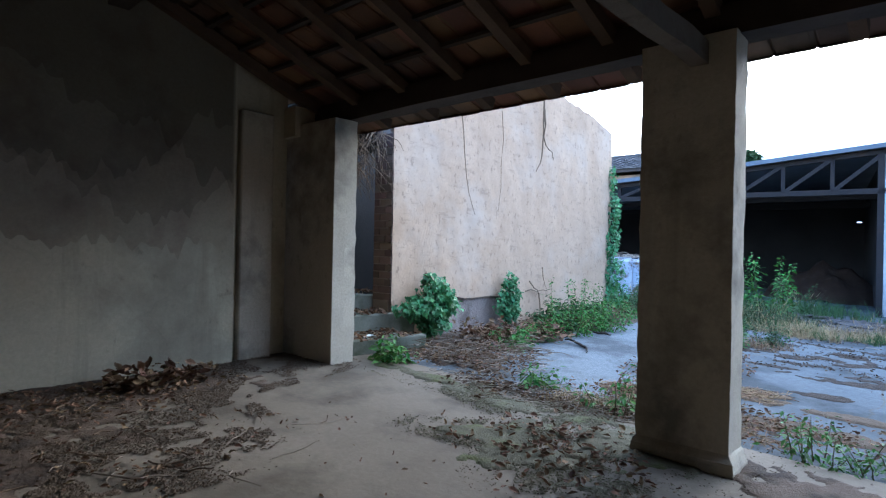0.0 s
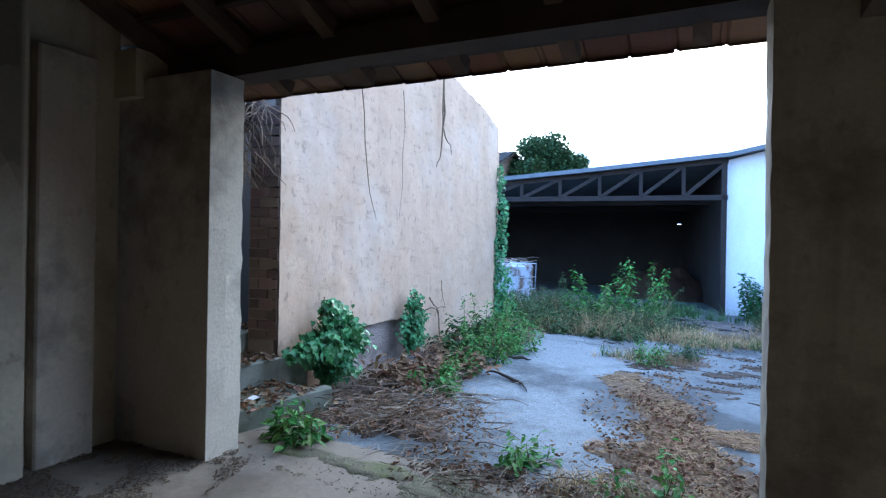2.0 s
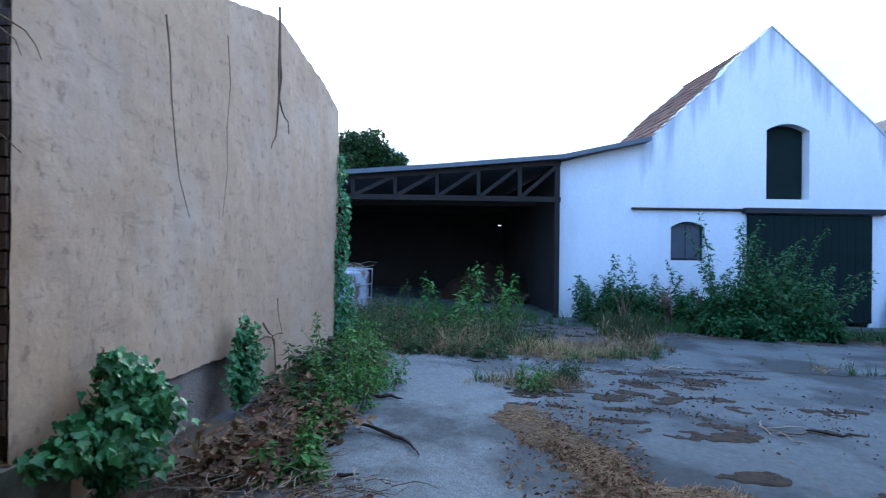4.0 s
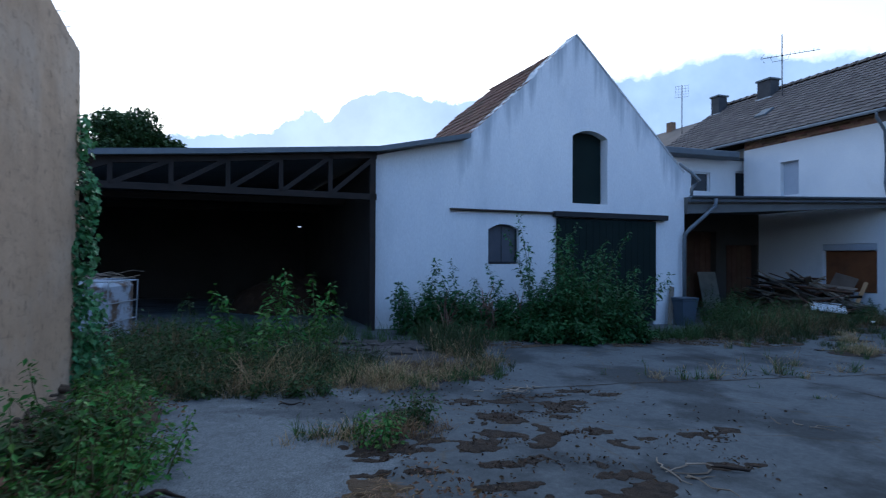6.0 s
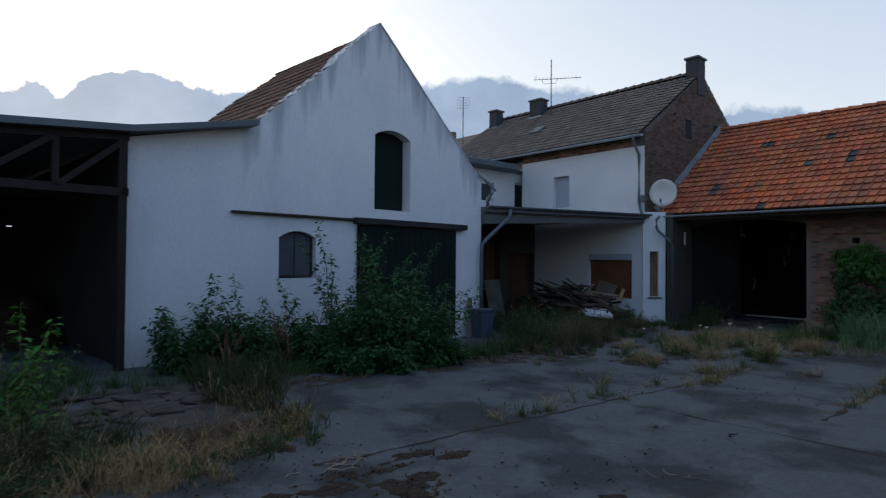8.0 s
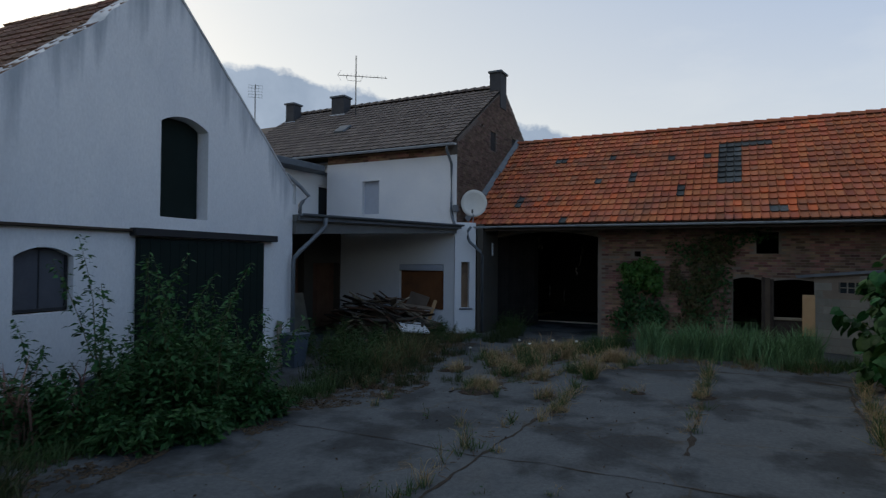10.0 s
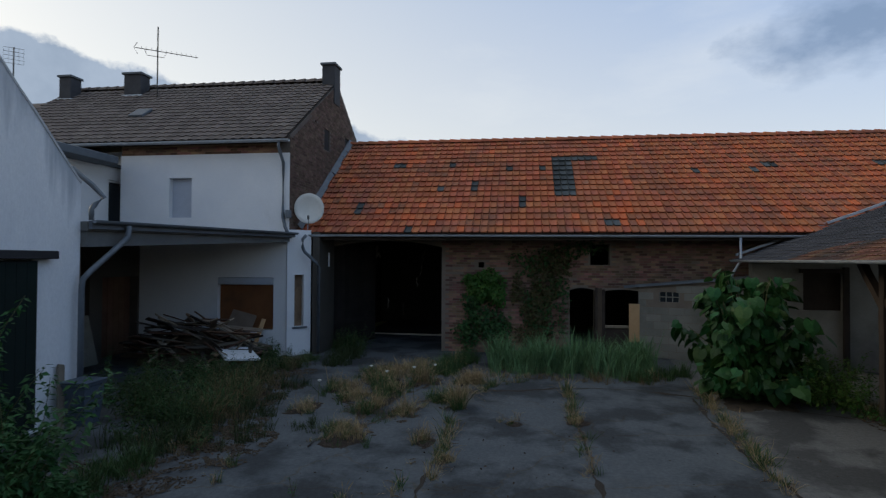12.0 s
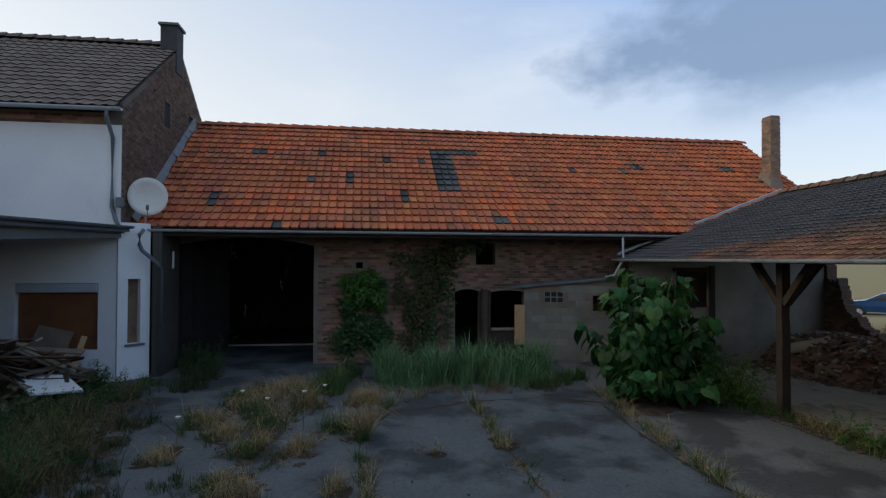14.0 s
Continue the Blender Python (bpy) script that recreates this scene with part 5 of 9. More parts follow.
# dark barn gear just inside the gate
WOOD_STALE = paint("stale_grey_board", (0.11, 0.09, 0.07), (0.17, 0.14, 0.11), 0.88, 4, 70, 0.5)
part("lamp_tube", Build().cbox(0.145, 0.18, -0.58, -0.5, 2.5, 2.92, 0.01), HOUSE_WHITE, barn, "small white strip on the gate return")
for u, v, z, l_, k in ((1.06, 1.62, 3.2, 0.42, 2.6), (1.16, 1.6, 2.95, 0.2, 2.0), (2.5, 1.25, 2.15, 0.3, 1.5), (2.7, 1.25, 2.98, 0.34, 1.0), (2.62, 1.25, 2.55, 0.4, 0.7), (1.42, 1.75, 1.45, 0.42, 1.1), (1.95, 1.75, 1.3, 0.5, 0.5)):
    pts = [(u + random.uniform(-0.05, 0.05), v + random.uniform(-0.05, 0.05), z - l_ * i / 4) for i in range(5)]
    part("hanging_scrap", Build().tube(pts, [0.012 * k, 0.022 * k, 0.012 * k, 0.018 * k, 0.006 * k], 5), WOOD_STALE, barn, "torn grey-brown scrap hanging in the gateway")
# black floor colour imitates the shade beyond the threshold
part("inner_floor", Build().box(0.1, 4.2, 3.47, 8.0, -0.1, 0.03), DARK_WALL, barn, "earth floor inside the barn, blackened for the shade there")
part("chimney", Build().cbox(17.56, 17.9, 0.95, 1.37, 4.6, 7.36, 0.02), CHIMNEY_BRICK, barn, "tall narrow brick chimney at the barn's end")
brick_face(barn, pose(17.56, 0.95, 0, 0, 0, 0), 0.0, 0.34, 4.9, 7.32, lambda u, z: True, CHIMNEY_BRICK, 0.22, 0.072, None, 0.004)
brick_face(barn, pose(17.56, 1.37, 0, 0, 0, -90), 0.0, 0.42, 4.9, 7.32, lambda u, z: True, CHIMNEY_BRICK, 0.22, 0.072, None, 0.004)
part("mortar_fillet", Build().add([(17.42, 0.8, 4.8), (17.95, 0.8, 4.8), (17.95, 1.45, 5.3), (17.42, 1.45, 5.3), (17.54, 0.93, 5.3), (17.93, 0.93, 5.3), (17.93, 1.4, 5.62), (17.54, 1.4, 5.62)], ((3, 2, 1, 0), (4, 5, 6, 7), (0, 1, 5, 4), (1, 2, 6, 5), (2, 3, 7, 6), (3, 0, 4, 7))), MORTAR, barn, "rough mortar fillet round the chimney's foot")
b = Build()
for k in range(14):
    t0, t1 = k / 14, (k + 1) / 14
    z0, z1 = B_EAVE_Z + (RIDGE_Z - B_EAVE_Z) * t0, B_EAVE_Z + (RIDGE_Z - B_EAVE_Z) * t1
    d0, d1 = EAVE_D + (RIDGE_D - EAVE_D) * t0, EAVE_D + (RIDGE_D - EAVE_D) * t1
    w = 0.14 + 0.03 * math.sin(k * 1.7)
    b.add([(-0.62, d0, z0 + 0.26), (-0.56, d0, z0 + 0.27), (-0.56 + w, d0, z0 + 0.125), (-0.62, d1 + 0.02, z1 + 0.26), (-0.56, d1 + 0.02, z1 + 0.27), (-0.56 + w, d1 + 0.02, z1 + 0.125)], ((0, 1, 4, 3), (1, 2, 5, 4)))
part("flashing", b, PIPE_DARK, barn, "grey-green flashing between roof and gable")

# ---- block annex against the barn ----
AN = Matrix.Translation((16.22, 5.55, 0)) @ pose(0, 0, 0, 0, 0, math.degrees(math.atan2(-2.6, -0.95)))
annex = thing("block_annex", "small grey concrete block annex with sheet roof", "annex", kind="structure", m=AN)
AN_LEN = 2.77
A_HOLES = [(0.55, 1.08, 1.58, 1.86, 0), (1.85, 2.4, 1.36, 1.78, 0)]
b = Build().strips(wall_spans(0, AN_LEN, -0.1, lambda u: 1.98 + 0.1 * u, A_HOLES), 0, 0.2)
part("wall", b, MORTAR, annex)


def annex_inside(u, z):
    return z < 1.95 + 0.1 * u - 0.08 and not any(a - 0.02 < u < c + 0.02 and lo - 0.06 < z < hi + 0.06 for a, c, lo, hi, r in A_HOLES)


brick_face(annex, Matrix.Identity(4), 0, AN_LEN, 0.0, 2.3, annex_inside, BLOCK, 0.4, 0.205, lambda u, z: True, 0.006, 0)
b = Build().strips([(-0.5, AN_LEN + 0.1, 1.98 - 0.05, 2.0 + 0.1 * AN_LEN, 2.06 - 0.05, 2.07 + 0.1 * AN_LEN)], -0.12, 1.3)
part("roof_sheet", b, PIPE_DARK, annex, "thin grey sheet metal roof edge")
w = part("window", Build().box(0.55, 1.08, 0.08, 0.1, 1.58, 1.86), GLASS, annex)
for i in range(4):
    part("window_bar", Build().beam((0.56 + 0.17 * i, 0.05, 1.58), (0.56 + 0.17 * i, 0.05, 1.86), 0.025, 0.03, (0, 1, 0)), BLOCK, w)
part("window_bar", Build().beam((0.55, 0.05, 1.72), (1.08, 0.05, 1.72), 0.03, 0.025), BLOCK, w)

# ---- dwelling house ----
house = thing("farmhouse", "white rendered farmhouse with brick gable and dark tile roof", "house", kind="structure")
HX0, HX1, HY0, HY1 = 14.5, 22.1, 15.33, 25.6
SETBACK = 20.55
RX, RZ, EX, EZ = 18.55, 8.95, 14.15, 6.02
HS = (RZ - EZ) / (RX - EX)
WEST = pose(HX0, HY1, 0, 0, 0, -90)
L = HY1 - HY0
H_HOLES = [(HY1 - 19.0, HY1 - 18.3, 3.9, 5.05, 0), (HY1 - 17.46, HY1 - 15.78, 0.72, 2.2, 0)]
b = Build().strips(wall_spans(HY1 - SETBACK, L - 0.005, -0.1, lambda u: 5.72, H_HOLES), -0.004, 0.35, WEST).box(15.3, 15.6, SETBACK, HY1, -0.1, 6.0).box(14.852, 15.3, SETBACK - 0.3, SETBACK, -0.1, 5.9)
part("west_wall", b, HOUSE_WHITE, house)
b = Build().strips([(HY1 - SETBACK, L - 0.01, 5.72, 5.72, 6.0, 6.0)], 0.03, 0.35, WEST)
part("eave_brickwork", b, BRICK_RED, house, "band of bare red brick under the eaves")
brick_face(house, WEST @ Matrix.Translation((0, 0.03, 0)), HY1 - SETBACK, L, 5.73, 5.97, lambda u, z: True, BRICK_RED, 0.22, 0.075)


def gable_z(x):
    return min(EZ + HS * (x - EX), RZ - HS * (x - RX)) - 0.03


G_HOLES = [(2.75, 3.25, 6.35, 7.05, 0.0), (4.95, 5.35, 6.7, 7.2, 0.0), (1.9, 2.06, 7.0, 7.16, 0)]
b = Build().strips(wall_spans(0.0, HX1 - HX0, -0.1, lambda u: gable_z(HX0 + u), G_HOLES, [RX - HX0]), 0, 0.36, pose(HX0, HY0, 0))
part("gable_wall", b, MORTAR_DARK, house, "dark weathered brick gable wall")


def gable_inside(u, z):
    x = HX0 + u
    barn_line = B_EAVE_Z + B_SLOPE * (x - 15.05)
    return max(3.3, barn_line - 0.4) < z < gable_z(x) - 0.03 and not any(a < u < c and lo - 0.02 < z < hi + 0.02 for a, c, lo, hi, r in G_HOLES)


brick_face(house, pose(HX0, HY0, 0), 0.0, 7.6, 3.3, 8.9, gable_inside, BRICK_DARK, singles=lambda u, z: 0.1 < u < 3 and z > 4.5, missing=0.0)
for a, c, lo, hi, r in G_HOLES[:2]:
    part("attic_window", Build().box(a, c, 0.03, 0.06, lo, hi, pose(HX0, HY0, 0)), RUBBER, house)
b = Build().strips(wall_spans(0, HX1 - HX0, -0.1, lambda u: gable_z(HX0 + u), [], [RX - HX0]), 0, 0.3, pose(HX0, HY1 - 0.3, 0))
part("north_wall", b, HOUSE_WHITE, house)
part("east_wall", Build().box(HX1 - 0.3, HX1, HY0 + 0.36, HY1 - 0.3, -0.1, 6.0), HOUSE_WHITE, house)
for sgn in (1, -1):
    x0 = EX if sgn > 0 else 2 * RX - EX
    bb = Build().add([(x0, HY0 + 0.06, EZ), (RX, HY0 + 0.06, RZ), (RX, HY1 + 0.1, RZ), (x0, HY1 + 0.1, EZ), (x0, HY0 + 0.06, EZ - 0.09), (RX, HY0 + 0.06, RZ - 0.09), (RX, HY1 + 0.1, RZ - 0.09), (x0, HY1 + 0.1, EZ - 0.09)],
                     ((0, 1, 2, 3), (7, 6, 5, 4), (0, 4, 5, 1), (1, 5, 6, 2), (2, 6, 7, 3), (3, 7, 4, 0)))
    part("roof_deck", bb, WOOD_DARK, house)
tile_layer(house, (EX - 0.06, HY1 + 0.12, EZ - 0.0), (0, -1, 0), (RX - EX, 0, RZ - EZ), 40, 17, 0.2595, 0.302, TILE_DARK, singles=lambda c, r: c > 18, jitter=0.003, wave=0.0, lift=0.03, roll=0.75, gap=-0.02, section=S_SECTION)
tile_layer(house, (2 * RX - EX, HY0 + 0.02, EZ), (0, 1, 0), (EX - RX, 0, RZ - EZ), 35, 15, 0.299, 0.342, TILE_DARK, jitter=0.002, wave=0.0, lift=0.045, roll=0.7)
part("ridge_tiles", ridge_caps(Build(), (RX, HY0 + 0.02, RZ + 0.06), (RX, HY1 + 0.12, RZ + 0.06), 0.38, 0.13), TILE_DARK, house, kind="stuff")
part("gutter", gutter(Build(), (EX - 0.09, HY0 - 0.15, EZ - 0.01), (EX - 0.09, HY1, EZ - 0.01), 0.075), ZINC, house)
part("downpipe", Build().tube([(EX - 0.09, HY0 + 0.15, EZ - 0.06), (EX - 0.09, HY0 + 0.15, EZ - 0.22), (HX0 - 0.06, HY0 + 0.17, EZ - 0.6), (HX0 - 0.06, HY0 + 0.17, 3.9), (HX0 - 0.16, HY0 + 0.05, 3.6), (HX0 - 0.2, HY0 - 0.05, 3.42)], 0.045, 10), PIPE_DARK, house, smooth=True)
for cx, cy, hx, hy, hi in ((18.42, 15.52, 0.3, 0.23, 9.52), (18.08, 22.72, 0.25, 0.34, 9.38), (17.95, 25.3, 0.25, 0.24, 9.34)):
    ch = part("chimney", Build().cbox(cx - hx, cx + hx, cy - hy, cy + hy, 8.1, hi - 0.08, 0.015), CHIMNEY_SLATE, house, "squat dark slate-clad chimney with a cap slab")
    part("cap", Build().cbox(cx - hx - 0.06, cx + hx + 0.06, cy - hy - 0.05, cy + hy + 0.05, hi - 0.078, hi, 0.012), FASCIA, ch)
    zr = EZ + HS * (cx - hx - EX)
    if cy > 16:
        part("flashing", Build().cbox(cx - hx - 0.05, cx + hx + 0.05, cy - hy - 0.06, cy + hy + 0.06, zr - 0.2, zr + 0.1, 0.02), ZINC, ch, "zinc flashing round the chimney's foot")
part("skylight", Build().cbox(-0.3, 0.3, -0.25, 0.25, 0.02, 0.1, 0.01, pose(16.1, 21.1, EZ + HS * (16.1 - EX) + 0.05, 0, -math.degrees(math.atan(HS)), 0)), FASCIA, house)
b = Build().box(HX0 + 0.16, HX0 + 0.2, 18.3, 19.0, 3.9, 5.05)
part("shutter", b, BLIND, house, "closed pale grey roller shutter")
b = Build().box(HX0 + 0.12, HX0 + 0.15, 15.8, 17.44, 0.74, 1.98)
part("boarding", b, WOOD_WARM, house, "window boarded up with orange-brown chipboard")
part("roller_box", Build().cbox(HX0 - 0.012, HX0 + 0.12, 15.79, 17.45, 1.99, 2.19, 0.01), BLIND, house)

WOOD_STAIN = paint("stained_board", (0.17, 0.11, 0.065), (0.24, 0.16, 0.10), 0.8, 3, 70, 0.4, third=(0.09, 0.06, 0.04), third_scale=2.0)
# angled corner wall with a tall boarded window
P0, P1 = Vector((14.45, 15.36)), Vector((14.96, 14.86))
CH = Matrix.Translation((P0.x, P0.y, 0)) @ pose(0, 0, 0, 0, 0, math.degrees(math.atan2(P1.y - P0.y, P1.x - P0.x)))
cl = (P1 - P0).length
b = Build().strips(wall_spans(0, cl, -0.1, lambda u: 3.55, [(0.22, 0.5, 0.82, 2.28, 0)]), 0, 0.3, CH)
part("corner_wall", b, HOUSE_WHITE, house)
part("boarding", Build().box(0.22, 0.5, 0.14, 0.17, 0.82, 2.28, CH), WOOD_STAIN, house, "tall narrow window closed with brown board")
part("window_sill", Build().cbox(0.16, 0.6, -0.04, 0.13, 0.76, 0.815, 0.008, CH), FASCIA, house)

# ---- carport between barn and house ----
WOOD_RED = paint("red_brown_planks", (0.10, 0.052, 0.032), (0.15, 0.082, 0.052), 0.8, 3, 70, 0.5, island=0.2, random_hue=0.01)
carport = thing("carport", "open white carport with flat roof beside the farmhouse", "carport", kind="structure")
b = Build().add([(8.12, 16.25, 3.2), (14.42, 15.22, 3.3), (14.42, 20.7, 3.3), (8.5, 20.7, 3.2), (8.12, 16.25, 3.36), (14.42, 15.22, 3.46), (14.42, 20.7, 3.46), (8.5, 20.7, 3.36)],
                ((3, 2, 1, 0), (4, 5, 6, 7), (0, 1, 5, 4), (1, 2, 6, 5), (2, 3, 7, 6), (3, 0, 4, 7)))
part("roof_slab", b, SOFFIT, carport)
part("fascia", Build().beam((8.12, 16.2, 3.3), (14.46, 15.16, 3.4), 0.06, 0.14), FASCIA, carport)
part("gutter", gutter(Build(), (8.1, 16.1, 3.38), (14.44, 15.07, 3.46), 0.06), PIPE_DARK, carport)
part("downpipe", Build().tube([(8.8, 15.98, 3.32), (8.78, 15.98, 3.12), (8.62, 16.0, 2.98), (8.14, 16.2, 2.5), (8.03, 16.25, 2.36), (8.02, 16.26, 2.2), (8.02, 16.26, 0.35)], 0.05, 10), PIPE_DARK, carport, "bent grey rainwater pipe", True)
part("edge_beam", Build().add([(8.16, 16.3, 2.92), (14.41, 15.28, 3.2), (14.41, 15.46, 3.2), (8.16, 16.48, 2.92), (8.16, 16.3, 3.197), (14.41, 15.28, 3.297), (14.41, 15.46, 3.297), (8.16, 16.48, 3.197)], ((3, 2, 1, 0), (4, 5, 6, 7), (0, 1, 5, 4), (1, 2, 6, 5), (2, 3, 7, 6), (3, 0, 4, 7))), SOFFIT, carport)
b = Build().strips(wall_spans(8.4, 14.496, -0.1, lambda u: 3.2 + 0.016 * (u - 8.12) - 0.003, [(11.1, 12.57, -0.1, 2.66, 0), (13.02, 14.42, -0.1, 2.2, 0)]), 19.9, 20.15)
part("back_wall", b, DARK_RENDER, carport)
for x0, x1, z1, n in ((11.1, 12.57, 2.66, 6), (13.02, 14.42, 2.2, 6)):
    d = part("door", Build().cbox(x0 - 0.05, x1 + 0.05, 20.153, 20.2, 0.0, z1 + 0.1, 0.006), WOOD_RED, carport, "dark red-brown plank door")
    w = (x1 - x0 - 0.04) / n
    for i in range(n):
        part("plank", Build().cbox(x0 + 0.02 + i * w, x0 + 0.012 + (i + 1) * w, 20.12, 20.152, 0.02, z1 - 0.01, 0.004), WOOD_RED, d)
part("downpipe", Build().tube([(8.14, 16.6, 4.3), (8.4, 16.4, 4.02), (8.56, 16.3, 3.82), (8.42, 16.36, 3.68), (8.36, 16.38, 3.6), (8.36, 16.38, 3.4)], 0.045, 10), PIPE_DARK, carport, "zigzag outlet pipe at the barn's eave", True)
# linking upper storey
link = thing("link_building", "small upper storey linking barn and farmhouse", "building", kind="structure")
b = Build().strips(wall_spans(10.6, 15.29, 3.36, lambda u: 5.4, [(12.35, 13.22, 4.2, 4.9, 0), (14.4, 15.1, 3.7, 5.02, 0)]), 20.86, 21.1)
part("wall", b, HOUSE_WHITE, link)
part("roof_slab", Build().cbox(10.3, 13.95, 20.2, 24.5, 5.38, 5.6, 0.02).cbox(13.95, 15.2, 20.75, 24.5, 5.4, 5.5, 0.02), FASCIA, link, "flat dark roof edge")
for a, c, lo, hi in ((12.35, 13.22, 4.2, 4.9), (14.4, 15.1, 3.7, 5.02)):
    w = part("window", Build().box(a, c, 20.98, 21.0, lo, hi), GLASS, link)
    part("window_frame", Build().beam((a + 0.03, 20.95, lo), (a + 0.03, 20.95, hi), 0.05, 0.05, (0, 1, 0)).beam((c - 0.03, 20.95, lo), (c - 0.03, 20.95, hi), 0.05, 0.05, (0, 1, 0)).beam((a, 20.95, hi - 0.03), (c, 20.95, hi - 0.03), 0.05, 0.05), HOUSE_WHITE, w)
part("side_wall", Build().box(10.6, 10.85, 21.1, 24.4, 3.0, 5.4), HOUSE_WHITE, link)

# ---- distance ----
far_house = thing("neighbour_house", "neighbouring brick house with grey tiled roof behind the ruin", "house", kind="structure")
part("wall", Build().box(-18.0, -9.4, 26.3, 33.6, -0.1, 5.2), BRICK_RED, far_house)
part("gable", Build().add([(-9.4, 26.3, 5.2), (-9.4, 33.6, 5.2), (-9.4, 29.95, 6.55), (-9.7, 26.3, 5.2), (-9.7, 33.6, 5.2), (-9.7, 29.95, 6.55)], ((0, 1, 2), (5, 4, 3), (0, 2, 5, 3), (2, 1, 4, 5))), BRICK_RED, far_house)
for y0, y1 in ((25.9, 29.95), (34.0, 29.95)):
    b = Build().add([(-18.2, y0, 5.42), (-9.2, y0, 5.42), (-9.2, y1, 6.78), (-18.2, y1, 6.78), (-18.2, y0, 5.3), (-9.2, y0, 5.3), (-9.2, y1, 6.66), (-18.2, y1, 6.66)], ((0, 1, 2, 3), (7, 6, 5, 4), (0, 4, 5, 1), (1, 5, 6, 2), (2, 6, 7, 3), (3, 7, 4, 0)))
    part("roof_deck", b, WOOD_DARK, far_house)
tile_layer(far_house, (-18.2, 25.85, 5.42), (1, 0, 0), (0, 4.05, 1.36), 30, 13, 0.3, 0.33, TILE_GREY, jitter=0.004, lift=0.045, roll=0.55)
row_house = thing("rear_house", "brick house with red chimney behind the farmhouse", "house", kind="structure")
part("wall", Build().box(15.5, 21.5, 27.5, 33.0, -0.1, 5.6), BRICK_DARK, row_house)
b = Build().add([(14.3, 25.9, 6.0), (18.4, 25.9, 8.55), (22.5, 25.9, 6.0), (14.3, 33.2, 6.0), (18.4, 33.2, 8.55), (22.5, 33.2, 6.0)], ((0, 1, 4, 3), (1, 2, 5, 4), (0, 2, 1), (3, 4, 5), (0, 3, 5, 2)))
part("roof", b, TILE_DARK, row_house)
part("chimney", Build().cbox(18.2, 18.52, 28.85, 29.25, 7.2, 8.95, 0.02), BRICK_RED, row_house)

# ---- plants ----
LEAF = [(0, 0, 0), (0.38, 0.24, 0.04), (1, 0, -0.1), (0.38, -0.24, 0.04), (0.45, 0, -0.03)]
LEAF_F = [(0, 4, 1), (1, 4, 2), (0, 3, 4), (3, 2, 4)]
IVY_LEAF = [(0, 0, 0), (-0.05, 0.28, 0.02), (0.3, 0.5, 0), (0.5, 0.26, 0.03), (1, 0, -0.08), (0.5, -0.26, 0.03), (0.3, -0.5, 0), (-0.05, -0.28, 0.02), (0.35, 0, -0.04)]
IVY_F = [(8, i, (i + 1) % 8) for i in range(8)]
BIG_LEAF = [(0, 0, 0), (-0.14, 0.26, 0.02), (0.08, 0.47, -0.03), (0.36, 0.5, -0.06), (0.62, 0.38, -0.08), (0.84, 0.18, -0.14), (1.04, 0, -0.26), (0.84, -0.18, -0.14), (0.62, -0.38, -0.08), (0.36, -0.5, -0.06), (0.08, -0.47, -0.03), (-0.14, -0.26, 0.02), (0.3, 0, 0.05), (0.66, 0, -0.02)]
BIG_F = [(12, 0, 1), (12, 1, 2), (12, 2, 3), (12, 3, 13), (13, 3, 4), (13, 4, 5), (13, 5, 6), (13, 6, 7), (13, 7, 8), (13, 8, 9), (12, 13, 9), (12, 9, 10), (12, 10, 11), (12, 11, 0)]
CURL = [(-0.12, 0.0, 0.02), (0.12, -0.24, 0.1), (0.5, -0.33, 0.2), (0.85, -0.18, 0.12), (1.05, 0.03, 0.2), (0.8, 0.2, 0.06), (0.45, 0.3, 0.16), (0.1, 0.2, 0.05), (0.2, 0.0, -0.01), (0.7, 0.0, 0.0)]
CURL_F = [(8, 0, 1), (8, 1, 2), (8, 2, 9), (9, 2, 3), (9, 3, 4), (9, 4, 5), (9, 5, 6), (8, 9, 6), (8, 6, 7), (8, 7, 0)]
BLADE = [(-0.0045, 0, 0), (0.0045, 0, 0), (-0.0045, 0.04, 0.4), (0.0045, 0.04, 0.4), (-0.0035, 0.16, 0.72), (0.0035, 0.16, 0.72), (0, 0.42, 0.95)]
BENT = [(-0.003, 0, 0), (0.003, 0, 0), (-0.003, 0.09, 0.42), (0.003, 0.09, 0.42), (-0.0022, 0.34, 0.72), (0.0022, 0.34, 0.72), (0, 0.78, 0.74)]
BLADE_F = [(0, 1, 3, 2), (2, 3, 5, 4), (4, 5, 6)]
EAR = [(-0.0016, 0, 0), (0.0016, 0, 0), (0.0016, 0.06, 0.6), (-0.0016, 0.06, 0.6), (-0.006, 0.1, 0.72), (0.006, 0.1, 0.72), (0.0, 0.26, 0.95), (0.0, 0.12, 0.74)]
EAR_F = [(0, 1, 2, 3), (3, 2, 7), (4, 7, 6), (7, 5, 6)]


def spots(n, inside):
    """n random places in a region: ('disc', x, y, rx, ry) denser in the middle, or ('band', x0, y0, x1, y1, width)."""
    if inside[0] == "disc":
        _, x, y, rx, ry = inside
        a, r = rng.uniform(0, 2 * np.pi, n), np.sqrt(rng.uniform(0, 1, n)) ** 1.25
        wob = 1 + 0.25 * np.sin(a * 3 + x) + 0.18 * np.sin(a * 5 + y)
        return np.stack([x + np.cos(a) * r * rx * wob, y + np.sin(a) * r * ry * wob], 1)
    _, x0, y0, x1, y1, w = inside
    t, s = rng.uniform(0, 1, n), rng.normal(0, 0.4, n).clip(-1, 1) * w
    d = np.array([x1 - x0, y1 - y0])
    q = np.array([-d[1], d[0]]) / np.hypot(*d)
    return np.array([x0, y0]) + t[:, None] * d + s[:, None] * q


def on_soil(p, lift=0.0):
    return np.array([[x, y, soil(x, y) + lift] for x, y in p])


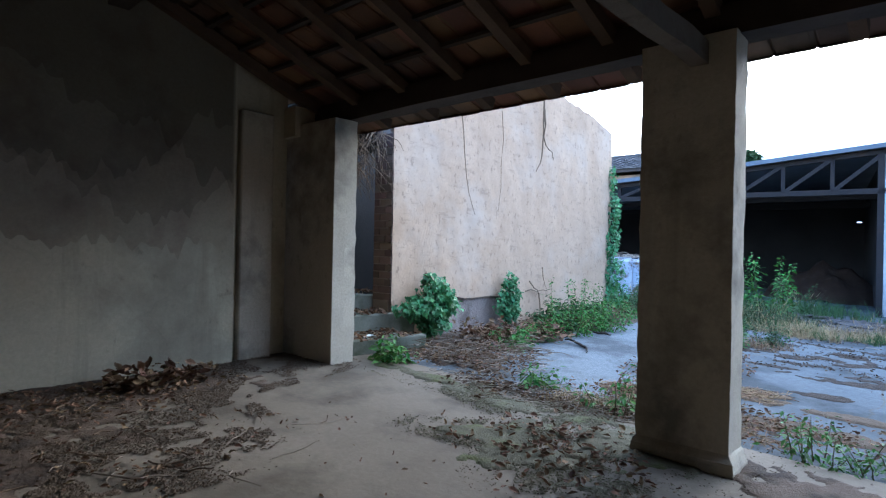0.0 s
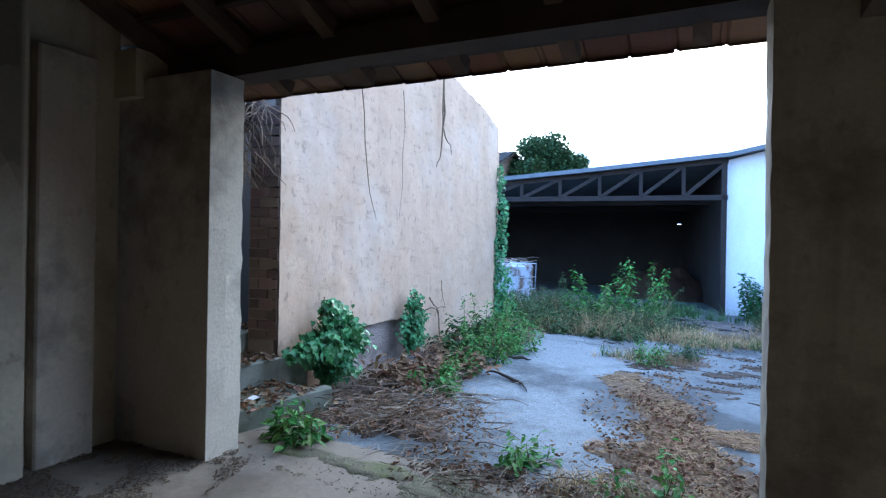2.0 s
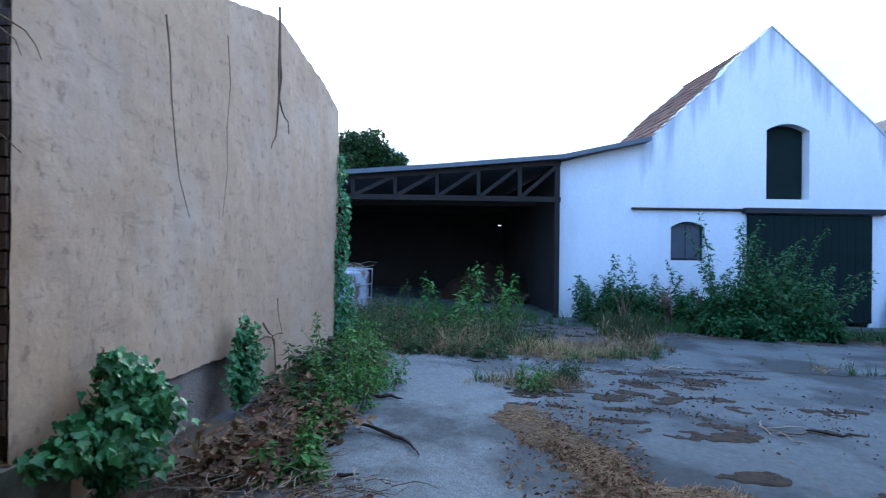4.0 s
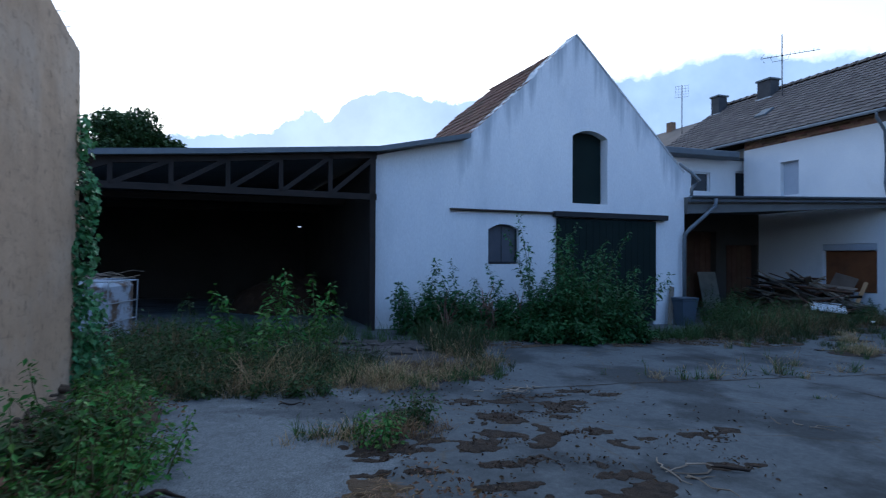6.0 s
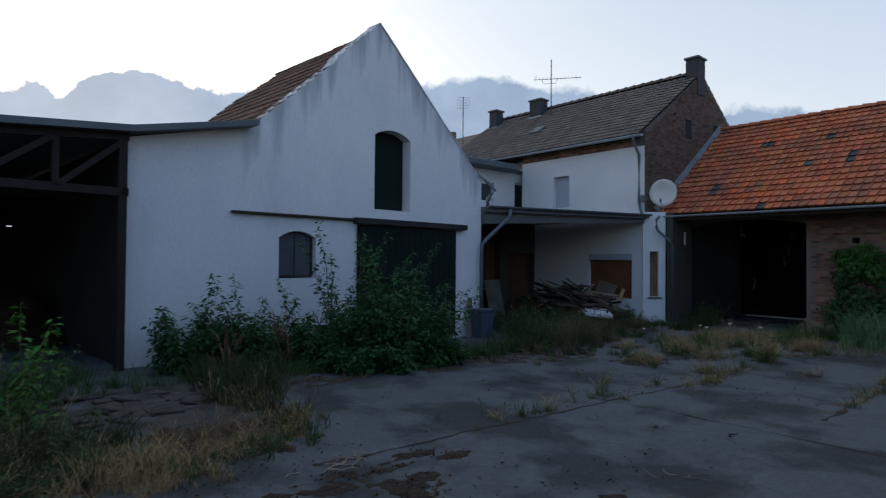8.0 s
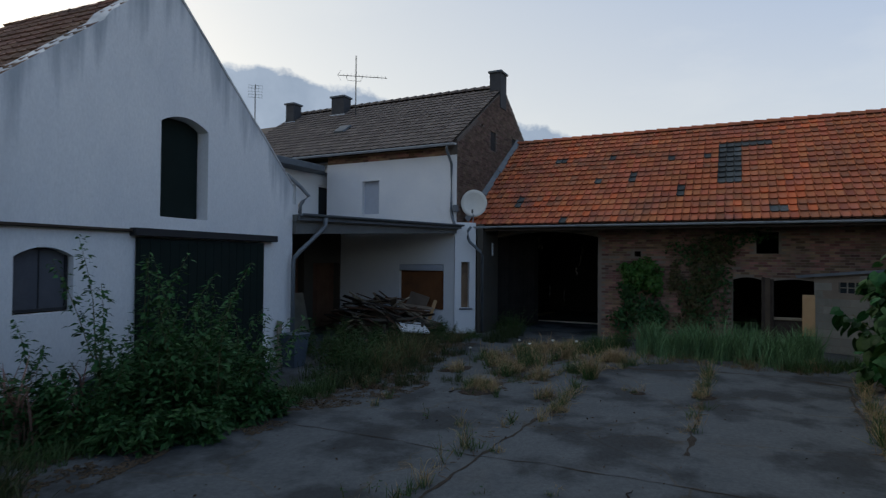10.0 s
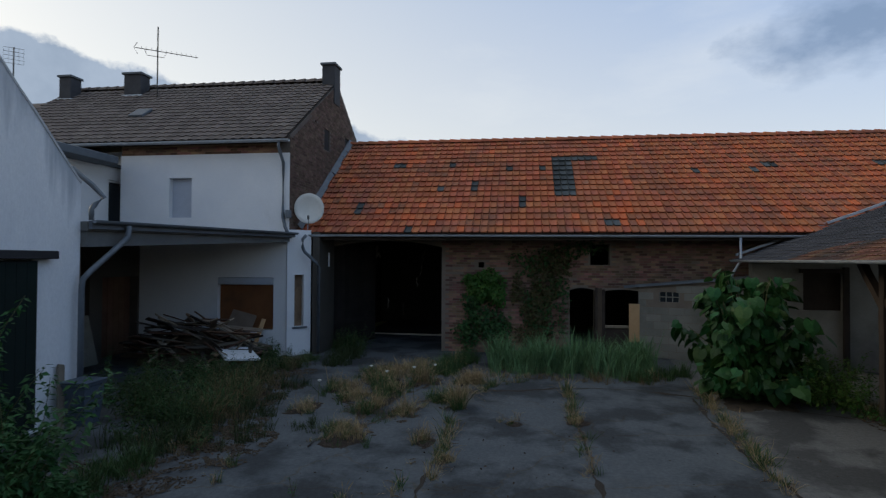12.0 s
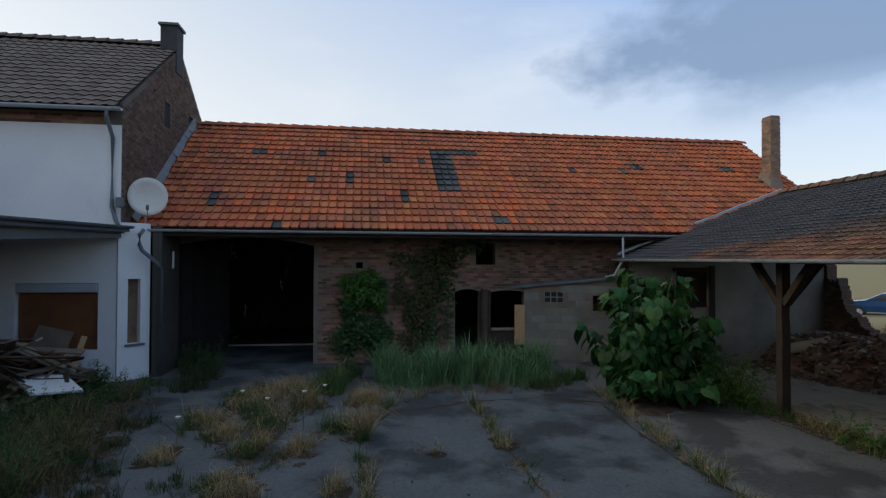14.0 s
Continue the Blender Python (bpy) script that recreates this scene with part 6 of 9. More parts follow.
def blades(inside, n, h, spread=0.45, wide=1.0):
    k = max(1, n // 16)
    tufts, own = spots(k, inside), rng.integers(0, k, n)
    p = on_soil(tufts[own] + rng.normal(0, 0.022 + 0.03 * h, (n, 2)), -0.02)
    hh = rng.uniform(0.45, 1.15, k)[own] * h * rng.uniform(0.25, 1.1, n) ** 0.9 * (0.55 + 0.6 * np.array([0.5 + noise.noise(Vector((x * 2.2, y * 2.2, 4))) for x, y, z in p]).clip(0, 1))
    m = poses(p, rng.uniform(0, 6.28, n), rng.normal(0, spread * 0.5, n), rng.normal(0, spread * 0.5, n), np.stack([np.full(n, wide) * (0.6 + hh * 0.8), hh, hh], 1))
    return m


def grass(name, inside, n, h, material, label, category="grass", spread=0.45, wide=1.0, ears=0, ear_material=None):
    """A stand of grass as one mass of blades."""
    ob = part(name, many(name, BENT if name.startswith("dry") or name.startswith("feather") else BLADE, BLADE_F, blades(inside, int(n * 2.4), h, spread, wide)), material, None, label, kind="stuff", category=category)
    if ears:
        part("seed_heads", many("seed_heads", EAR, EAR_F, blades(inside, ears, h * 1.35, spread * 0.8, 1.2)), ear_material or STRAW, ob)
    return ob


def litter(name, inside, n, size, material, label, lift=0.012, heap=0.0, floor=0.0):
    p = on_soil(spots(n, inside), lift + floor)
    p[:, 2] += np.abs(rng.normal(0, 1, n)) * heap
    m = poses(p, rng.uniform(0, 6.28, n), rng.normal(0, 0.35, n), rng.normal(0, 0.5, n), size * rng.uniform(0.5, 1.3, n))
    return part(name, many(name, CURL, CURL_F, m), material, None, label, kind="stuff", category="leaf litter")


STRIP = [(0, -0.03, 0), (0.5, -0.035, 0.04), (1, -0.02, 0.01), (1, 0.02, 0.01), (0.5, 0.035, 0.04), (0, 0.03, 0)]
STRIP_F = [(0, 1, 4, 5), (1, 2, 3, 4)]


def straws(name, inside, n, length, material, label):
    """Matted broken straw lying on the ground."""
    p = on_soil(spots(n, inside), 0.008)
    p[:, 2] += np.abs(rng.normal(0, 0.007, n))
    m = poses(p, rng.uniform(0, 6.28, n), rng.normal(0, 0.12, n), rng.normal(0, 0.6, n), length * rng.uniform(0.4, 1.3, n))
    return part(name, many(name, STRIP, STRIP_F, m), material, None, label, kind="stuff", category="straw")


def twigs(name, inside, n, length, material, label, heap=0.04, floor=0.0, thick=0.006, category="twigs"):
    b = Build()
    for x, y in spots(n, inside):
        a = random.uniform(0, 6.28)
        l_ = length * random.uniform(0.4, 1.2)
        z = soil(x, y) + floor + 0.01 + abs(random.gauss(0, 1)) * heap
        pts, c = [], Vector((x, y, z))
        for i in range(5):
            pts.append(c.copy())
            a += random.uniform(-0.6, 0.6)
            c = c + Vector((math.cos(a), math.sin(a), random.uniform(-0.25, 0.25))) * l_ / 4
            c.z = max(c.z, soil(c.x, c.y) + floor + 0.006)
        b.tube(pts, [thick * k for k in (1.0, 0.9, 0.75, 0.6, 0.35)], 4)
    return part(name, b, material, None, label, kind="stuff", category=category)


def weeds(name, x, y, rx, ry, h, stems, label, material=None, leaf=0.075, per=26, lean=0.35, category="weed", tall=None, z=None, bare=0.12, stem_mat=None, kind="", tipped=0.35):
    """A bushy weed or shrub: many leaning stems with leaves all the way up. tall: extra high shoots as (count, height)."""
    ob = thing(name, label, category, kind=kind, m=Matrix.Translation((x, y, soil(x, y) if z is None else z)))
    b = Build()
    pos, yaw, tilt, size = [], [], [], []
    shoots = [(h * random.uniform(0.5, 1.05), 1.0) for _ in range(stems)]
    if tall:
        shoots += [(tall[1] * random.uniform(0.8, 1.05), 0.35) for _ in range(tall[0])]
    for hh, out in shoots:
        a, r = random.uniform(0, 6.28), math.sqrt(random.random())
        c = Vector((math.cos(a) * rx * r, math.sin(a) * ry * r, -0.03))
        if z is None:
            c.z = soil(x + c.x, y + c.y) - soil(x, y) - 0.03
        d = Vector((math.cos(a) * lean * r * out + random.gauss(0, 0.12), math.sin(a) * lean * r * out + random.gauss(0, 0.12), 1)).normalized()
        pts = []
        n = 6
        for i in range(n + 1):
            pts.append(c.copy())
            d = (d + Vector((random.gauss(0, 0.09), random.gauss(0, 0.09), -0.03))).normalized()
            c = c + d * hh / n
        b.tube(pts, [0.009 * (1 - 0.85 * i / n) * (0.6 + hh * 0.4) for i in range(n + 1)], 4, False)
        k = int(per * 2.2 * (0.6 + 0.4 * hh / max(h, 0.1)))
        for i in range(k):
            t = bare + (1 - bare) * (i + random.random()) / k
            f = min(t * n, n - 0.001)
            p = pts[int(f)].lerp(pts[int(f) + 1], f - int(f))
            ly = random.uniform(0, 6.28)
            side = abs(random.gauss(0, 0.05 + 0.08 * hh * out)) * (1 - t * 0.75)
            pos.append((p.x + math.cos(ly) * side, p.y + math.sin(ly) * side, p.z + random.gauss(0, 0.03)))
            yaw.append(ly)
            tilt.append(random.gauss(0.25, 0.35))
            size.append(leaf * 1.25 * random.uniform(0.6, 1.2) * (1 - tipped * t))
    part("stem_mass", b, stem_mat or STEM, ob, kind="stuff")
    pos = np.array(pos)
    part("leaves", many("leaves", LEAF, LEAF_F, poses(pos, np.array(yaw), np.array(tilt), rng.normal(0, 0.4, len(pos)), np.array(size))), material or WEED, ob, kind="stuff")
    return ob


def wall_ivy(name, m, outline, n, size, label, material=None, depth=0.12, stems=10, category="ivy"):
    """Ivy on a wall whose face is local y = 0 (outward is -y). outline: blobs (u, z, ru, rz)."""
    ob = thing(name, label, category, m=m)
    tot = sum(r[2] * r[3] for r in outline)
    pos, yaw, tilt, roll = [], [], [], []
    b = Build()
    for u, z, ru, rz in outline:
        k = int(n * ru * rz / tot)
        for _ in range(k):
            a, r = random.uniform(0, 6.28), math.sqrt(random.random())
            r *= 1 + 0.25 * math.sin(3 * a + u * 7) + 0.15 * random.gauss(0, 1)
            out = depth * random.random() * max(0.2, 1.1 - r)
            pos.append((u + math.cos(a) * ru * r, -0.02 - out, max(z + math.sin(a) * rz * r, 0.02)))
            yaw.append(-math.pi / 2 + random.gauss(0, 0.7))
            tilt.append(random.gauss(0.95, 0.35))
            roll.append(random.gauss(0, 0.4))
        for _ in range(max(2, int(stems * ru * rz / tot))):
            c = Vector((u + random.uniform(-0.4, 0.4) * ru, -0.02, max(z - rz, 0.0)))
            pts = []
            for i in range(7):
                pts.append(c.copy())
                c = c + Vector((random.gauss(0, 0.12 * ru + 0.03), random.uniform(-0.01, 0.01), 2 * rz / 7))
            b.tube(pts, [0.012, 0.011, 0.01, 0.009, 0.007, 0.005, 0.003], 5, False)
    part("vines", b, TWIG, ob, kind="stuff")
    n_ = len(pos)
    part("leaves", many("leaves", IVY_LEAF, IVY_F, poses(np.array(pos), np.array(yaw), np.array(tilt), np.array(roll), size * rng.uniform(0.6, 1.25, n_))), material or IVY, ob, kind="stuff")
    return ob


def dirt(name, x, y, rx, ry, material, label, lift=0.02):
    """A thin spread of soil or debris with a ragged rim that sinks into the ground."""
    b = Build()
    nr, na = 7, 96
    b.v.append((x, y, soil(x, y) + lift))
    for j in range(1, nr + 1):
        for i in range(na):
            a = 2 * math.pi * i / na
            w = 1 + 0.28 * math.sin(a * 2 + x * 3) + 0.17 * math.sin(a * 5 + y * 2) + 0.3 * noise.noise(Vector((math.cos(a) * 2.5, math.sin(a) * 2.5, x + y))) + 0.2 * noise.noise(Vector((math.cos(a) * 9, math.sin(a) * 9, x - y)))
            px, py = x + math.cos(a) * rx * w * j / nr, y + math.sin(a) * ry * w * j / nr
            b.v.append((px, py, soil(px, py) + (lift * (1 - (j / nr) ** 4) + 0.010 * noise.noise(Vector((px * 6, py * 6, 0))) if j < nr else -0.03)))
    b.f += [(0, 1 + i, 1 + (i + 1) % na) for i in range(na)]
    for j in range(nr - 1):
        for i in range(na):
            p, q = 1 + j * na + i, 1 + j * na + (i + 1) % na
            b.f.append((p, p + na, q + na, q))
    return part(name, b, material, None, label, True, kind="stuff", category="debris")


FLAKE = [(0, 0, 0.012), (0.5, 0.05, 0), (0.33, 0.4, 0), (-0.08, 0.46, 0), (-0.45, 0.22, 0), (-0.4, -0.2, 0), (0.02, -0.5, 0), (0.38, -0.3, 0)]
FLAKE_F = [(0, i, i % 7 + 1) for i in range(1, 8)]


def dirt_film(name, x, y, rx, ry, material, label, lift=0.004, floor=0.0, fine=1.0):
    """Thin soil that has gathered in scattered flakes, close in the middle and broken at the rim."""
    n = int(2600 / fine ** 1.6 * math.pi * rx * ry) + 60
    p = spots(n, ("disc", x, y, rx * 1.25, ry * 1.25))
    keep = np.array([noise.noise(Vector((px * 3.1, py * 3.1, 2))) + 0.45 * noise.noise(Vector((px * 9, py * 9, 4))) for px, py in p]) > -0.08
    p = on_soil(p[keep], lift + floor)
    n = len(p)
    p[:, 2] += rng.uniform(0, 0.006, n)
    size = np.stack([fine * rng.uniform(0.012, 0.06, n), fine * rng.uniform(0.012, 0.05, n), fine * rng.uniform(0.3, 1.2, n)], 1)
    return part(name, many(name, FLAKE, FLAKE_F, poses(p, rng.uniform(0, 6.28, n), rng.normal(0, 0.1, n), rng.normal(0, 0.1, n), size)), material, None, label, kind="stuff", category="debris")


SOIL = paint("brown_leaf_mould", (0.075, 0.055, 0.036), (0.115, 0.085, 0.057), 0.95, 5, 45, 0.9, third=(0.04, 0.032, 0.023), third_scale=4, third_at=(0.5, 0.65), depth=0.02)
MULCH = paint("grey_brown_mulch", (0.085, 0.062, 0.045), (0.135, 0.10, 0.075), 0.95, 6, 45, 0.9, third=(0.085, 0.065, 0.048), third_scale=5, third_at=(0.48, 0.62), depth=0.02)
IVY_DARK = leafy("dark_ivy", (0.03, 0.085, 0.026), (0.06, 0.125, 0.036), 0.03, 0.5, 0.55, 0.2)
IVY_BROWN = leafy("browning_ivy", (0.10, 0.075, 0.03), (0.075, 0.09, 0.035), 0.03, 0.4, 0.6, 0.15)
SHRUB = leafy("shrub_leaves", (0.028, 0.094, 0.027), (0.055, 0.14, 0.042), 0.02, 0.4, 0.55, 0.25)
IVY_BRIGHT = leafy("bright_creeper", (0.06, 0.15, 0.03), (0.09, 0.2, 0.04), 0.02, 0.35, 0.5, 0.25)
TWIG_LIGHT = paint("bleached_twigs", (0.26, 0.21, 0.16), (0.36, 0.30, 0.23), 0.9, 8, 60, 0.2, island=0.4)
YELLOW_LEAF = leafy("yellow_green_leaves", (0.085, 0.17, 0.03), (0.13, 0.225, 0.042), 0.02, 0.35, 0.5, 0.25)
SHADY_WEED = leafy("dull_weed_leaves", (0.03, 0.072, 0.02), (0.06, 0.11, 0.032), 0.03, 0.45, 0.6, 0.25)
PINKISH = leafy("reddish_seed_spikes", (0.28, 0.14, 0.12), (0.34, 0.2, 0.15), 0.02, 0.3, 0.8, 0.2)

JOINT_SOIL = paint("dark_joint_soil", (0.035, 0.028, 0.022), (0.06, 0.048, 0.036), 0.95, 8, 60, 0.8)
BARE_SOIL = paint("grey_bare_soil", (0.07, 0.064, 0.06), (0.11, 0.10, 0.093), 0.95, 3, 45, 0.9, third=(0.04, 0.036, 0.034), third_scale=2.5, third_at=(0.46, 0.62), depth=0.02)
DRY_SOIL = paint("dry_dusty_soil", (0.10, 0.072, 0.047), (0.15, 0.112, 0.076), 0.95, 5, 45, 0.8, depth=0.01)
DRY_MOSS = paint("dusty_moss", (0.14, 0.125, 0.07), (0.205, 0.175, 0.115), 0.95, 6, 50, 0.8, depth=0.01)
RUSTY = paint("rusty_litter_mould", (0.085, 0.06, 0.038), (0.14, 0.10, 0.064), 0.95, 9, 70, 0.9, third=(0.085, 0.058, 0.036), third_scale=6, third_at=(0.46, 0.62), depth=0.014)
LITTER_MAT = paint("dark_litter_mould", (0.038, 0.027, 0.019), (0.068, 0.048, 0.033), 0.95, 12, 80, 1.0, third=(0.022, 0.017, 0.013), third_scale=14, third_at=(0.46, 0.62), depth=0.014)
BROWN_STRAW = leafy("brown_straw", (0.205, 0.132, 0.07), (0.34, 0.225, 0.125), 0.02, 0.4, 0.9, 0.1)
def crust(name, blobs, material, label, cell=0.03, rough=0.8, thick=0.014, floor=0.0):
    """A thin ragged mat of rotten litter over the paving, with holes; blobs are (x, y, rx, ry)."""
    x0, x1 = min(q[0] - q[2] for q in blobs) - 0.4, max(q[0] + q[2] for q in blobs) + 0.4
    y0, y1 = min(q[1] - q[3] for q in blobs) - 0.4, max(q[1] + q[3] for q in blobs) + 0.4
    nx, ny = int((x1 - x0) / cell) + 1, int((y1 - y0) / cell) + 1
    cover, pts = [], []
    for j in range(ny):
        for i in range(nx):
            x, y = x0 + i * cell, y0 + j * cell
            f = max(1 - ((x - q[0]) / q[2]) ** 2 - ((y - q[1]) / q[3]) ** 2 for q in blobs)
            f = min(f, 0.5) if f > -1.2 else -9
            if f > -2:
                f += rough * 1.6 * noise.noise(Vector((x * 3.2, y * 3.2, 1))) + rough * 1.0 * noise.noise(Vector((x * 10.5, y * 10.5, 2)))
            cover.append(f)
            pts.append((x, y, soil(x, y) + floor + (thick * min(1.0, f * 2) + 0.005 * noise.noise(Vector((x * 26, y * 26, 3))) if f > 0 else -0.012)))
    used, b = {}, Build()
    for j in range(ny - 1):
        for i in range(nx - 1):
            k = j * nx + i
            quad = (k, k + 1, k + nx + 1, k + nx)
            if sum(cover[q] > 0 for q in quad) >= 2:
                for q in quad:
                    if q not in used:
                        used[q] = len(b.v)
                        b.v.append(pts[q])
                b.f.append(tuple(used[q] for q in quad))
    return part(name, b, material, None, label, True, kind="stuff", category="litter")


FLOOR_DIRT = paint("dark_floor_dirt", (0.095, 0.067, 0.046), (0.155, 0.11, 0.078), 0.95, 7, 60, 0.9, third=(0.05, 0.036, 0.026), third_scale=4, third_at=(0.46, 0.62), depth=0.012)
FLOOR_MOSS = paint("mossy_floor_dirt", (0.10, 0.092, 0.055), (0.165, 0.145, 0.095), 0.95, 6, 55, 0.9, third=(0.12, 0.125, 0.05), third_scale=3, third_at=(0.52, 0.64), depth=0.012)
# shed floor: leaves, dirt, twigs
crust("floor_dirt", ((-4.45, 1.3, 0.5, 1.3), (-3.9, 0.7, 0.7, 0.7), (-3.1, 0.5, 0.8, 0.45), (-2.4, 0.9, 0.5, 0.25)), FLOOR_DIRT, "dark dirt and leaf crumbs on the concrete floor", 0.03, 1.0, 0.012, 0.035)
crust("floor_dirt", ((-1.75, 3.0, 0.5, 0.4), (-1.3, 3.45, 0.7, 0.25), (-2.3, 3.75, 0.8, 0.16), (-3.4, 3.85, 0.6, 0.1)), FLOOR_MOSS, "mossy dirt over the floor's edge", 0.03, 0.9, 0.012, 0.035)
crust("floor_dirt", ((-0.3, 3.5, 0.7, 0.3), (0.5, 3.3, 0.6, 0.5), (-0.2, 2.7, 0.4, 0.3)), FLOOR_DIRT, "dark dirt over the floor's edge", 0.03, 0.9, 0.012, 0.035)
F = 0.035
dirt_film("dirt_film", -4.3, 1.6, 0.85, 1.6, DRY_SOIL, "leaf mould along the shed wall", 0.004, F, 0.45)
dirt_film("dirt_film", -3.2, 0.7, 1.1, 0.8, DRY_SOIL, "thin dirt on the shed floor", 0.004, F, 0.4)
dirt_film("moss_film", -1.75, 3.0, 0.55, 0.42, DRY_MOSS, "mossy dirt patch on the shed floor", 0.004, F, 0.4)
dirt_film("moss_film", -2.3, 3.75, 0.9, 0.28, DRY_MOSS, "mossy strip of dirt along the floor edge", 0.004, F, 0.4)
dirt_film("moss_film", -0.4, 2.5, 0.6, 0.4, DRY_MOSS, "mossy dirt beside the concrete pillar", 0.004, F, 0.4)
for x, y, rx, ry in ((-1.75, 3.0, 0.75, 0.6), (-2.3, 3.75, 1.15, 0.42), (-0.4, 2.5, 0.8, 0.6), (-3.2, 0.8, 1.5, 1.1), (-1.2, 3.5, 0.9, 0.5)):
    litter("soil_crumbs", ("disc", x, y, rx, ry), 900, 0.011, DRY_SOIL, "loose soil crumbs on the concrete floor", 0.004, 0.003, F)
    litter("moss_crumbs", ("disc", x, y, rx, ry), 600, 0.012, DRY_MOSS, "mossy crumbs on the concrete floor", 0.004, 0.004, F)
litter("leaf_litter", ("disc", -4.45, 1.6, 0.45, 1.0), 520, 0.04, LITTER, "dead brown leaves heaped along the shed wall", 0.012, 0.012, F)
litter("leaf_litter", ("disc", -3.4, 0.9, 1.3, 1.0), 420, 0.036, LITTER, "scattered dead leaves on the shed floor", 0.012, 0.012, F)
litter("leaf_litter", ("disc", -2.0, 2.4, 1.6, 1.0), 70, 0.03, LITTER, "few small dead leaves on bare concrete", 0.006, 0.004, F)
litter("pale_leaf_litter", ("disc", -4.3, 1.9, 0.4, 0.8), 60, 0.05, BROWN_STRAW, "curled tan dry leaves by the wall foot", 0.015, 0.02, F)
litter("leaf_litter", ("disc", -1.6, 3.1, 0.7, 0.6), 360, 0.045, LITTER, "crumbled leaves over the mossy dirt", 0.02, 0.006, F)
litter("leaf_litter", ("disc", -4.5, 2.05, 0.22, 0.45), 130, 0.085, LITTER, "curled dead leaves heaped at the wall foot", 0.02, 0.05, F)
litter("pale_leaf_litter", ("disc", -4.45, 2.0, 0.22, 0.45), 50, 0.08, BROWN_STRAW, "curled tan leaves heaped at the wall foot", 0.03, 0.06, F)
twigs("twigs", ("disc", -3.2, 1.2, 1.4, 1.0), 34, 0.2, TWIG, "thin twigs lying on the shed floor", 0.015, F, 0.005)
twigs("pale_twigs", ("disc", -2.9, 1.5, 0.8, 0.7), 14, 0.34, TWIG_LIGHT, "bleached sticks on the concrete floor", 0.006, F, 0.004)
grass("moss_tuft", ("disc", -4.75, 0.75, 0.2, 0.4), 500, 0.09, GRASS, "low green moss at the wall foot", "moss", 0.6)

# around the steps and the ruined wall
dirt("dirt_bed", -3.65, 4.85, 0.45, 0.55, MULCH, "leaf mould and stems below the steps", 0.05)
dirt("dirt_bed", -4.15, 6.2, 0.5, 1.2, MULCH, "soil bank along the ruined wall", 0.1)
dirt("dirt_bed", -4.05, 8.5, 0.5, 1.5, MULCH, "soil bank along the ruined wall", 0.09)
litter("leaf_litter", ("disc", -3.6, 4.85, 0.75, 0.75), 1500, 0.036, LITTER, "thick dead leaves below the steps", 0.04, 0.03)
litter("leaf_litter", ("disc", -3.95, 5.75, 0.3, 0.4), 240, 0.085, LITTER, "large curled dead leaves at the wall foot", 0.08, 0.09)
litter("leaf_litter", ("disc", -3.7, 6.5, 0.35, 0.5), 260, 0.075, LITTER, "large curled dead leaves at the wall foot", 0.06, 0.07)
litter("leaf_litter", ("band", -3.95, 5.3, -3.8, 9.6, 0.5), 2200, 0.036, LITTER, "dead leaves along the ruined wall", 0.08, 0.05)
twigs("dry_stems", ("disc", -3.6, 5.1, 0.75, 0.9), 330, 0.26, TWIG, "tangle of dry plant stems", 0.05, 0.03, 0.0038)
twigs("pale_stems", ("disc", -3.6, 5.1, 0.85, 1.0), 260, 0.26, TWIG_LIGHT, "bleached dry stems among the leaves", 0.06, 0.04, 0.003)
twigs("dry_stems", ("band", -2.9, 4.05, -1.4, 4.15, 0.35), 170, 0.25, TWIG, "dry stems along the floor edge", 0.03, 0.02, 0.0035)
twigs("pale_stems", ("band", -3.4, 4.1, -1.4, 4.2, 0.35), 170, 0.25, TWIG_LIGHT, "bleached stems along the floor edge", 0.035, 0.02, 0.003)
litter("leaf_litter", ("band", -3.2, 4.05, -1.3, 4.1, 0.4), 700, 0.045, LITTER, "crumbled leaves along the floor edge", 0.02, 0.015)
for x0, y0, x1, y1, z in ((-4.9, 3.9, -4.2, 4.7, 0.565), (-5.2, 3.9, -4.62, 4.9, 0.765), (-5.9, 3.9, -5.05, 5.1, 0.955)):
    p = np.stack([rng.uniform(x0, x1, 260), rng.uniform(y0, y1, 260), z + np.abs(rng.normal(0, 0.015, 260))], 1)
    part("leaf_litter", many("leaf_litter", CURL, CURL_F, poses(p, rng.uniform(0, 6.28, 260), rng.normal(0, 0.3, 260), rng.normal(0, 0.5, 260), 0.06 * rng.uniform(0.5, 1.3, 260))), LITTER, None, "dead leaves lying on the concrete step", kind="stuff", category="leaf litter")
wall_ivy("ivy_bush", Matrix.Translation((-4.5, 5.15, soil(-4.5, 5.2) + 0.12)) @ pose(0, 0, 0, 0, 0, 90), [(-0.34, 0.34, 0.2, 0.11), (-0.12, 0.34, 0.22, 0.2), (0.1, 0.5, 0.2, 0.2), (0.2, 0.36, 0.2, 0.28), (0.02, 0.14, 0.2, 0.16), (-0.04, 0.68, 0.03, 0.1)], 1700, 0.064, "glossy green ivy bush at the wall foot", IVY, 0.42)
wall_ivy("ivy_bush", Matrix.Translation((-4.47, 6.9, soil(-4.5, 6.9) + 0.1)) @ pose(0, 0, 0, 0, 0, 90), [(0, 0.22, 0.26, 0.24), (0.02, 0.42, 0.18, 0.22), (0.03, 0.62, 0.08, 0.14)], 1000, 0.048, "small ivy cone against the plaster", IVY, 0.25)
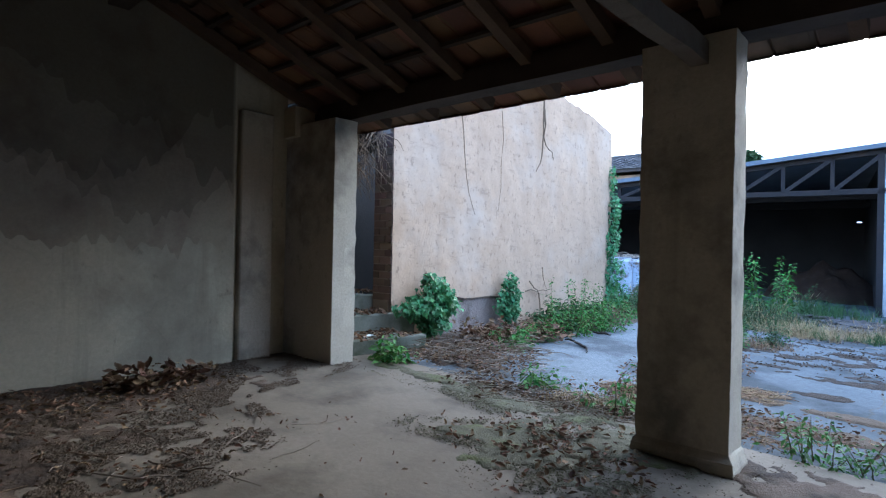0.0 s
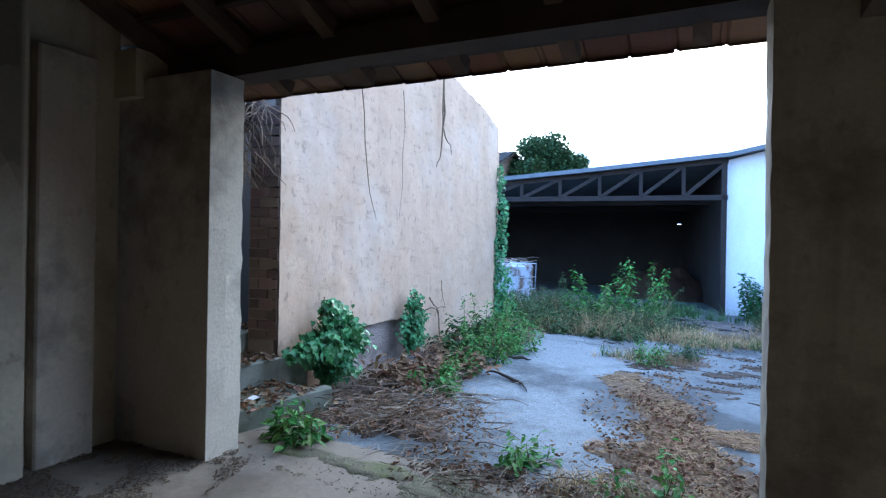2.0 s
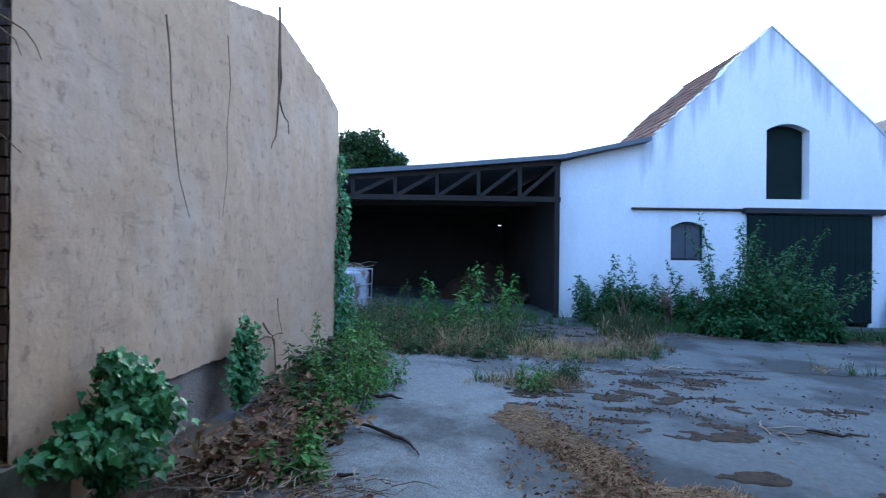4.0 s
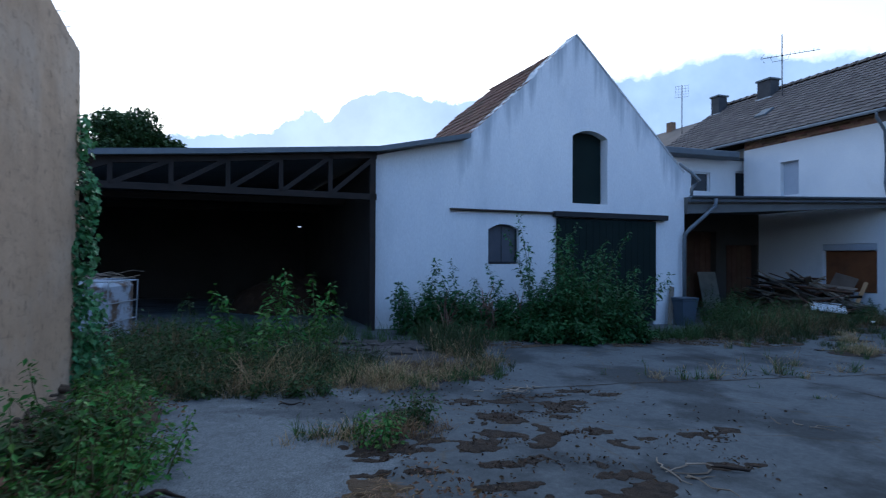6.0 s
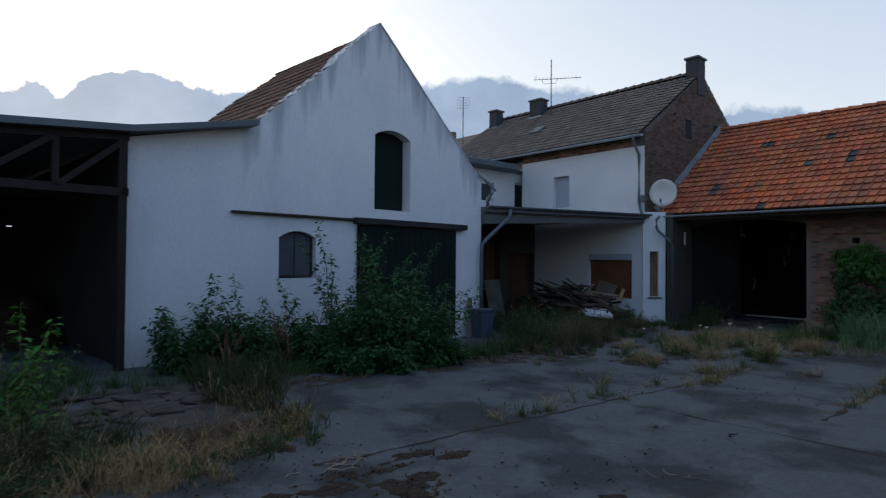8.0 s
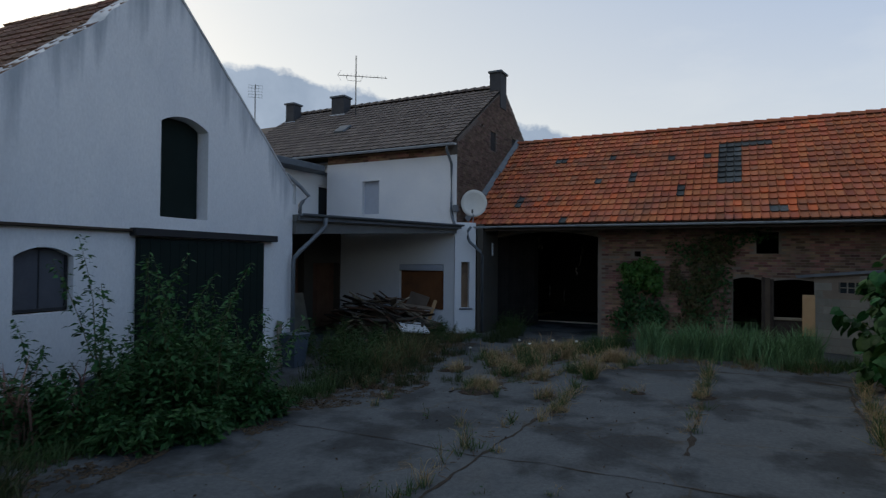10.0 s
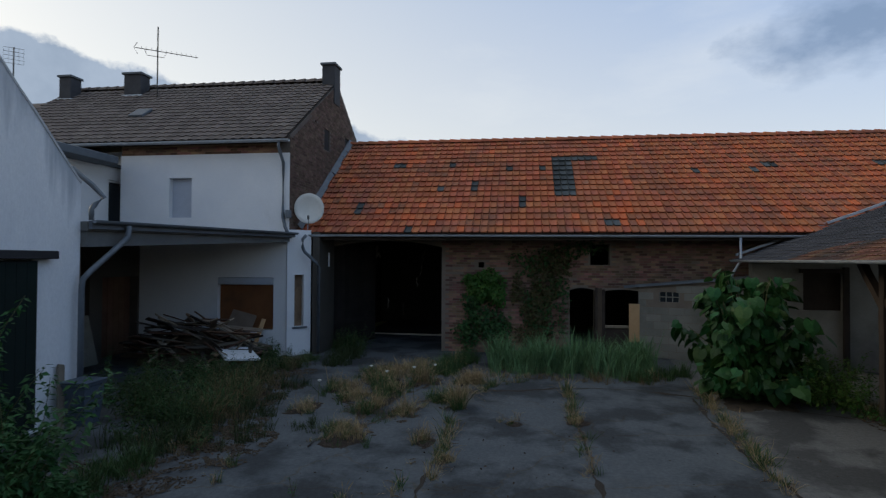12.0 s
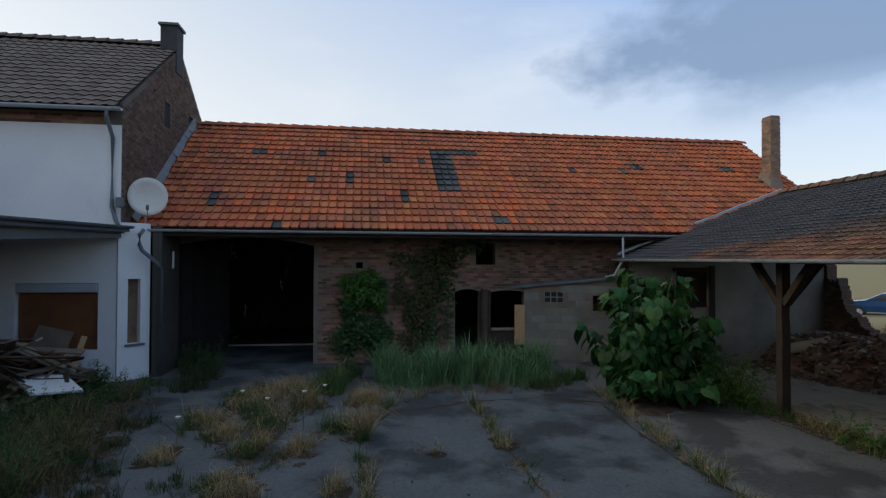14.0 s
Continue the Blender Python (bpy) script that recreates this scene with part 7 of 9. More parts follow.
wall_ivy("ivy_column", Matrix.Translation((-4.5, 10.42, 0.3)) @ pose(0, 0, 0, 0, 0, 60), [(0.06, 0.35, 0.36, 0.4), (0.08, 0.8, 0.27, 0.4), (0.06, 1.4, 0.19, 0.4), (0.1, 2.0, 0.16, 0.45), (0.05, 2.6, 0.1, 0.35)], 1500, 0.065, "ivy climbing the corner of the ruin", IVY, 0.24)
twigs("dry_stems", ("band", -4.15, 6.9, -4.0, 9.7, 0.4), 320, 0.28, TWIG, "tangle of dry stems along the ruined wall", 0.06, 0.06, 0.0045)
twigs("pale_stems", ("band", -4.1, 6.9, -4.0, 9.7, 0.4), 120, 0.28, TWIG_LIGHT, "bleached stems along the ruined wall", 0.06, 0.06, 0.0035)
litter("leaf_litter", ("band", -4.15, 7.0, -4.0, 9.7, 0.35), 420, 0.075, LITTER, "curled dead leaves along the ruined wall", 0.08, 0.05)
for x, y, h in ((-4.1, 7.75, 0.5), (-4.05, 8.35, 0.45), (-3.75, 7.0, 0.4), (-3.8, 8.1, 0.6)):
    weeds("weed_clump", x, y, 0.2, 0.25, h, 11, "dark broad-leaved weeds at the wall foot", SHADY_WEED, leaf=0.1, per=22)
weeds("weed_clump", -3.65, 7.35, 0.22, 0.4, 0.55, 18, "tall green weeds beside the plaster wall", leaf=0.06, tall=(4, 0.85))
weeds("weed_clump", -3.5, 8.0, 0.24, 0.4, 0.45, 18, "green weeds beside the plaster wall", leaf=0.055, tall=(3, 0.8))
weeds("weed_clump", -3.6, 6.5, 0.15, 0.3, 0.34, 10, "low green weeds beside the plaster wall", leaf=0.055)
weeds("weed_clump", -3.6, 5.85, 0.2, 0.25, 0.28, 9, "low green weeds among dead leaves", leaf=0.09)
weeds("weed_clump", -3.85, 8.9, 0.35, 0.5, 0.55, 16, "green weeds beside the plaster wall", leaf=0.065, tall=(3, 0.8))
weeds("weed_clump", -4.0, 9.7, 0.35, 0.5, 0.38, 14, "green weeds at the wall's corner", leaf=0.065)
weeds("weed_clump", -3.95, 4.0, 0.16, 0.14, 0.32, 9, "fresh weeds at the pillar's foot", leaf=0.1, per=14)
weeds("weed_clump", -2.45, 4.4, 0.2, 0.12, 0.3, 7, "thin weeds at the floor edge", leaf=0.085, per=12)
weeds("weed_clump", -1.68, 4.12, 0.18, 0.12, 0.38, 8, "spindly weeds at the floor edge", leaf=0.07, per=9, lean=0.6)
weeds("weed_clump", -0.4, 4.1, 0.22, 0.16, 0.32, 9, "yellowing weeds beside the pillar", IVY_BRIGHT, leaf=0.055, per=14)
weeds("weed_clump", 0.0, 4.2, 0.25, 0.2, 0.26, 10, "low weeds at the floor edge", IVY_BRIGHT, leaf=0.045, per=14)
grass("dry_grass_tuft", ("band", -2.3, 4.2, -1.3, 4.25, 0.2), 500, 0.22, STRAW, "thin dry grass along the floor edge", spread=0.7)

part("paper_scrap", Build().add([(0, 0, 0), (0.09, 0.02, 0.015), (0.2, 0.0, 0.004), (0.22, 0.06, 0.012), (0.1, 0.085, 0.022), (0.01, 0.06, 0.006), (0, 0, -0.004), (0.09, 0.02, 0.01), (0.2, 0, -0.002), (0.22, 0.06, 0.006), (0.1, 0.085, 0.014), (0.01, 0.06, 0)],
     ((0, 1, 4, 5), (1, 2, 3, 4), (6, 11, 10, 7), (7, 10, 9, 8), (0, 6, 7, 1), (1, 7, 8, 2), (2, 8, 9, 3), (3, 9, 10, 4), (4, 10, 11, 5), (5, 11, 6, 0))), HOUSE_WHITE, None, "crumpled white scrap on the concrete step", m=Matrix.Translation((-4.42, 4.12, 0.562)) @ pose(0, 0, 0, 0, 0, 70), category="scrap")

# yard
def crack(pts, wide, label="dark soil-filled crack between the slabs"):
    """A narrow, uneven soil-filled joint along the paving."""
    b, steps = Build(), []
    for (xa, ya), (xb, yb) in zip(pts, pts[1:]):
        n = max(2, int(math.hypot(xb - xa, yb - ya) / 0.06))
        steps += [(xa + (xb - xa) * i / n, ya + (yb - ya) * i / n) for i in range(n)]
    for k, (x, y) in enumerate(steps):
        p, q = steps[max(k - 1, 0)], steps[min(k + 1, len(steps) - 1)]
        d = Vector((q[0] - p[0], q[1] - p[1], 0)).normalized()
        s_ = Vector((-d.y, d.x, 0))
        c = Vector((x, y, 0)) + s_ * 0.05 * noise.noise(Vector((x * 4, y * 4, 6)))
        w = wide * max(0.22, 0.45 + 1.1 * noise.noise(Vector((x * 2.3, y * 2.3, 8))) + 0.5 * noise.noise(Vector((x * 9, y * 9, 8))))
        for e in (-1, 1):
            v = c + s_ * w * e
            b.v.append((v.x, v.y, soil(v.x, v.y) + 0.004))
    b.f = [(2 * i, 2 * i + 1, 2 * i + 3, 2 * i + 2) for i in range(len(steps) - 1)]
    return part("soil_joint", b, JOINT_SOIL, None, label, True, kind="stuff", category="joint")


STRAW_BLOBS = ((-2.05, 7.25, 0.28, 0.4), (-1.85, 6.75, 0.3, 0.45), (-1.62, 6.25, 0.26, 0.5), (-1.55, 5.6, 0.32, 0.5), (-1.6, 5.0, 0.5, 0.45), (-1.1, 5.7, 0.35, 0.28))
crust("straw_mat", STRAW_BLOBS, RUSTY, "brown mat of rotten straw on the asphalt")
crust("straw_mat", ((-1.3, 4.5, 0.75, 0.35), (-0.5, 4.9, 0.5, 0.2), (-0.35, 5.5, 0.3, 0.12)), RUSTY, "brown mat of rotten straw on the asphalt")
for x, y, rx, ry in STRAW_BLOBS:
    straws("straw_litter", ("disc", x, y, rx * 0.85, ry * 0.85), int((4500 if y > 6.5 else 12000) * rx * ry), 0.08, BROWN_STRAW, "brown straw litter on the asphalt")
litter("leaf_litter", ("disc", -1.7, 5.9, 0.5, 1.7), 1500, 0.035, LITTER, "brown leaf crumbs on the straw mat", 0.02, 0.02)
litter("leaf_litter", ("disc", -1.0, 4.7, 1.1, 0.5), 900, 0.035, LITTER, "brown leaf crumbs on the straw mat", 0.02, 0.02)
straws("straw_litter", ("disc", -1.3, 4.5, 0.8, 0.35), 900, 0.07, BROWN_STRAW, "brown straw litter along the floor edge")
crust("litter_mat", ((-0.85, 8.25, 0.42, 0.2), (-1.3, 8.2, 0.45, 0.2), (-1.75, 8.3, 0.35, 0.22), (-0.35, 8.5, 0.18, 0.1)), LITTER_MAT, "dark brown rotten litter on broken paving", 0.02, 1.3, 0.008)
for x, y, rx, ry in ((0.25, 7.97, 0.24, 0.09), (-0.35, 7.36, 0.22, 0.07), (1.37, 8.12, 0.1, 0.06), (-0.7, 9.59, 0.3, 0.12), (-0.1, 9.0, 0.16, 0.07), (-0.3, 7.1, 0.2, 0.1), (-0.75, 7.05, 0.25, 0.1), (0.2, 8.0, 0.15, 0.06), (0.45, 9.85, 0.3, 0.08), (-0.2, 9.5, 0.25, 0.1), (-0.6, 6.2, 0.2, 0.09), (0.2, 5.9, 0.2, 0.08)):
    crust("litter_mat", ((x, y, rx, ry * 1.3),), LITTER_MAT, "small patch of dark rotten litter on the paving", 0.018, 1.4, 0.006)
random.seed(57)
for i in range(34):
    x, y = random.uniform(-1.9, 1.1), random.uniform(7.3, 9.95)
    crust("litter_mat", ((x, y, random.uniform(0.1, 0.3), random.uniform(0.05, 0.13)),), LITTER_MAT, "small patch of dark rotten litter on the paving", 0.018, 1.5, 0.006)
    litter("leaf_litter", ("disc", x, y, 0.25, 0.12), 26, 0.028, DARK_LITTER, "dark crumbs round a litter patch", 0.006, 0.004)
twigs("pale_twigs", ("disc", 0.25, 7.2, 0.25, 0.3), 7, 0.5, TWIG_LIGHT, "bleached stick and bark scraps on the paving", 0.004, 0.004, 0.008)
twigs("pale_twigs", ("disc", 2.1, 8.0, 0.2, 0.15), 4, 0.25, TWIG_LIGHT, "bleached twigs on the paving", 0.003, 0.003, 0.006)
twigs("pale_twigs", ("disc", 0.1, 9.95, 0.4, 0.15), 16, 0.3, TWIG_LIGHT, "bleached twigs along a slab joint", 0.004, 0.004, 0.006)
crack([(-0.1, 10.12), (0.6, 10.02), (1.7, 10.03), (3.0, 10.04), (4.4, 10.05), (6.7, 10.03), (9.4, 10.04), (11.8, 10.08)], 0.035)
crack([(4.2, 12.8), (4.3, 11.4), (4.3, 10.05), (4.4, 9.3), (4.5, 8.0), (4.5, 5.6)], 0.02)
crack([(5.6, 7.92), (8.2, 7.9), (9.8, 7.9), (11.8, 7.85)], 0.05)
crack([(5.9, 5.62), (7.9, 5.7), (9.4, 5.65), (11.3, 5.5)], 0.06)
crack([(7.8, 11.85), (8.9, 11.15), (10.0, 10.8), (10.5, 10.1)], 0.05)
crack([(11.2, 10.05), (11.3, 8.95), (11.75, 7.8), (11.95, 6.5), (11.4, 5.6), (10.7, 4.2), (10.15, 3.0)], 0.07)
litter("leaf_litter", ("disc", 0.0, 8.2, 1.9, 1.3), 260, 0.03, DARK_LITTER, "scattered dark crumbs on the asphalt", 0.008, 0.004)
litter("leaf_litter", ("disc", -1.0, 9.6, 1.6, 1.0), 300, 0.03, DARK_LITTER, "brown litter between grass tufts", 0.012, 0.008)
litter("leaf_litter", ("disc", 6.0, 9.5, 5.5, 4.0), 260, 0.03, DARK_LITTER, "few scattered dead leaves on the yard", 0.008, 0.003)
BARK = paint("dark_dead_bark", (0.028, 0.021, 0.018), (0.05, 0.038, 0.03), 0.95, 10, 90, 0.8, depth=0.006)


def branch(pts, thick, material, label, name="fallen_branch"):
    """A crooked stick lying along places on the ground."""
    line = []
    for (xa, ya), (xb, yb) in zip(pts, pts[1:]):
        for k in range(3):
            x, y = xa + (xb - xa) * k / 3 + random.gauss(0, 0.008), ya + (yb - ya) * k / 3 + random.gauss(0, 0.008)
            line.append((x, y, soil(x, y) + thick * 1.1 + abs(random.gauss(0, 0.012))))
    n = len(line)
    return part(name, Build().tube(line, [thick * (1 - 0.65 * abs(2 * k / (n - 1) - 0.8)) for k in range(n)], 6), material, None, label, True, category="branch")


for pts, thick in (([(-3.43, 7.56), (-3.26, 7.66), (-3.07, 7.42)], 0.022), ([(-3.43, 6.72), (-3.23, 6.62), (-3.02, 6.47), (-2.93, 6.3), (-2.85, 6.09)], 0.018), ([(-3.38, 5.68), (-3.3, 5.74), (-3.18, 5.72)], 0.016), ([(-3.39, 5.2), (-3.28, 5.15), (-3.16, 4.98), (-3.09, 4.92)], 0.012), ([(0.4, 7.3), (0.62, 7.2), (0.85, 7.22)], 0.014), ([(-2.55, 9.68), (-2.4, 9.7), (-2.25, 9.66)], 0.01), ([(3.85, 8.3), (4.0, 8.33), (4.15, 8.28)], 0.01), ([(7.1, 11.85), (7.3, 11.9), (7.55, 11.88)], 0.014)):
    branch(pts, thick, BARK, "dark crooked fallen branch on the asphalt")
for pts in ([(-4.3, 5.14), (-4.15, 5.28), (-3.98, 5.23), (-3.82, 5.34), (-3.72, 5.48)], [(-3.88, 4.74), (-3.9, 4.96), (-3.88, 5.23)], [(-3.52, 5.09), (-3.52, 5.36), (-3.4, 5.63)], [(-3.6, 4.6), (-3.3, 4.75), (-3.15, 5.05)], [(-3.9, 5.9), (-3.7, 5.8), (-3.5, 5.95)]):
    branch(pts, 0.013, TWIG_LIGHT, "pale dead vine across the leaf litter", "dead_vine")
weeds("weed_clump", -1.85, 8.35, 0.12, 0.12, 0.34, 9, "small green weed tuft in a crack", leaf=0.055, per=18)
grass("grass_tuft", ("disc", -2.25, 8.65, 0.3, 0.15), 110, 0.25, GRASS, "green grass tuft in a crack")
grass("dry_grass_tuft", ("disc", -2.0, 8.5, 0.5, 0.2), 130, 0.25, STRAW, "dry grass tuft in a crack")
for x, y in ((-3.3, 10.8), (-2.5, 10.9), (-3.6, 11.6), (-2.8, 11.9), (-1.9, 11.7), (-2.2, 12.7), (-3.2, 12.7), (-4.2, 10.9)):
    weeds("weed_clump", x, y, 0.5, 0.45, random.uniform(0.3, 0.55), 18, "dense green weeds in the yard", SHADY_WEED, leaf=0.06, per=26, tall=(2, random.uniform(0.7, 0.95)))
weeds("sapling", -2.1, 12.6, 0.25, 0.25, 1.2, 6, "young sapling with pale green leaves", leaf=0.11, per=34, tall=(3, 1.35), category="sapling")
weeds("sapling", -2.9, 11.4, 0.25, 0.25, 0.9, 5, "young sapling with pale green leaves", leaf=0.12, per=30, tall=(2, 1.2), category="sapling")
grass("dry_grass_stand", ("disc", -1.3, 10.5, 0.6, 0.4), 600, 0.28, STRAW, "dry yellow grass in the yard", ears=60)
grass("dry_grass_stand", ("disc", -2.7, 10.9, 1.3, 0.9), 1100, 0.5, STRAW, "feathery dry grass among weeds", ears=40, spread=0.9, wide=0.8)
grass("grass_stand", ("disc", -2.2, 11.3, 1.2, 0.8), 900, 0.36, GRASS, "green grass among weeds")
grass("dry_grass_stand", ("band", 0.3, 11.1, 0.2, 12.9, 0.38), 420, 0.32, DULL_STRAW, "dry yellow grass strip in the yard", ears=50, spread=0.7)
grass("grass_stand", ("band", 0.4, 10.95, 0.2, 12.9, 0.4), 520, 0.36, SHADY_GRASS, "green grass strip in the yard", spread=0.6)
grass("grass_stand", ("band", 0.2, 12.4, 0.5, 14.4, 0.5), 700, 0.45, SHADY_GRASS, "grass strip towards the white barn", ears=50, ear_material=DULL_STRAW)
grass("dry_grass_stand", ("band", -0.9, 11.1, -2.5, 11.3, 0.4), 500, 0.3, STRAW, "low sprawling dry grass in the yard", ears=120, spread=0.9)
crust("bare_soil", ((-1.0, 13.2, 1.7, 1.0), (-0.3, 12.2, 0.8, 0.7)), BARE_SOIL, "dark bare soil and broken slab before the truss shed", 0.06)
crust("bare_soil", ((-0.8, 11.2, 1.2, 0.7), (-2.4, 10.9, 1.0, 0.5)), LITTER_MAT, "dark soil among grass tufts", 0.05)
slabs = Build()
for k in range(46):
    x, y, sz = random.gauss(-0.9, 0.7), random.gauss(13.1, 0.45), random.uniform(0.06, 0.2)
    slabs.cbox(-sz, sz, -sz * random.uniform(0.3, 0.8), sz * 0.6, -0.015, 0.015, 0.006, Matrix.Translation((x, y, soil(x, y) + 0.025)) @ pose(0, 0, 0, random.gauss(0, 6), random.gauss(0, 6), random.uniform(0, 180)))
part("slab_shards", slabs, BARE_SOIL, None, "broken dark slab pieces on dark soil", kind="stuff", category="rubble")
grass("grass_stand", ("disc", -2.5, 14.3, 2.5, 0.8), 1700, 0.45, GRASS, "grass before the truss shed", ears=60)

for x, y, h in ((-4.3, 11.7, 0.42), (-4.6, 12.5, 0.5), (-3.9, 12.2, 0.45), (-3.7, 10.5, 0.3), (-3.0, 10.35, 0.3), (-2.3, 10.4, 0.26), (-4.2, 13.2, 0.55), (-3.5, 13.4, 0.5), (-4.7, 11.0, 0.4)):
    weeds("weed_clump", x, y, 0.5, 0.4, h, 18, "low green weeds among dry grass in the yard", random.choice((SHADY_WEED, SHRUB)), leaf=0.065, per=26, tall=(1, h * 1.5))
    grass("dry_grass_tuft", ("disc", x, y, 0.5, 0.4), 130, h * 1.2, DULL_STRAW, "dull dry grass among low weeds", ears=8, spread=0.8)
    grass("grass_tuft", ("disc", x, y - 0.2, 0.5, 0.3), 120, h * 0.8, SHADY_GRASS, "dull green grass among low weeds", spread=0.7)
grass("dry_grass_stand", ("band", -1.3, 10.8, 0.2, 10.9, 0.32), 520, 0.3, STRAW, "golden dry grass strip in the yard", ears=120, spread=1.0)
grass("grass_stand", ("band", -1.4, 10.6, 0.2, 10.8, 0.3), 420, 0.26, GRASS, "green grass along the dry strip", spread=0.8)
grass("dry_grass_stand", ("band", -1.0, 11.3, 0.4, 11.4, 0.3), 220, 0.34, DULL_STRAW, "brown dry grass strip in the yard", ears=60, spread=0.9)
weeds("weed_clump", -1.55, 8.75, 0.2, 0.16, 0.34, 14, "green weed tuft with dry base in a crack", SHADY_WEED, leaf=0.05, per=24)
grass("dry_grass_tuft", ("disc", -1.5, 8.65, 0.4, 0.22), 260, 0.22, BROWN_STRAW, "brown dry grass round a weed tuft", spread=0.9)

# shrubs before the white barn
for x, y, rx, h, n, tl in ((0.35, 15.0, 0.4, 1.05, 26, (3, 1.3)), (1.0, 14.9, 0.45, 1.0, 28, (3, 1.65)), (1.75, 14.8, 0.45, 0.85, 26, (3, 1.2)), (2.35, 14.5, 0.5, 0.95, 26, (3, 1.5)), (3.0, 14.9, 0.25, 1.2, 12, (6, 2.55)), (3.3, 14.0, 0.65, 1.25, 32, (5, 1.75)), (3.8, 13.95, 0.68, 1.6, 44, (6, 2.0)), (3.85, 14.65, 0.35, 1.5, 16, (4, 2.35)), (4.25, 14.6, 0.42, 1.3, 26, (4, 1.9)), (2.5, 13.7, 0.5, 0.6, 22, None), (3.4, 13.4, 0.5, 0.55, 24, None), (4.1, 13.55, 0.45, 0.6, 22, None)):
    weeds("wild_shrub", x, y, rx, rx * 0.8, h, n, "dense green shrub before the white barn", SHRUB, 0.115, 46, 0.4, "shrub", tl)
for x0 in (0.9, 1.9, 2.6):
    grass("seed_spikes", ("disc", x0, 14.8, 0.4, 0.3), 30, 1.2, PINKISH, "reddish seed spikes among the shrubs", "weed", 0.2, 2.0)
grass("grass_stand", ("band", 0.3, 14.2, 6.3, 13.8, 0.5), 2200, 0.42, GRASS, "grass at the foot of the shrubs")
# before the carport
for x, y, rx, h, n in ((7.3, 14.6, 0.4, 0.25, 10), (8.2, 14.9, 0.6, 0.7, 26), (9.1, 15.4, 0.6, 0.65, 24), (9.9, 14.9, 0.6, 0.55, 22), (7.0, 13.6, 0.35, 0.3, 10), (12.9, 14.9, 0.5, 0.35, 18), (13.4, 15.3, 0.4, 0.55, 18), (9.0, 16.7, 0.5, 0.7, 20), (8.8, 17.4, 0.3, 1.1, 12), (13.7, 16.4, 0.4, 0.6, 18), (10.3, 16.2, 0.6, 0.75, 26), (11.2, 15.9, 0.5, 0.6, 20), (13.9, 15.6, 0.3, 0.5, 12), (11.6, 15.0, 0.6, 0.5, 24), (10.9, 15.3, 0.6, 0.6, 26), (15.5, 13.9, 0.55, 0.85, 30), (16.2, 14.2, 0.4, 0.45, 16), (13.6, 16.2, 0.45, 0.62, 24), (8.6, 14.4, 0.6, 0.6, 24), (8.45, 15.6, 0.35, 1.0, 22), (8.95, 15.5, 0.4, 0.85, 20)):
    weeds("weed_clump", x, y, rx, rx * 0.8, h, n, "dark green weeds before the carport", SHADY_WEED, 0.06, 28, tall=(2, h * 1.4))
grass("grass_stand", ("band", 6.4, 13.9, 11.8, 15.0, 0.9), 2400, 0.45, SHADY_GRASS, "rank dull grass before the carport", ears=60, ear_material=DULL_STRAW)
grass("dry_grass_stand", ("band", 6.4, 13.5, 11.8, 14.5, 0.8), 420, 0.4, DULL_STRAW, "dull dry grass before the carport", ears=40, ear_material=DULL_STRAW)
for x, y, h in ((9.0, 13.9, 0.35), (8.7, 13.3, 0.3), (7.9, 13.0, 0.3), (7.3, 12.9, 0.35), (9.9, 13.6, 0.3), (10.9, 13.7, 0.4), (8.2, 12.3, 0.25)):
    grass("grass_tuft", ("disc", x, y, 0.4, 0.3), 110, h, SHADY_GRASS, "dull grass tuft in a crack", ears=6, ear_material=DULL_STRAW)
grass("grass_stand", ("band", 13.6, 14.4, 14.4, 14.6, 0.3), 300, 0.3, GRASS, "short grass at the house corner")
for x, y, rx in ((7.2, 13.2, 1.0), (8.6, 13.9, 1.1), (10.2, 14.2, 1.0), (12.2, 14.6, 0.9), (11.3, 11.5, 0.8), (13.0, 12.0, 0.9), (3.0, 13.9, 1.6), (5.2, 13.8, 1.2)):
    dirt_film("dirt_film", x, y, rx, rx * 0.55, SOIL, "dark soil under weeds in the yard")
    litter("leaf_litter", ("disc", x, y, rx, rx * 0.6), 260, 0.045, DARK_LITTER, "dead leaves under weeds in the yard", 0.03, 0.01)
for x, y, rx, n, h in ((9.3, 14.3, 0.7, 420, 0.8), (10.2, 14.9, 0.8, 420, 0.7), (8.3, 14.2, 0.6, 320, 0.75), (11.4, 14.9, 0.8, 320, 0.55), (12.9, 14.6, 0.6, 260, 0.5)):
    grass("feather_grass", ("disc", x, y, rx, rx * 0.6), n, h, GRASS, "tall feathery grass before the carport", spread=0.5)
    grass("dry_feather_grass", ("disc", x + 0.1, y - 0.1, rx, rx * 0.6), n // 2, h * 1.05, DULL_STRAW, "browned feathery grass before the carport", spread=0.6)
for x, y, rx, n, h in ((-2.6, 11.0, 0.9, 420, 0.6), (-1.7, 11.4, 0.7, 300, 0.5), (-3.4, 11.6, 0.8, 320, 0.65), (0.6, 13.3, 0.5, 260, 0.75)):
    grass("feather_grass", ("disc", x, y, rx, rx * 0.6), n, h, SHADY_GRASS, "feathery green grass in the yard", spread=0.7)
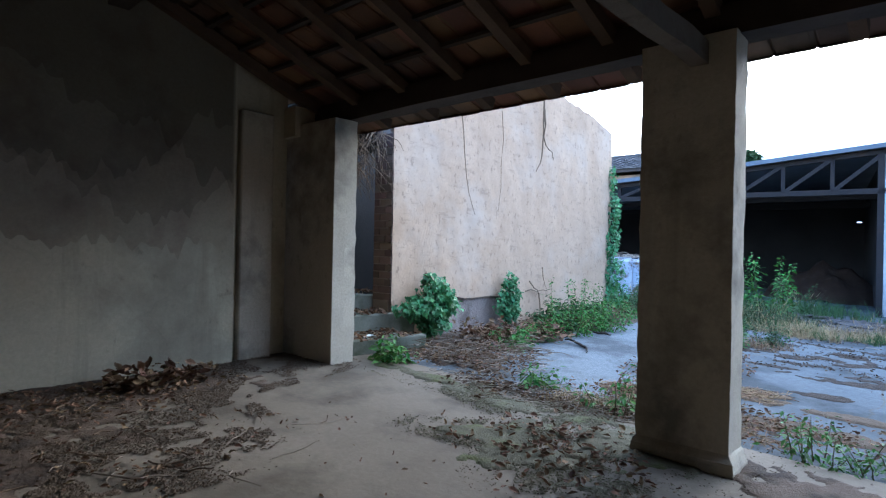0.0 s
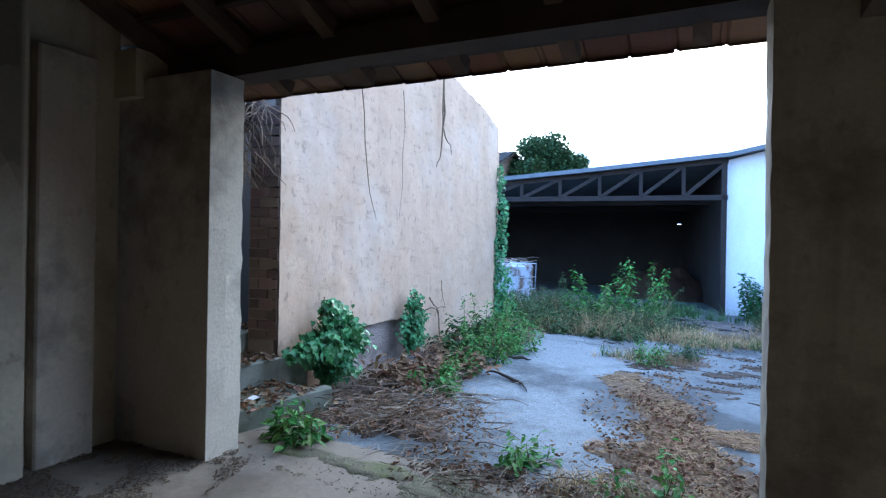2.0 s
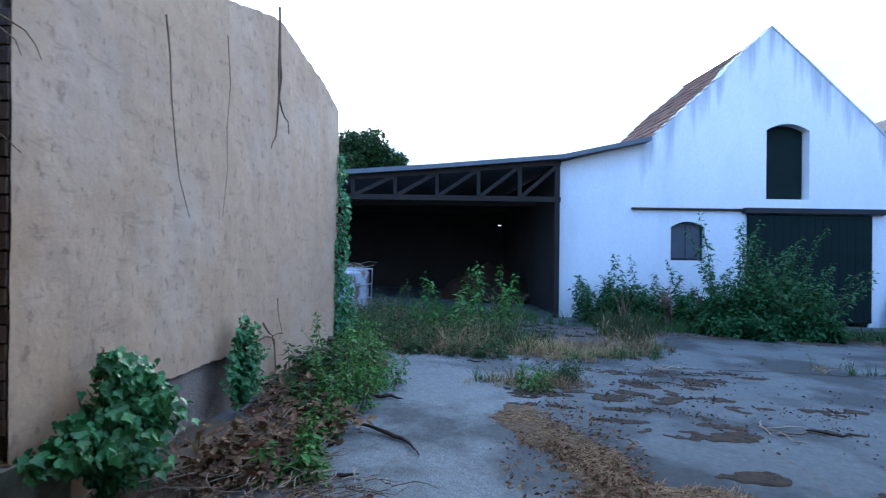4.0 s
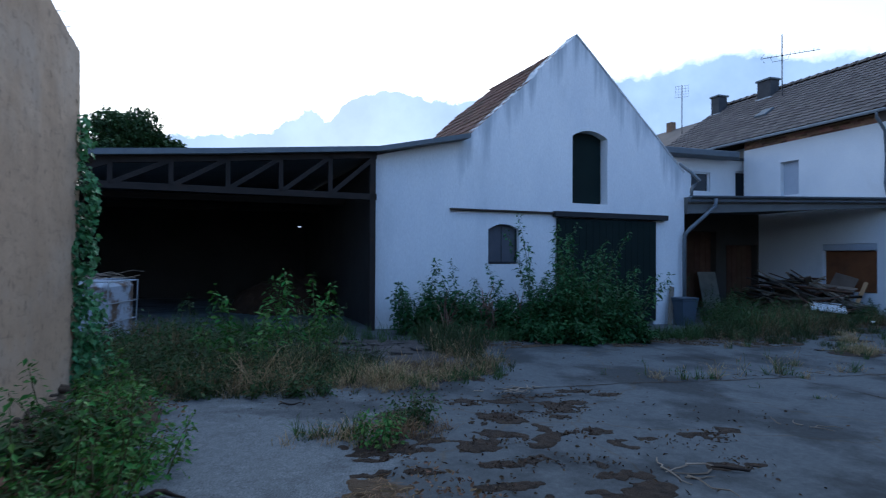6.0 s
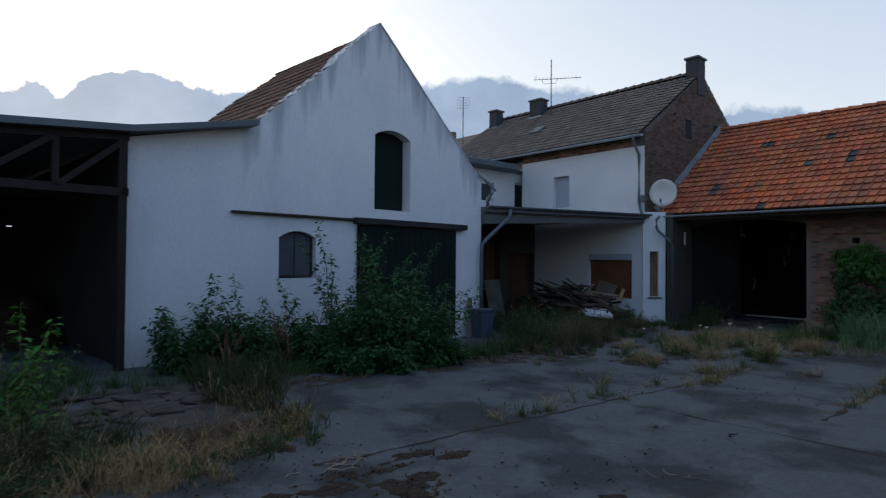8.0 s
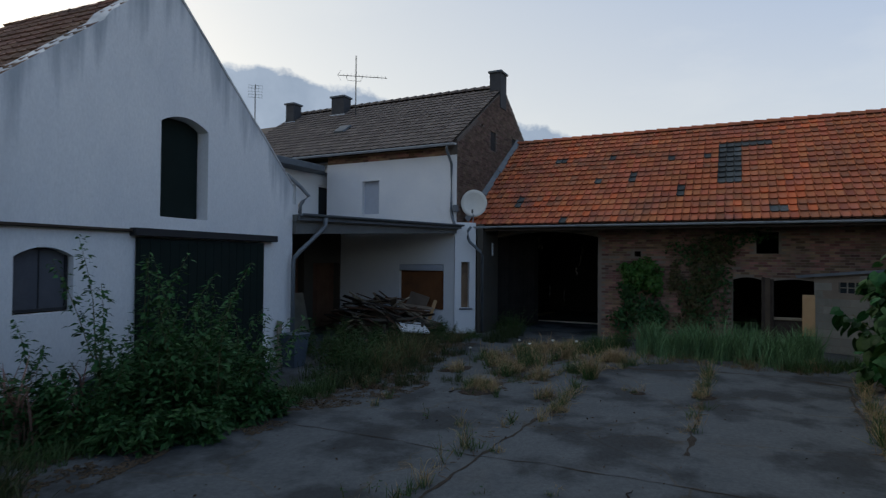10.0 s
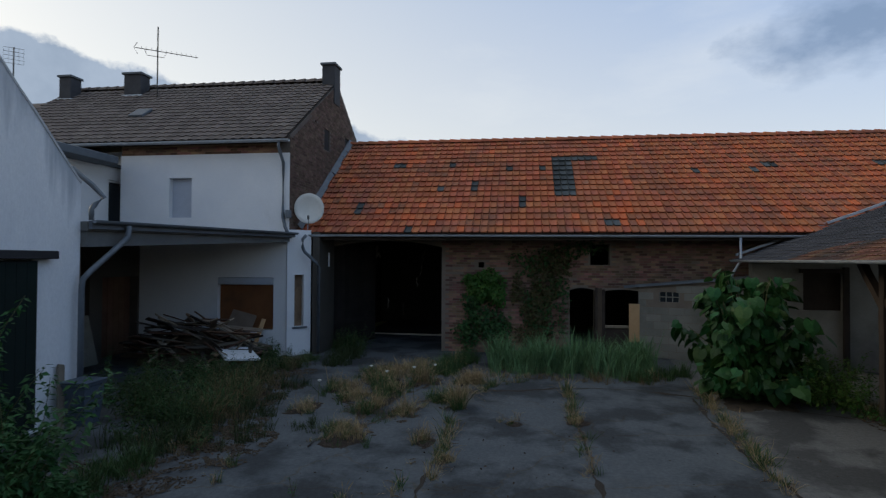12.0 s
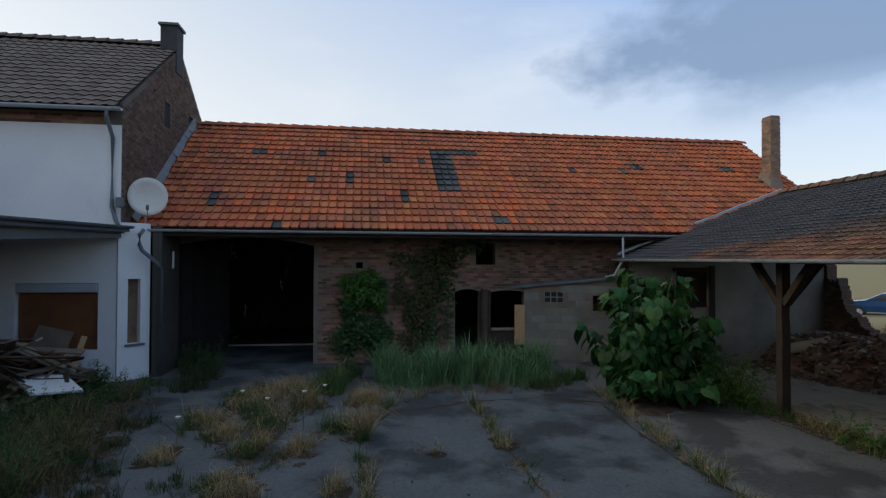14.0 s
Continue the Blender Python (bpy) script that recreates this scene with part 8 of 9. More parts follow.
# middle tufts and slab joints
for x, y, r, h, dry in ((11.8, 10.95, 0.3, 0.55, 1), (11.3, 11.5, 0.4, 0.42, 0), (10.6, 11.4, 0.35, 0.35, 0), (10.2, 12.1, 0.3, 0.38, 1), (9.4, 11.6, 0.3, 0.35, 0), (10.2, 10.3, 0.25, 0.32, 0), (9.2, 10.9, 0.25, 0.3, 1), (12.3, 11.8, 0.4, 0.4, 1), (12.9, 12.3, 0.35, 0.32, 0), (8.3, 11.7, 0.2, 0.25, 0), (12.9, 11.1, 0.4, 0.36, 1), (11.2, 12.6, 0.3, 0.3, 0)):
    grass("dry_grass_tuft", ("disc", x, y, r, r * 0.8), 150 if dry else 50, h * 1.35, STRAW, "dry bleached grass tuft in the yard", ears=8, spread=0.6)
    grass("grass_tuft", ("disc", x - 0.1, y + 0.1, r * 1.2, r), 60 if dry else 170, h, GRASS, "green grass tuft in the yard", spread=0.6)
    dirt_film("dirt_film", x, y, r * 1.5, r * 0.9, SOIL, "dark soil round a grass tuft")
for x, y, r, h, n in ((9.6, 11.5, 0.16, 0.5, 110), (11.9, 12.2, 0.35, 0.48, 140), (7.85, 11.5, 0.42, 0.42, 170), (7.8, 10.3, 0.2, 0.42, 80), (11.82, 10.15, 0.16, 0.55, 110), (9.79, 10.0, 0.12, 0.9, 150), (10.25, 12.15, 0.3, 0.5, 110), (9.3, 12.8, 0.35, 0.45, 110), (7.05, 9.9, 0.16, 0.4, 60), (8.9, 8.95, 0.16, 0.25, 26), (9.2, 7.92, 0.25, 0.35, 70), (10.9, 12.6, 0.4, 0.55, 120)):
    grass("dry_grass_tuft", ("disc", x, y, r, r * 0.7), n, h, STRAW, "tall dry bleached grass tuft in the yard", ears=n // 14, spread=0.5)
    grass("grass_tuft", ("disc", x - 0.1, y + 0.05, r * 1.3, r), n // 2, h * 0.7, GRASS, "green grass at the foot of a dry tuft", spread=0.6)
    crust("soil_patch", ((x, y, r * 1.4, r * 0.8),), LITTER_MAT, "dark soil round a grass tuft", 0.04)
grass("dry_grass_stand", ("band", 12.6, 11.9, 14.4, 11.2, 0.6), 620, 0.32, STRAW, "dry bleached grass before the barn gate", ears=60)
grass("grass_stand", ("band", 13.2, 13.6, 15.3, 13.7, 0.5), 700, 0.45, SHADY_GRASS, "green grass before the barn gate")
grass("grass_stand", ("band", 12.5, 10.9, 14.8, 10.3, 0.5), 1300, 0.5, GRASS, "grass before the barn wall", ears=60)
grass("dry_grass_tuft", ("disc", 11.9, 9.9, 0.22, 0.25), 360, 0.5, STRAW, "tall dry grass tuft in a slab joint", ears=20)
for (x0, y0, x1, y1, w, n, h) in ((6.3, 9.9, 8.9, 10.0, 0.12, 500, 0.22), (6.6, 7.95, 11.8, 7.9, 0.13, 900, 0.22), (6.4, 5.75, 12.0, 5.2, 0.16, 1300, 0.26), (7.4, 12.0, 10.9, 9.9, 0.14, 500, 0.18), (2.2, 10.2, 7.0, 10.3, 0.12, 260, 0.18), (10.6, 10.2, 12.6, 8.6, 0.2, 500, 0.25)):
    grass("joint_grass", ("band", x0, y0, x1, y1, w), n // 5, h * 1.5, GRASS, "low green grass along a slab joint", spread=0.8)
    grass("dry_joint_grass", ("band", x0, y0, x1, y1, w * 1.1), n // 5, h * 1.6, STRAW, "low dry grass along a slab joint", spread=0.8, ears=n // 25)
    twigs("joint_debris", ("band", x0, y0, x1, y1, w), 30, 0.16, TWIG, "dark debris along a slab joint", 0.004, 0.0, 0.005)
for x, y, h in ((2.6, 10.2, 0.3), (4.4, 10.3, 0.45), (3.2, 10.15, 0.35), (5.7, 12.5, 0.35), (4.5, 9.9, 0.35), (7.9, 11.5, 0.4), (6.3, 12.6, 0.35), (3.6, 9.0, 0.2), (5.4, 10.8, 0.4), (6.3, 9.95, 0.35), (9.0, 9.2, 0.2)):
    grass("grass_tuft", ("disc", x, y, 0.14, 0.08), 13, h * 0.8, GRASS, "single green grass tuft in a crack", ears=8)
    grass("dry_grass_tuft", ("disc", x + 0.05, y, 0.14, 0.08), 9, h * 0.8, STRAW, "single dry grass tuft in a crack")
for x, y, h in ((2.3, 10.42, 0.32), (2.75, 10.5, 0.25), (3.9, 10.3, 0.4), (4.55, 10.25, 0.35), (5.0, 10.6, 0.22), (1.7, 10.55, 0.2), (3.3, 9.6, 0.16), (5.5, 11.4, 0.3)):
    weeds("crack_weed", x, y, 0.04, 0.04, h, 2, "thin weed stem in a slab crack", SHRUB, 0.03, 8)
# blue-green reeds at the barn
grass("reed_bed", ("band", 14.0, 9.6, 13.9, 5.7, 1.2), 4600, 0.95, REED, "dense blue-green reed grass before the barn", "reeds", 0.3, 1.3)
grass("dry_reed_edge", ("band", 12.5, 10.3, 12.6, 5.6, 0.3), 420, 0.4, DULL_STRAW, "dry straw edge of the reed bed", "reeds", 0.6)
grass("grass_stand", ("band", 12.7, 6.4, 13.6, 5.0, 0.4), 700, 0.4, GRASS, "grass beside the block annex", ears=30)
FACE_B = Matrix.Translation((16.22, 14.75, 0)) @ pose(0, 0, 0, 0, 0, -90)
wall_ivy("ivy_bush", FACE_B, [(4.75, 1.9, 0.5, 0.4), (4.95, 2.2, 0.4, 0.25), (4.5, 2.1, 0.3, 0.25), (5.15, 1.7, 0.3, 0.3)], 1500, 0.09, "bright green creeper bush on the barn wall", IVY_BRIGHT, 0.55)
wall_ivy("ivy_bush", FACE_B, [(4.75, 1.0, 0.6, 0.6), (4.3, 0.6, 0.35, 0.5), (5.2, 0.6, 0.4, 0.5), (4.4, 1.5, 0.25, 0.3)], 1300, 0.09, "dark green creeper at the barn wall foot", IVY_DARK, 0.4)
wall_ivy("wall_ivy", FACE_B, [(6.6, 1.9, 0.5, 0.6), (6.4, 0.9, 0.55, 0.7), (6.5, 2.75, 0.7, 0.35), (7.4, 3.1, 0.7, 0.3), (7.05, 1.6, 0.2, 0.9), (6.0, 2.5, 0.25, 0.3), (6.1, 1.6, 0.2, 0.35), (7.9, 3.2, 0.4, 0.15), (5.7, 2.8, 0.3, 0.2)], 1150, 0.08, "browning ivy over the barn bricks", IVY_DARK, 0.22)
wall_ivy("brown_ivy", FACE_B, [(6.5, 2.0, 0.4, 0.7), (6.9, 2.7, 0.5, 0.4), (6.3, 1.2, 0.4, 0.6), (5.75, 1.9, 0.2, 0.4), (6.2, 0.5, 0.5, 0.4)], 2300, 0.075, "brown withered ivy over the barn bricks", IVY_BROWN, 0.26)
# right foreground
grass("dry_grass_stand", ("band", 7.6, 2.75, 10.6, 2.55, 0.35), 900, 0.35, STRAW, "dry grass along the shed's edge", ears=90)
grass("grass_stand", ("band", 7.6, 2.7, 10.8, 2.6, 0.35), 700, 0.3, GRASS, "green grass along the shed's edge")
weeds("weed_clump", 8.3, 2.7, 0.3, 0.25, 0.4, 12, "green weeds along the shed's edge", leaf=0.06, tall=(3, 0.65))
weeds("weed_clump", 10.1, 2.75, 0.3, 0.25, 0.3, 12, "green weeds at the post's foot", leaf=0.06)
weeds("wild_shrub", 11.2, 3.0, 0.55, 0.5, 1.15, 56, "yellow-green shrub beside the timber post", YELLOW_LEAF, 0.085, 36, 0.5, "shrub", None)
weeds("wild_shrub", 12.0, 3.1, 0.5, 0.45, 1.05, 44, "yellow-green shrub beside the timber post", YELLOW_LEAF, 0.085, 34, 0.5, "shrub", None)
litter("leaf_litter", ("band", 8.0, 2.6, 12.0, 2.4, 0.5), 700, 0.06, LITTER, "brown litter along the shed's edge", 0.012, 0.01)
dirt_film("dirt_film", 9.2, 2.55, 1.7, 0.35, SOIL, "dark soil along the shed's edge")
dirt("dirt_bed", 11.5, 4.2, 1.2, 0.9, SOIL, "dark soil under the broad-leaved bush", 0.04)


def broad_bush(x, y, h, r):
    ob = thing("broadleaf_bush", "large bush with big drooping heart-shaped leaves", "bush", m=Matrix.Translation((x, y, soil(x, y))))
    pos, yaw, tilt, size = [], [], [], []
    for k in range(30):
        a = 2.4 * k + random.uniform(-0.3, 0.3)
        out = r * random.uniform(0.25, 0.95) if k < 20 else r * random.uniform(0.7, 1.05)
        top = h * (1.02 - 0.42 * (out / r) ** 2) * random.uniform(0.8, 1.02) if k < 20 else h * random.uniform(0.2, 0.55)
        pts = [Vector((math.cos(a) * 0.12, math.sin(a) * 0.12, -0.05))]
        for i in range(1, 8):
            t = i / 7
            pts.append(Vector((math.cos(a) * out * t ** 1.2 + random.gauss(0, 0.02), math.sin(a) * out * t ** 1.2 + random.gauss(0, 0.02), top * t ** 0.8)))
        part("branch", Build().tube(pts, [0.028, 0.025, 0.022, 0.019, 0.016, 0.013, 0.01, 0.006], 6), STEM, ob)
        for j in range(56):
            t = 0.08 + 0.92 * (j / 55)
            f = min(t * 7, 6.999)
            p = pts[int(f)].lerp(pts[int(f) + 1], f - int(f))
            ly = a + random.gauss(0, 1.1) + (math.pi if random.random() < 0.12 else 0)
            reach = random.uniform(0.08, 0.32)
            pos.append((p.x + math.cos(ly) * reach, p.y + math.sin(ly) * reach, p.z + random.uniform(-0.12, 0.1)))
            yaw.append(ly)
            tilt.append(random.gauss(0.85, 0.5))
            size.append(random.uniform(0.1, 0.32))
    n = len(pos)
    part("leaves", many("leaves", BIG_LEAF, BIG_F, poses(np.array(pos), np.array(yaw), np.array(tilt), rng.normal(0, 0.6, n), np.array(size))), BIGLEAF, ob, smooth=False)
    return ob


dirt("dirt_bed", 12.0, 0.6, 3.6, 2.4, TRODDEN, "trodden dirt floor in the open shed", 0.04)
broad_bush(11.55, 4.35, 2.6, 1.15)


def round_tree(x, y, h, r, label):
    ob = thing("tree", label, "tree", m=Matrix.Translation((x, y, soil(x, y))))
    part("trunk", Build().tube([(0, 0, -0.1), (0.05, 0, h * 0.3), (-0.05, 0.1, h * 0.6), (0, 0, h * 0.85)], [0.22, 0.18, 0.13, 0.05], 9), TWIG, ob)
    pos = []
    for k in range(60):
        a, e = random.uniform(0, 6.28), random.uniform(-0.3, 1.0)
        rr = r * random.uniform(0.45, 0.95)
        c = Vector((math.cos(a) * rr * math.sqrt(max(0.05, 1 - e * e * 0.8)), math.sin(a) * rr * math.sqrt(max(0.05, 1 - e * e * 0.8)), h - r + e * r * 0.85))
        if k < 14:
            part("limb", Build().tube([(0, 0, h * 0.5), (c.x * 0.5, c.y * 0.5, (h * 0.5 + c.z) / 2 + 0.1), tuple(c)], [0.07, 0.045, 0.015], 6), TWIG, ob)
        q = rng.normal(0, 1, (260, 3))
        q *= (0.42 * r * 0.75 * rng.uniform(0.3, 1, 260) ** 0.4 / np.linalg.norm(q, axis=1))[:, None]
        pos.append(q + np.array(c))
    pos = np.concatenate(pos)
    n = len(pos)
    part("crown", many("crown", LEAF, LEAF_F, poses(pos, rng.uniform(0, 6.28, n), rng.normal(0.4, 0.5, n), rng.normal(0, 0.5, n), rng.uniform(0.12, 0.24, n))), TREE_LEAF, ob)
    return ob


round_tree(-7.9, 30.3, 7.15, 1.9, "dense round dark green tree beside the brick house")
round_tree(-6.9, 30.7, 6.3, 1.5, "lower dark green tree beside the brick house")
# white umbels
for i in range(5):
    x, y = 11.3 + random.gauss(0, 0.7), 11.5 + random.gauss(0, 0.6)
    hgt = random.uniform(0.35, 0.6)
    fl = thing("wild_carrot", "white umbel flower on a thin stem", "flower", "wild flowers", m=Matrix.Translation((x, y, soil(x, y))))
    part("stem", Build().tube([(0, 0, -0.02), (0.01, 0.01, hgt * 0.5), (0.03, 0, hgt)], 0.005, 5), STEM, fl)
    b = Build()
    for k in range(18):
        a, r_ = 2.4 * k, 0.036 * math.sqrt(k / 18)
        c = Vector((0.03 + math.cos(a) * r_, math.sin(a) * r_, hgt + 0.03 - r_ * 0.25))
        b.tube([(0.03, 0, hgt - 0.01), tuple(c)], 0.0015, 3, False)
        b.cbox(c.x - 0.008, c.x + 0.008, c.y - 0.008, c.y + 0.008, c.z, c.z + 0.008, 0.002)
    part("umbel", b, FLOWER, fl)

# ---- loose things ----
# liquid container in a wire cage
ibc = thing("container_tank", "dirty white plastic liquid container in a steel cage", "container", m=Matrix.Translation((-5.15, 13.55, soil(-5.15, 13.5) - 0.02)) @ pose(0, 0, 0, 0, 2, -14) @ Matrix.Diagonal((0.9, 0.9, 0.9, 1)))
part("bottle", Build().cbox(-0.56, 0.56, -0.48, 0.48, 0.15, 1.13, 0.07), TANK_WHITE, ibc)
pal = part("pallet", Build().cbox(-0.6, 0.6, -0.5, 0.5, 0.1, 0.14, 0.008), DARK_STEEL, ibc)
for x in (-0.5, 0, 0.5):
    part("foot", Build().cbox(x - 0.06, x + 0.06, -0.5, 0.5, 0.0, 0.1, 0.008), DARK_STEEL, pal)
for z in (0.2, 0.5, 0.8, 1.14):
    part("cage_ring", Build().tube([(-0.59, -0.5, z), (0.59, -0.5, z), (0.59, 0.5, z), (-0.59, 0.5, z), (-0.59, -0.5, z)], 0.011, 6), ZINC, ibc)
for i in range(5):
    x = -0.59 + 0.295 * i
    for y in (-0.5, 0.5):
        part("cage_bar", Build().tube([(x, y, 0.14), (x, y, 1.15)], 0.011, 6), ZINC, ibc)
part("lid", Build().tube([(0, 0, 1.12), (0, 0, 1.16)], 0.09, 14), RUBBER, ibc)
twigs("vine_tangle", ("disc", -5.15, 13.4, 0.4, 0.35), 26, 0.6, TWIG_LIGHT, "dry vines on top of the container", 0.03, 1.03, 0.006)

# hay heap in the truss shed
def heap(name, x, y, rx, ry, h, material, label, n=18, category="heap"):
    b = Build()
    for j in range(n + 1):
        for i in range(n + 1):
            u, v = 2 * i / n - 1, 2 * j / n - 1
            k = max(0, 1 - u * u - v * v * 0.95)
            px, py = x + u * rx, y + v * ry
            b.v.append((px, py, soil(px, py) - 0.03 + h * k ** 0.7 * (1 + 0.35 * noise.noise(Vector((px * 2.3, py * 2.3, 1)))) + 0.05 * k * noise.noise(Vector((px * 9, py * 9, 3)))))
    b.f = [(j * (n + 1) + i, j * (n + 1) + i + 1, (j + 1) * (n + 1) + i + 1, (j + 1) * (n + 1) + i) for j in range(n) for i in range(n)]
    return part(name, b, material, None, label, True, category=category, kind="stuff")


RUST_HAY = paint("rotten_hay", (0.04, 0.022, 0.012), (0.065, 0.036, 0.02), 0.95, 4, 40, 0.9, third=(0.08, 0.05, 0.03), third_scale=3, depth=0.03)
heap("hay_heap", -1.9, 19.5, 1.5, 1.2, 0.95, RUST_HAY, "heap of rotten rust-brown hay in the shed")

# rubbish under the carport
def plank(x, y, z, l_, w, t, yaw, tip, material, label, roll=0):
    return part("plank", Build().cbox(-l_ / 2, l_ / 2, -w / 2, w / 2, -t / 2, t / 2, 0.004), material, None, label, m=Matrix.Translation((x, y, z)) @ pose(0, 0, 0, roll, -tip, yaw), category="plank", group="rubbish under the carport")


WOOD_GREY = paint("greyed_board", (0.11, 0.09, 0.07), (0.17, 0.14, 0.11), 0.88, 4, 70, 0.5, island=0.5, random_hue=0.015)
heap("rubbish_heap", 13.1, 17.3, 0.85, 1.5, 0.8, SOIL, "heap of dark rubbish under the carport")
random.seed(21)
for i in range(95):
    a, r = random.uniform(0, 6.28), math.sqrt(random.random())
    x, y = 13.05 + math.cos(a) * r * 0.8, 17.2 + math.sin(a) * r * 1.6
    z = soil(x, y) + 0.9 * max(0, 1 - r * r) ** 0.7 + 0.06 + random.uniform(0, 0.25)
    plank(x, y, z, random.uniform(0.6, 1.7), random.uniform(0.06, 0.22), random.uniform(0.015, 0.04), random.gauss(-45, 38), random.gauss(-13, 13), random.choice((WOOD_BOARD, WOOD_DARK, WOOD_GREY, WOOD_RED, WOOD_GREY)), "broken weathered board on the rubbish heap", random.uniform(-25, 25))
for i in range(16):
    plank(random.uniform(11.9, 12.9), random.uniform(15.75, 16.5), soil(12.3, 16.2) + 0.1 + 0.02 * i, random.uniform(0.7, 1.6), random.uniform(0.06, 0.2), 0.025, random.uniform(-10, 70), random.gauss(6, 9), random.choice((WOOD_BOARD, WOOD_GREY, WOOD_DARK, WOOD_STAIN)), "loose board slid off the rubbish heap", random.uniform(-20, 20))
for i in range(5):
    plank(12.2 + 0.2 * random.random(), 16.15 + 0.12 * i, soil(12.3, 16.2) + 0.06 + 0.045 * i, 1.5, 0.14, 0.03, 25 + random.uniform(-8, 8), random.uniform(-3, 3), WOOD_BOARD, "pale board at the heap's foot")
part("white_panel", Build().cbox(-0.62, 0.62, -0.42, 0.42, -0.03, 0.03, 0.012), HOUSE_WHITE, None, "broken white panel lying on boards", m=Matrix.Translation((12.62, 15.85, soil(12.62, 15.85) + 0.4)) @ pose(0, 0, 0, 5, -7, 40), category="panel")
part("board_sheet", Build().cbox(-0.36, 0.36, -0.012, 0.012, 0.0, 0.95, 0.006), WOOD_BOARD, None, "chipboard sheet leaning under the window", m=Matrix.Translation((13.95, 16.72, 0.36)) @ pose(0, 0, 0, -20, 14, -90), category="board")
part("board_sheet", Build().cbox(-0.06, 0.06, -0.012, 0.012, 0.0, 0.75, 0.006), WOOD_PALE, None, "short board leaning under the window", m=Matrix.Translation((14.1, 16.12, 0.35)) @ pose(0, 0, 0, -18, 12, -90), category="board")
part("rubble_bank", Build().cbox(13.5, 14.45, 15.7, 17.8, 0.0, 0.34, 0.1), SOIL, None, "low bank of rubbish along the wall", category="heap")
part("board_sheet", Build().cbox(-0.38, 0.38, -0.012, 0.012, 0.0, 1.27, 0.006), BLOCK, None, "grey sheet leaning in the carport", m=Matrix.Translation((12.1, 19.55, 0.02)) @ pose(0, 0, 0, -14, 0, 0), category="board")

# bin and leaning plank by the barn corner
BIN_X, BIN_Y = 7.80, 16.00
waste_bin = thing("waste_bin", "faded blue-grey plastic bin beside the barn corner", "bin", m=Matrix.Translation((BIN_X, BIN_Y, soil(BIN_X, BIN_Y))) @ Matrix.Scale(0.86, 4))
b = Build()
ring = []
for z, w in ((0.0, 0.2), (0.72, 0.27), (0.76, 0.29), (0.79, 0.29)):
    ring += [(w * sx, w * 0.9 * sy, z) for sx, sy in ((-1, -1), (1, -1), (1, 1), (-1, 1))]
b.add(ring, [(4 * i + k, 4 * i + (k + 1) % 4, 4 * i + 4 + (k + 1) % 4, 4 * i + 4 + k) for i in range(3) for k in range(4)] + [(3, 2, 1, 0)])
BIN_GREY = paint("faded_bin_plastic", (0.07, 0.09, 0.115), (0.095, 0.115, 0.14), 0.6, 2, 40, 0.3)
part("body", b, BIN_GREY, waste_bin)
part("lid", Build().cbox(-0.3, 0.3, -0.28, 0.28, 0.792, 0.84, 0.015), BIN_GREY, waste_bin)
part("plank", Build().cbox(-0.07, 0.07, -0.015, 0.015, 0.0, 1.05, 0.005), WOOD_GREY, None, "dark weathered plank leaning on the barn corner", m=Matrix.Translation((BIN_X - 0.42, BIN_Y + 0.05, soil(BIN_X - 0.42, BIN_Y))) @ pose(0, 0, 0, -14, 16, 0), category="plank")
part("blue_drum", Build().tube([(0, 0, 0.0), (0, 0, 0.02), (0, 0, 0.28), (0, 0, 0.32), (0, 0, 0.58), (0, 0, 0.6)], [0.2, 0.22, 0.225, 0.22, 0.22, 0.19], 16), BLUE_PLASTIC, None, "blue plastic drum hidden in the shrubs", True, m=Matrix.Translation((2.9, 15.1, soil(2.9, 15.1))), category="drum")

# satellite dish
dish = thing("satellite_dish", "large cream satellite dish on a wall bracket", "satellite dish", m=Matrix.Translation((14.9, 14.91, 4.17)))
face = look((0, 0, 0), (-0.95, -0.36, 0.1)) @ Matrix.Identity(4)
b = Build()
na = 36
b.v.append(tuple(face @ Vector((0, 0, 0.06))))
for j in range(1, 5):
    r = 0.42 * j / 4
    for i in range(na):
        a = 2 * math.pi * i / na
        b.v.append(tuple(face @ Vector((r * math.cos(a), r * math.sin(a) * 1.06, 0.06 - 0.1 * (j / 4) ** 2))))
b.f += [(0, 1 + i, 1 + (i + 1) % na) for i in range(na)]
for j in range(3):
    for i in range(na):
        p, q = 1 + j * na + i, 1 + j * na + (i + 1) % na
        b.f.append((p, p + na, q + na, q))
refl = part("reflector", b, DISH, dish, "", True)
refl.modifiers.new("thick", "SOLIDIFY").thickness = 0.012
part("feed_arm", Build().tube([tuple(face @ Vector((0, -0.44, 0.0))), tuple(face @ Vector((0.02, -0.36, -0.42)))], 0.012, 6), ZINC, dish)
part("feed_horn", Build().tube([tuple(face @ Vector((0.02, -0.37, -0.40))), tuple(face @ Vector((0.02, -0.28, -0.46)))], [0.035, 0.028], 8), SOFFIT, dish)
part("bracket", Build().tube([tuple(face @ Vector((0, 0, 0.06))), (0.2, 0.1, -0.02), (0.2, 0.12, -0.62)], 0.022, 8), ZINC, dish)
part("downpipe", Build().tube([(14.66, 14.9, 3.4), (14.59, 14.97, 3.28), (14.59, 14.97, 3.06), (14.63, 14.93, 2.93), (14.84, 14.65, 2.62), (14.88, 14.6, 2.5), (14.88, 14.6, 0.1)], 0.045, 10), PIPE_DARK, None, "dark kinked rainwater pipe beside the gate", True, category="pipe")

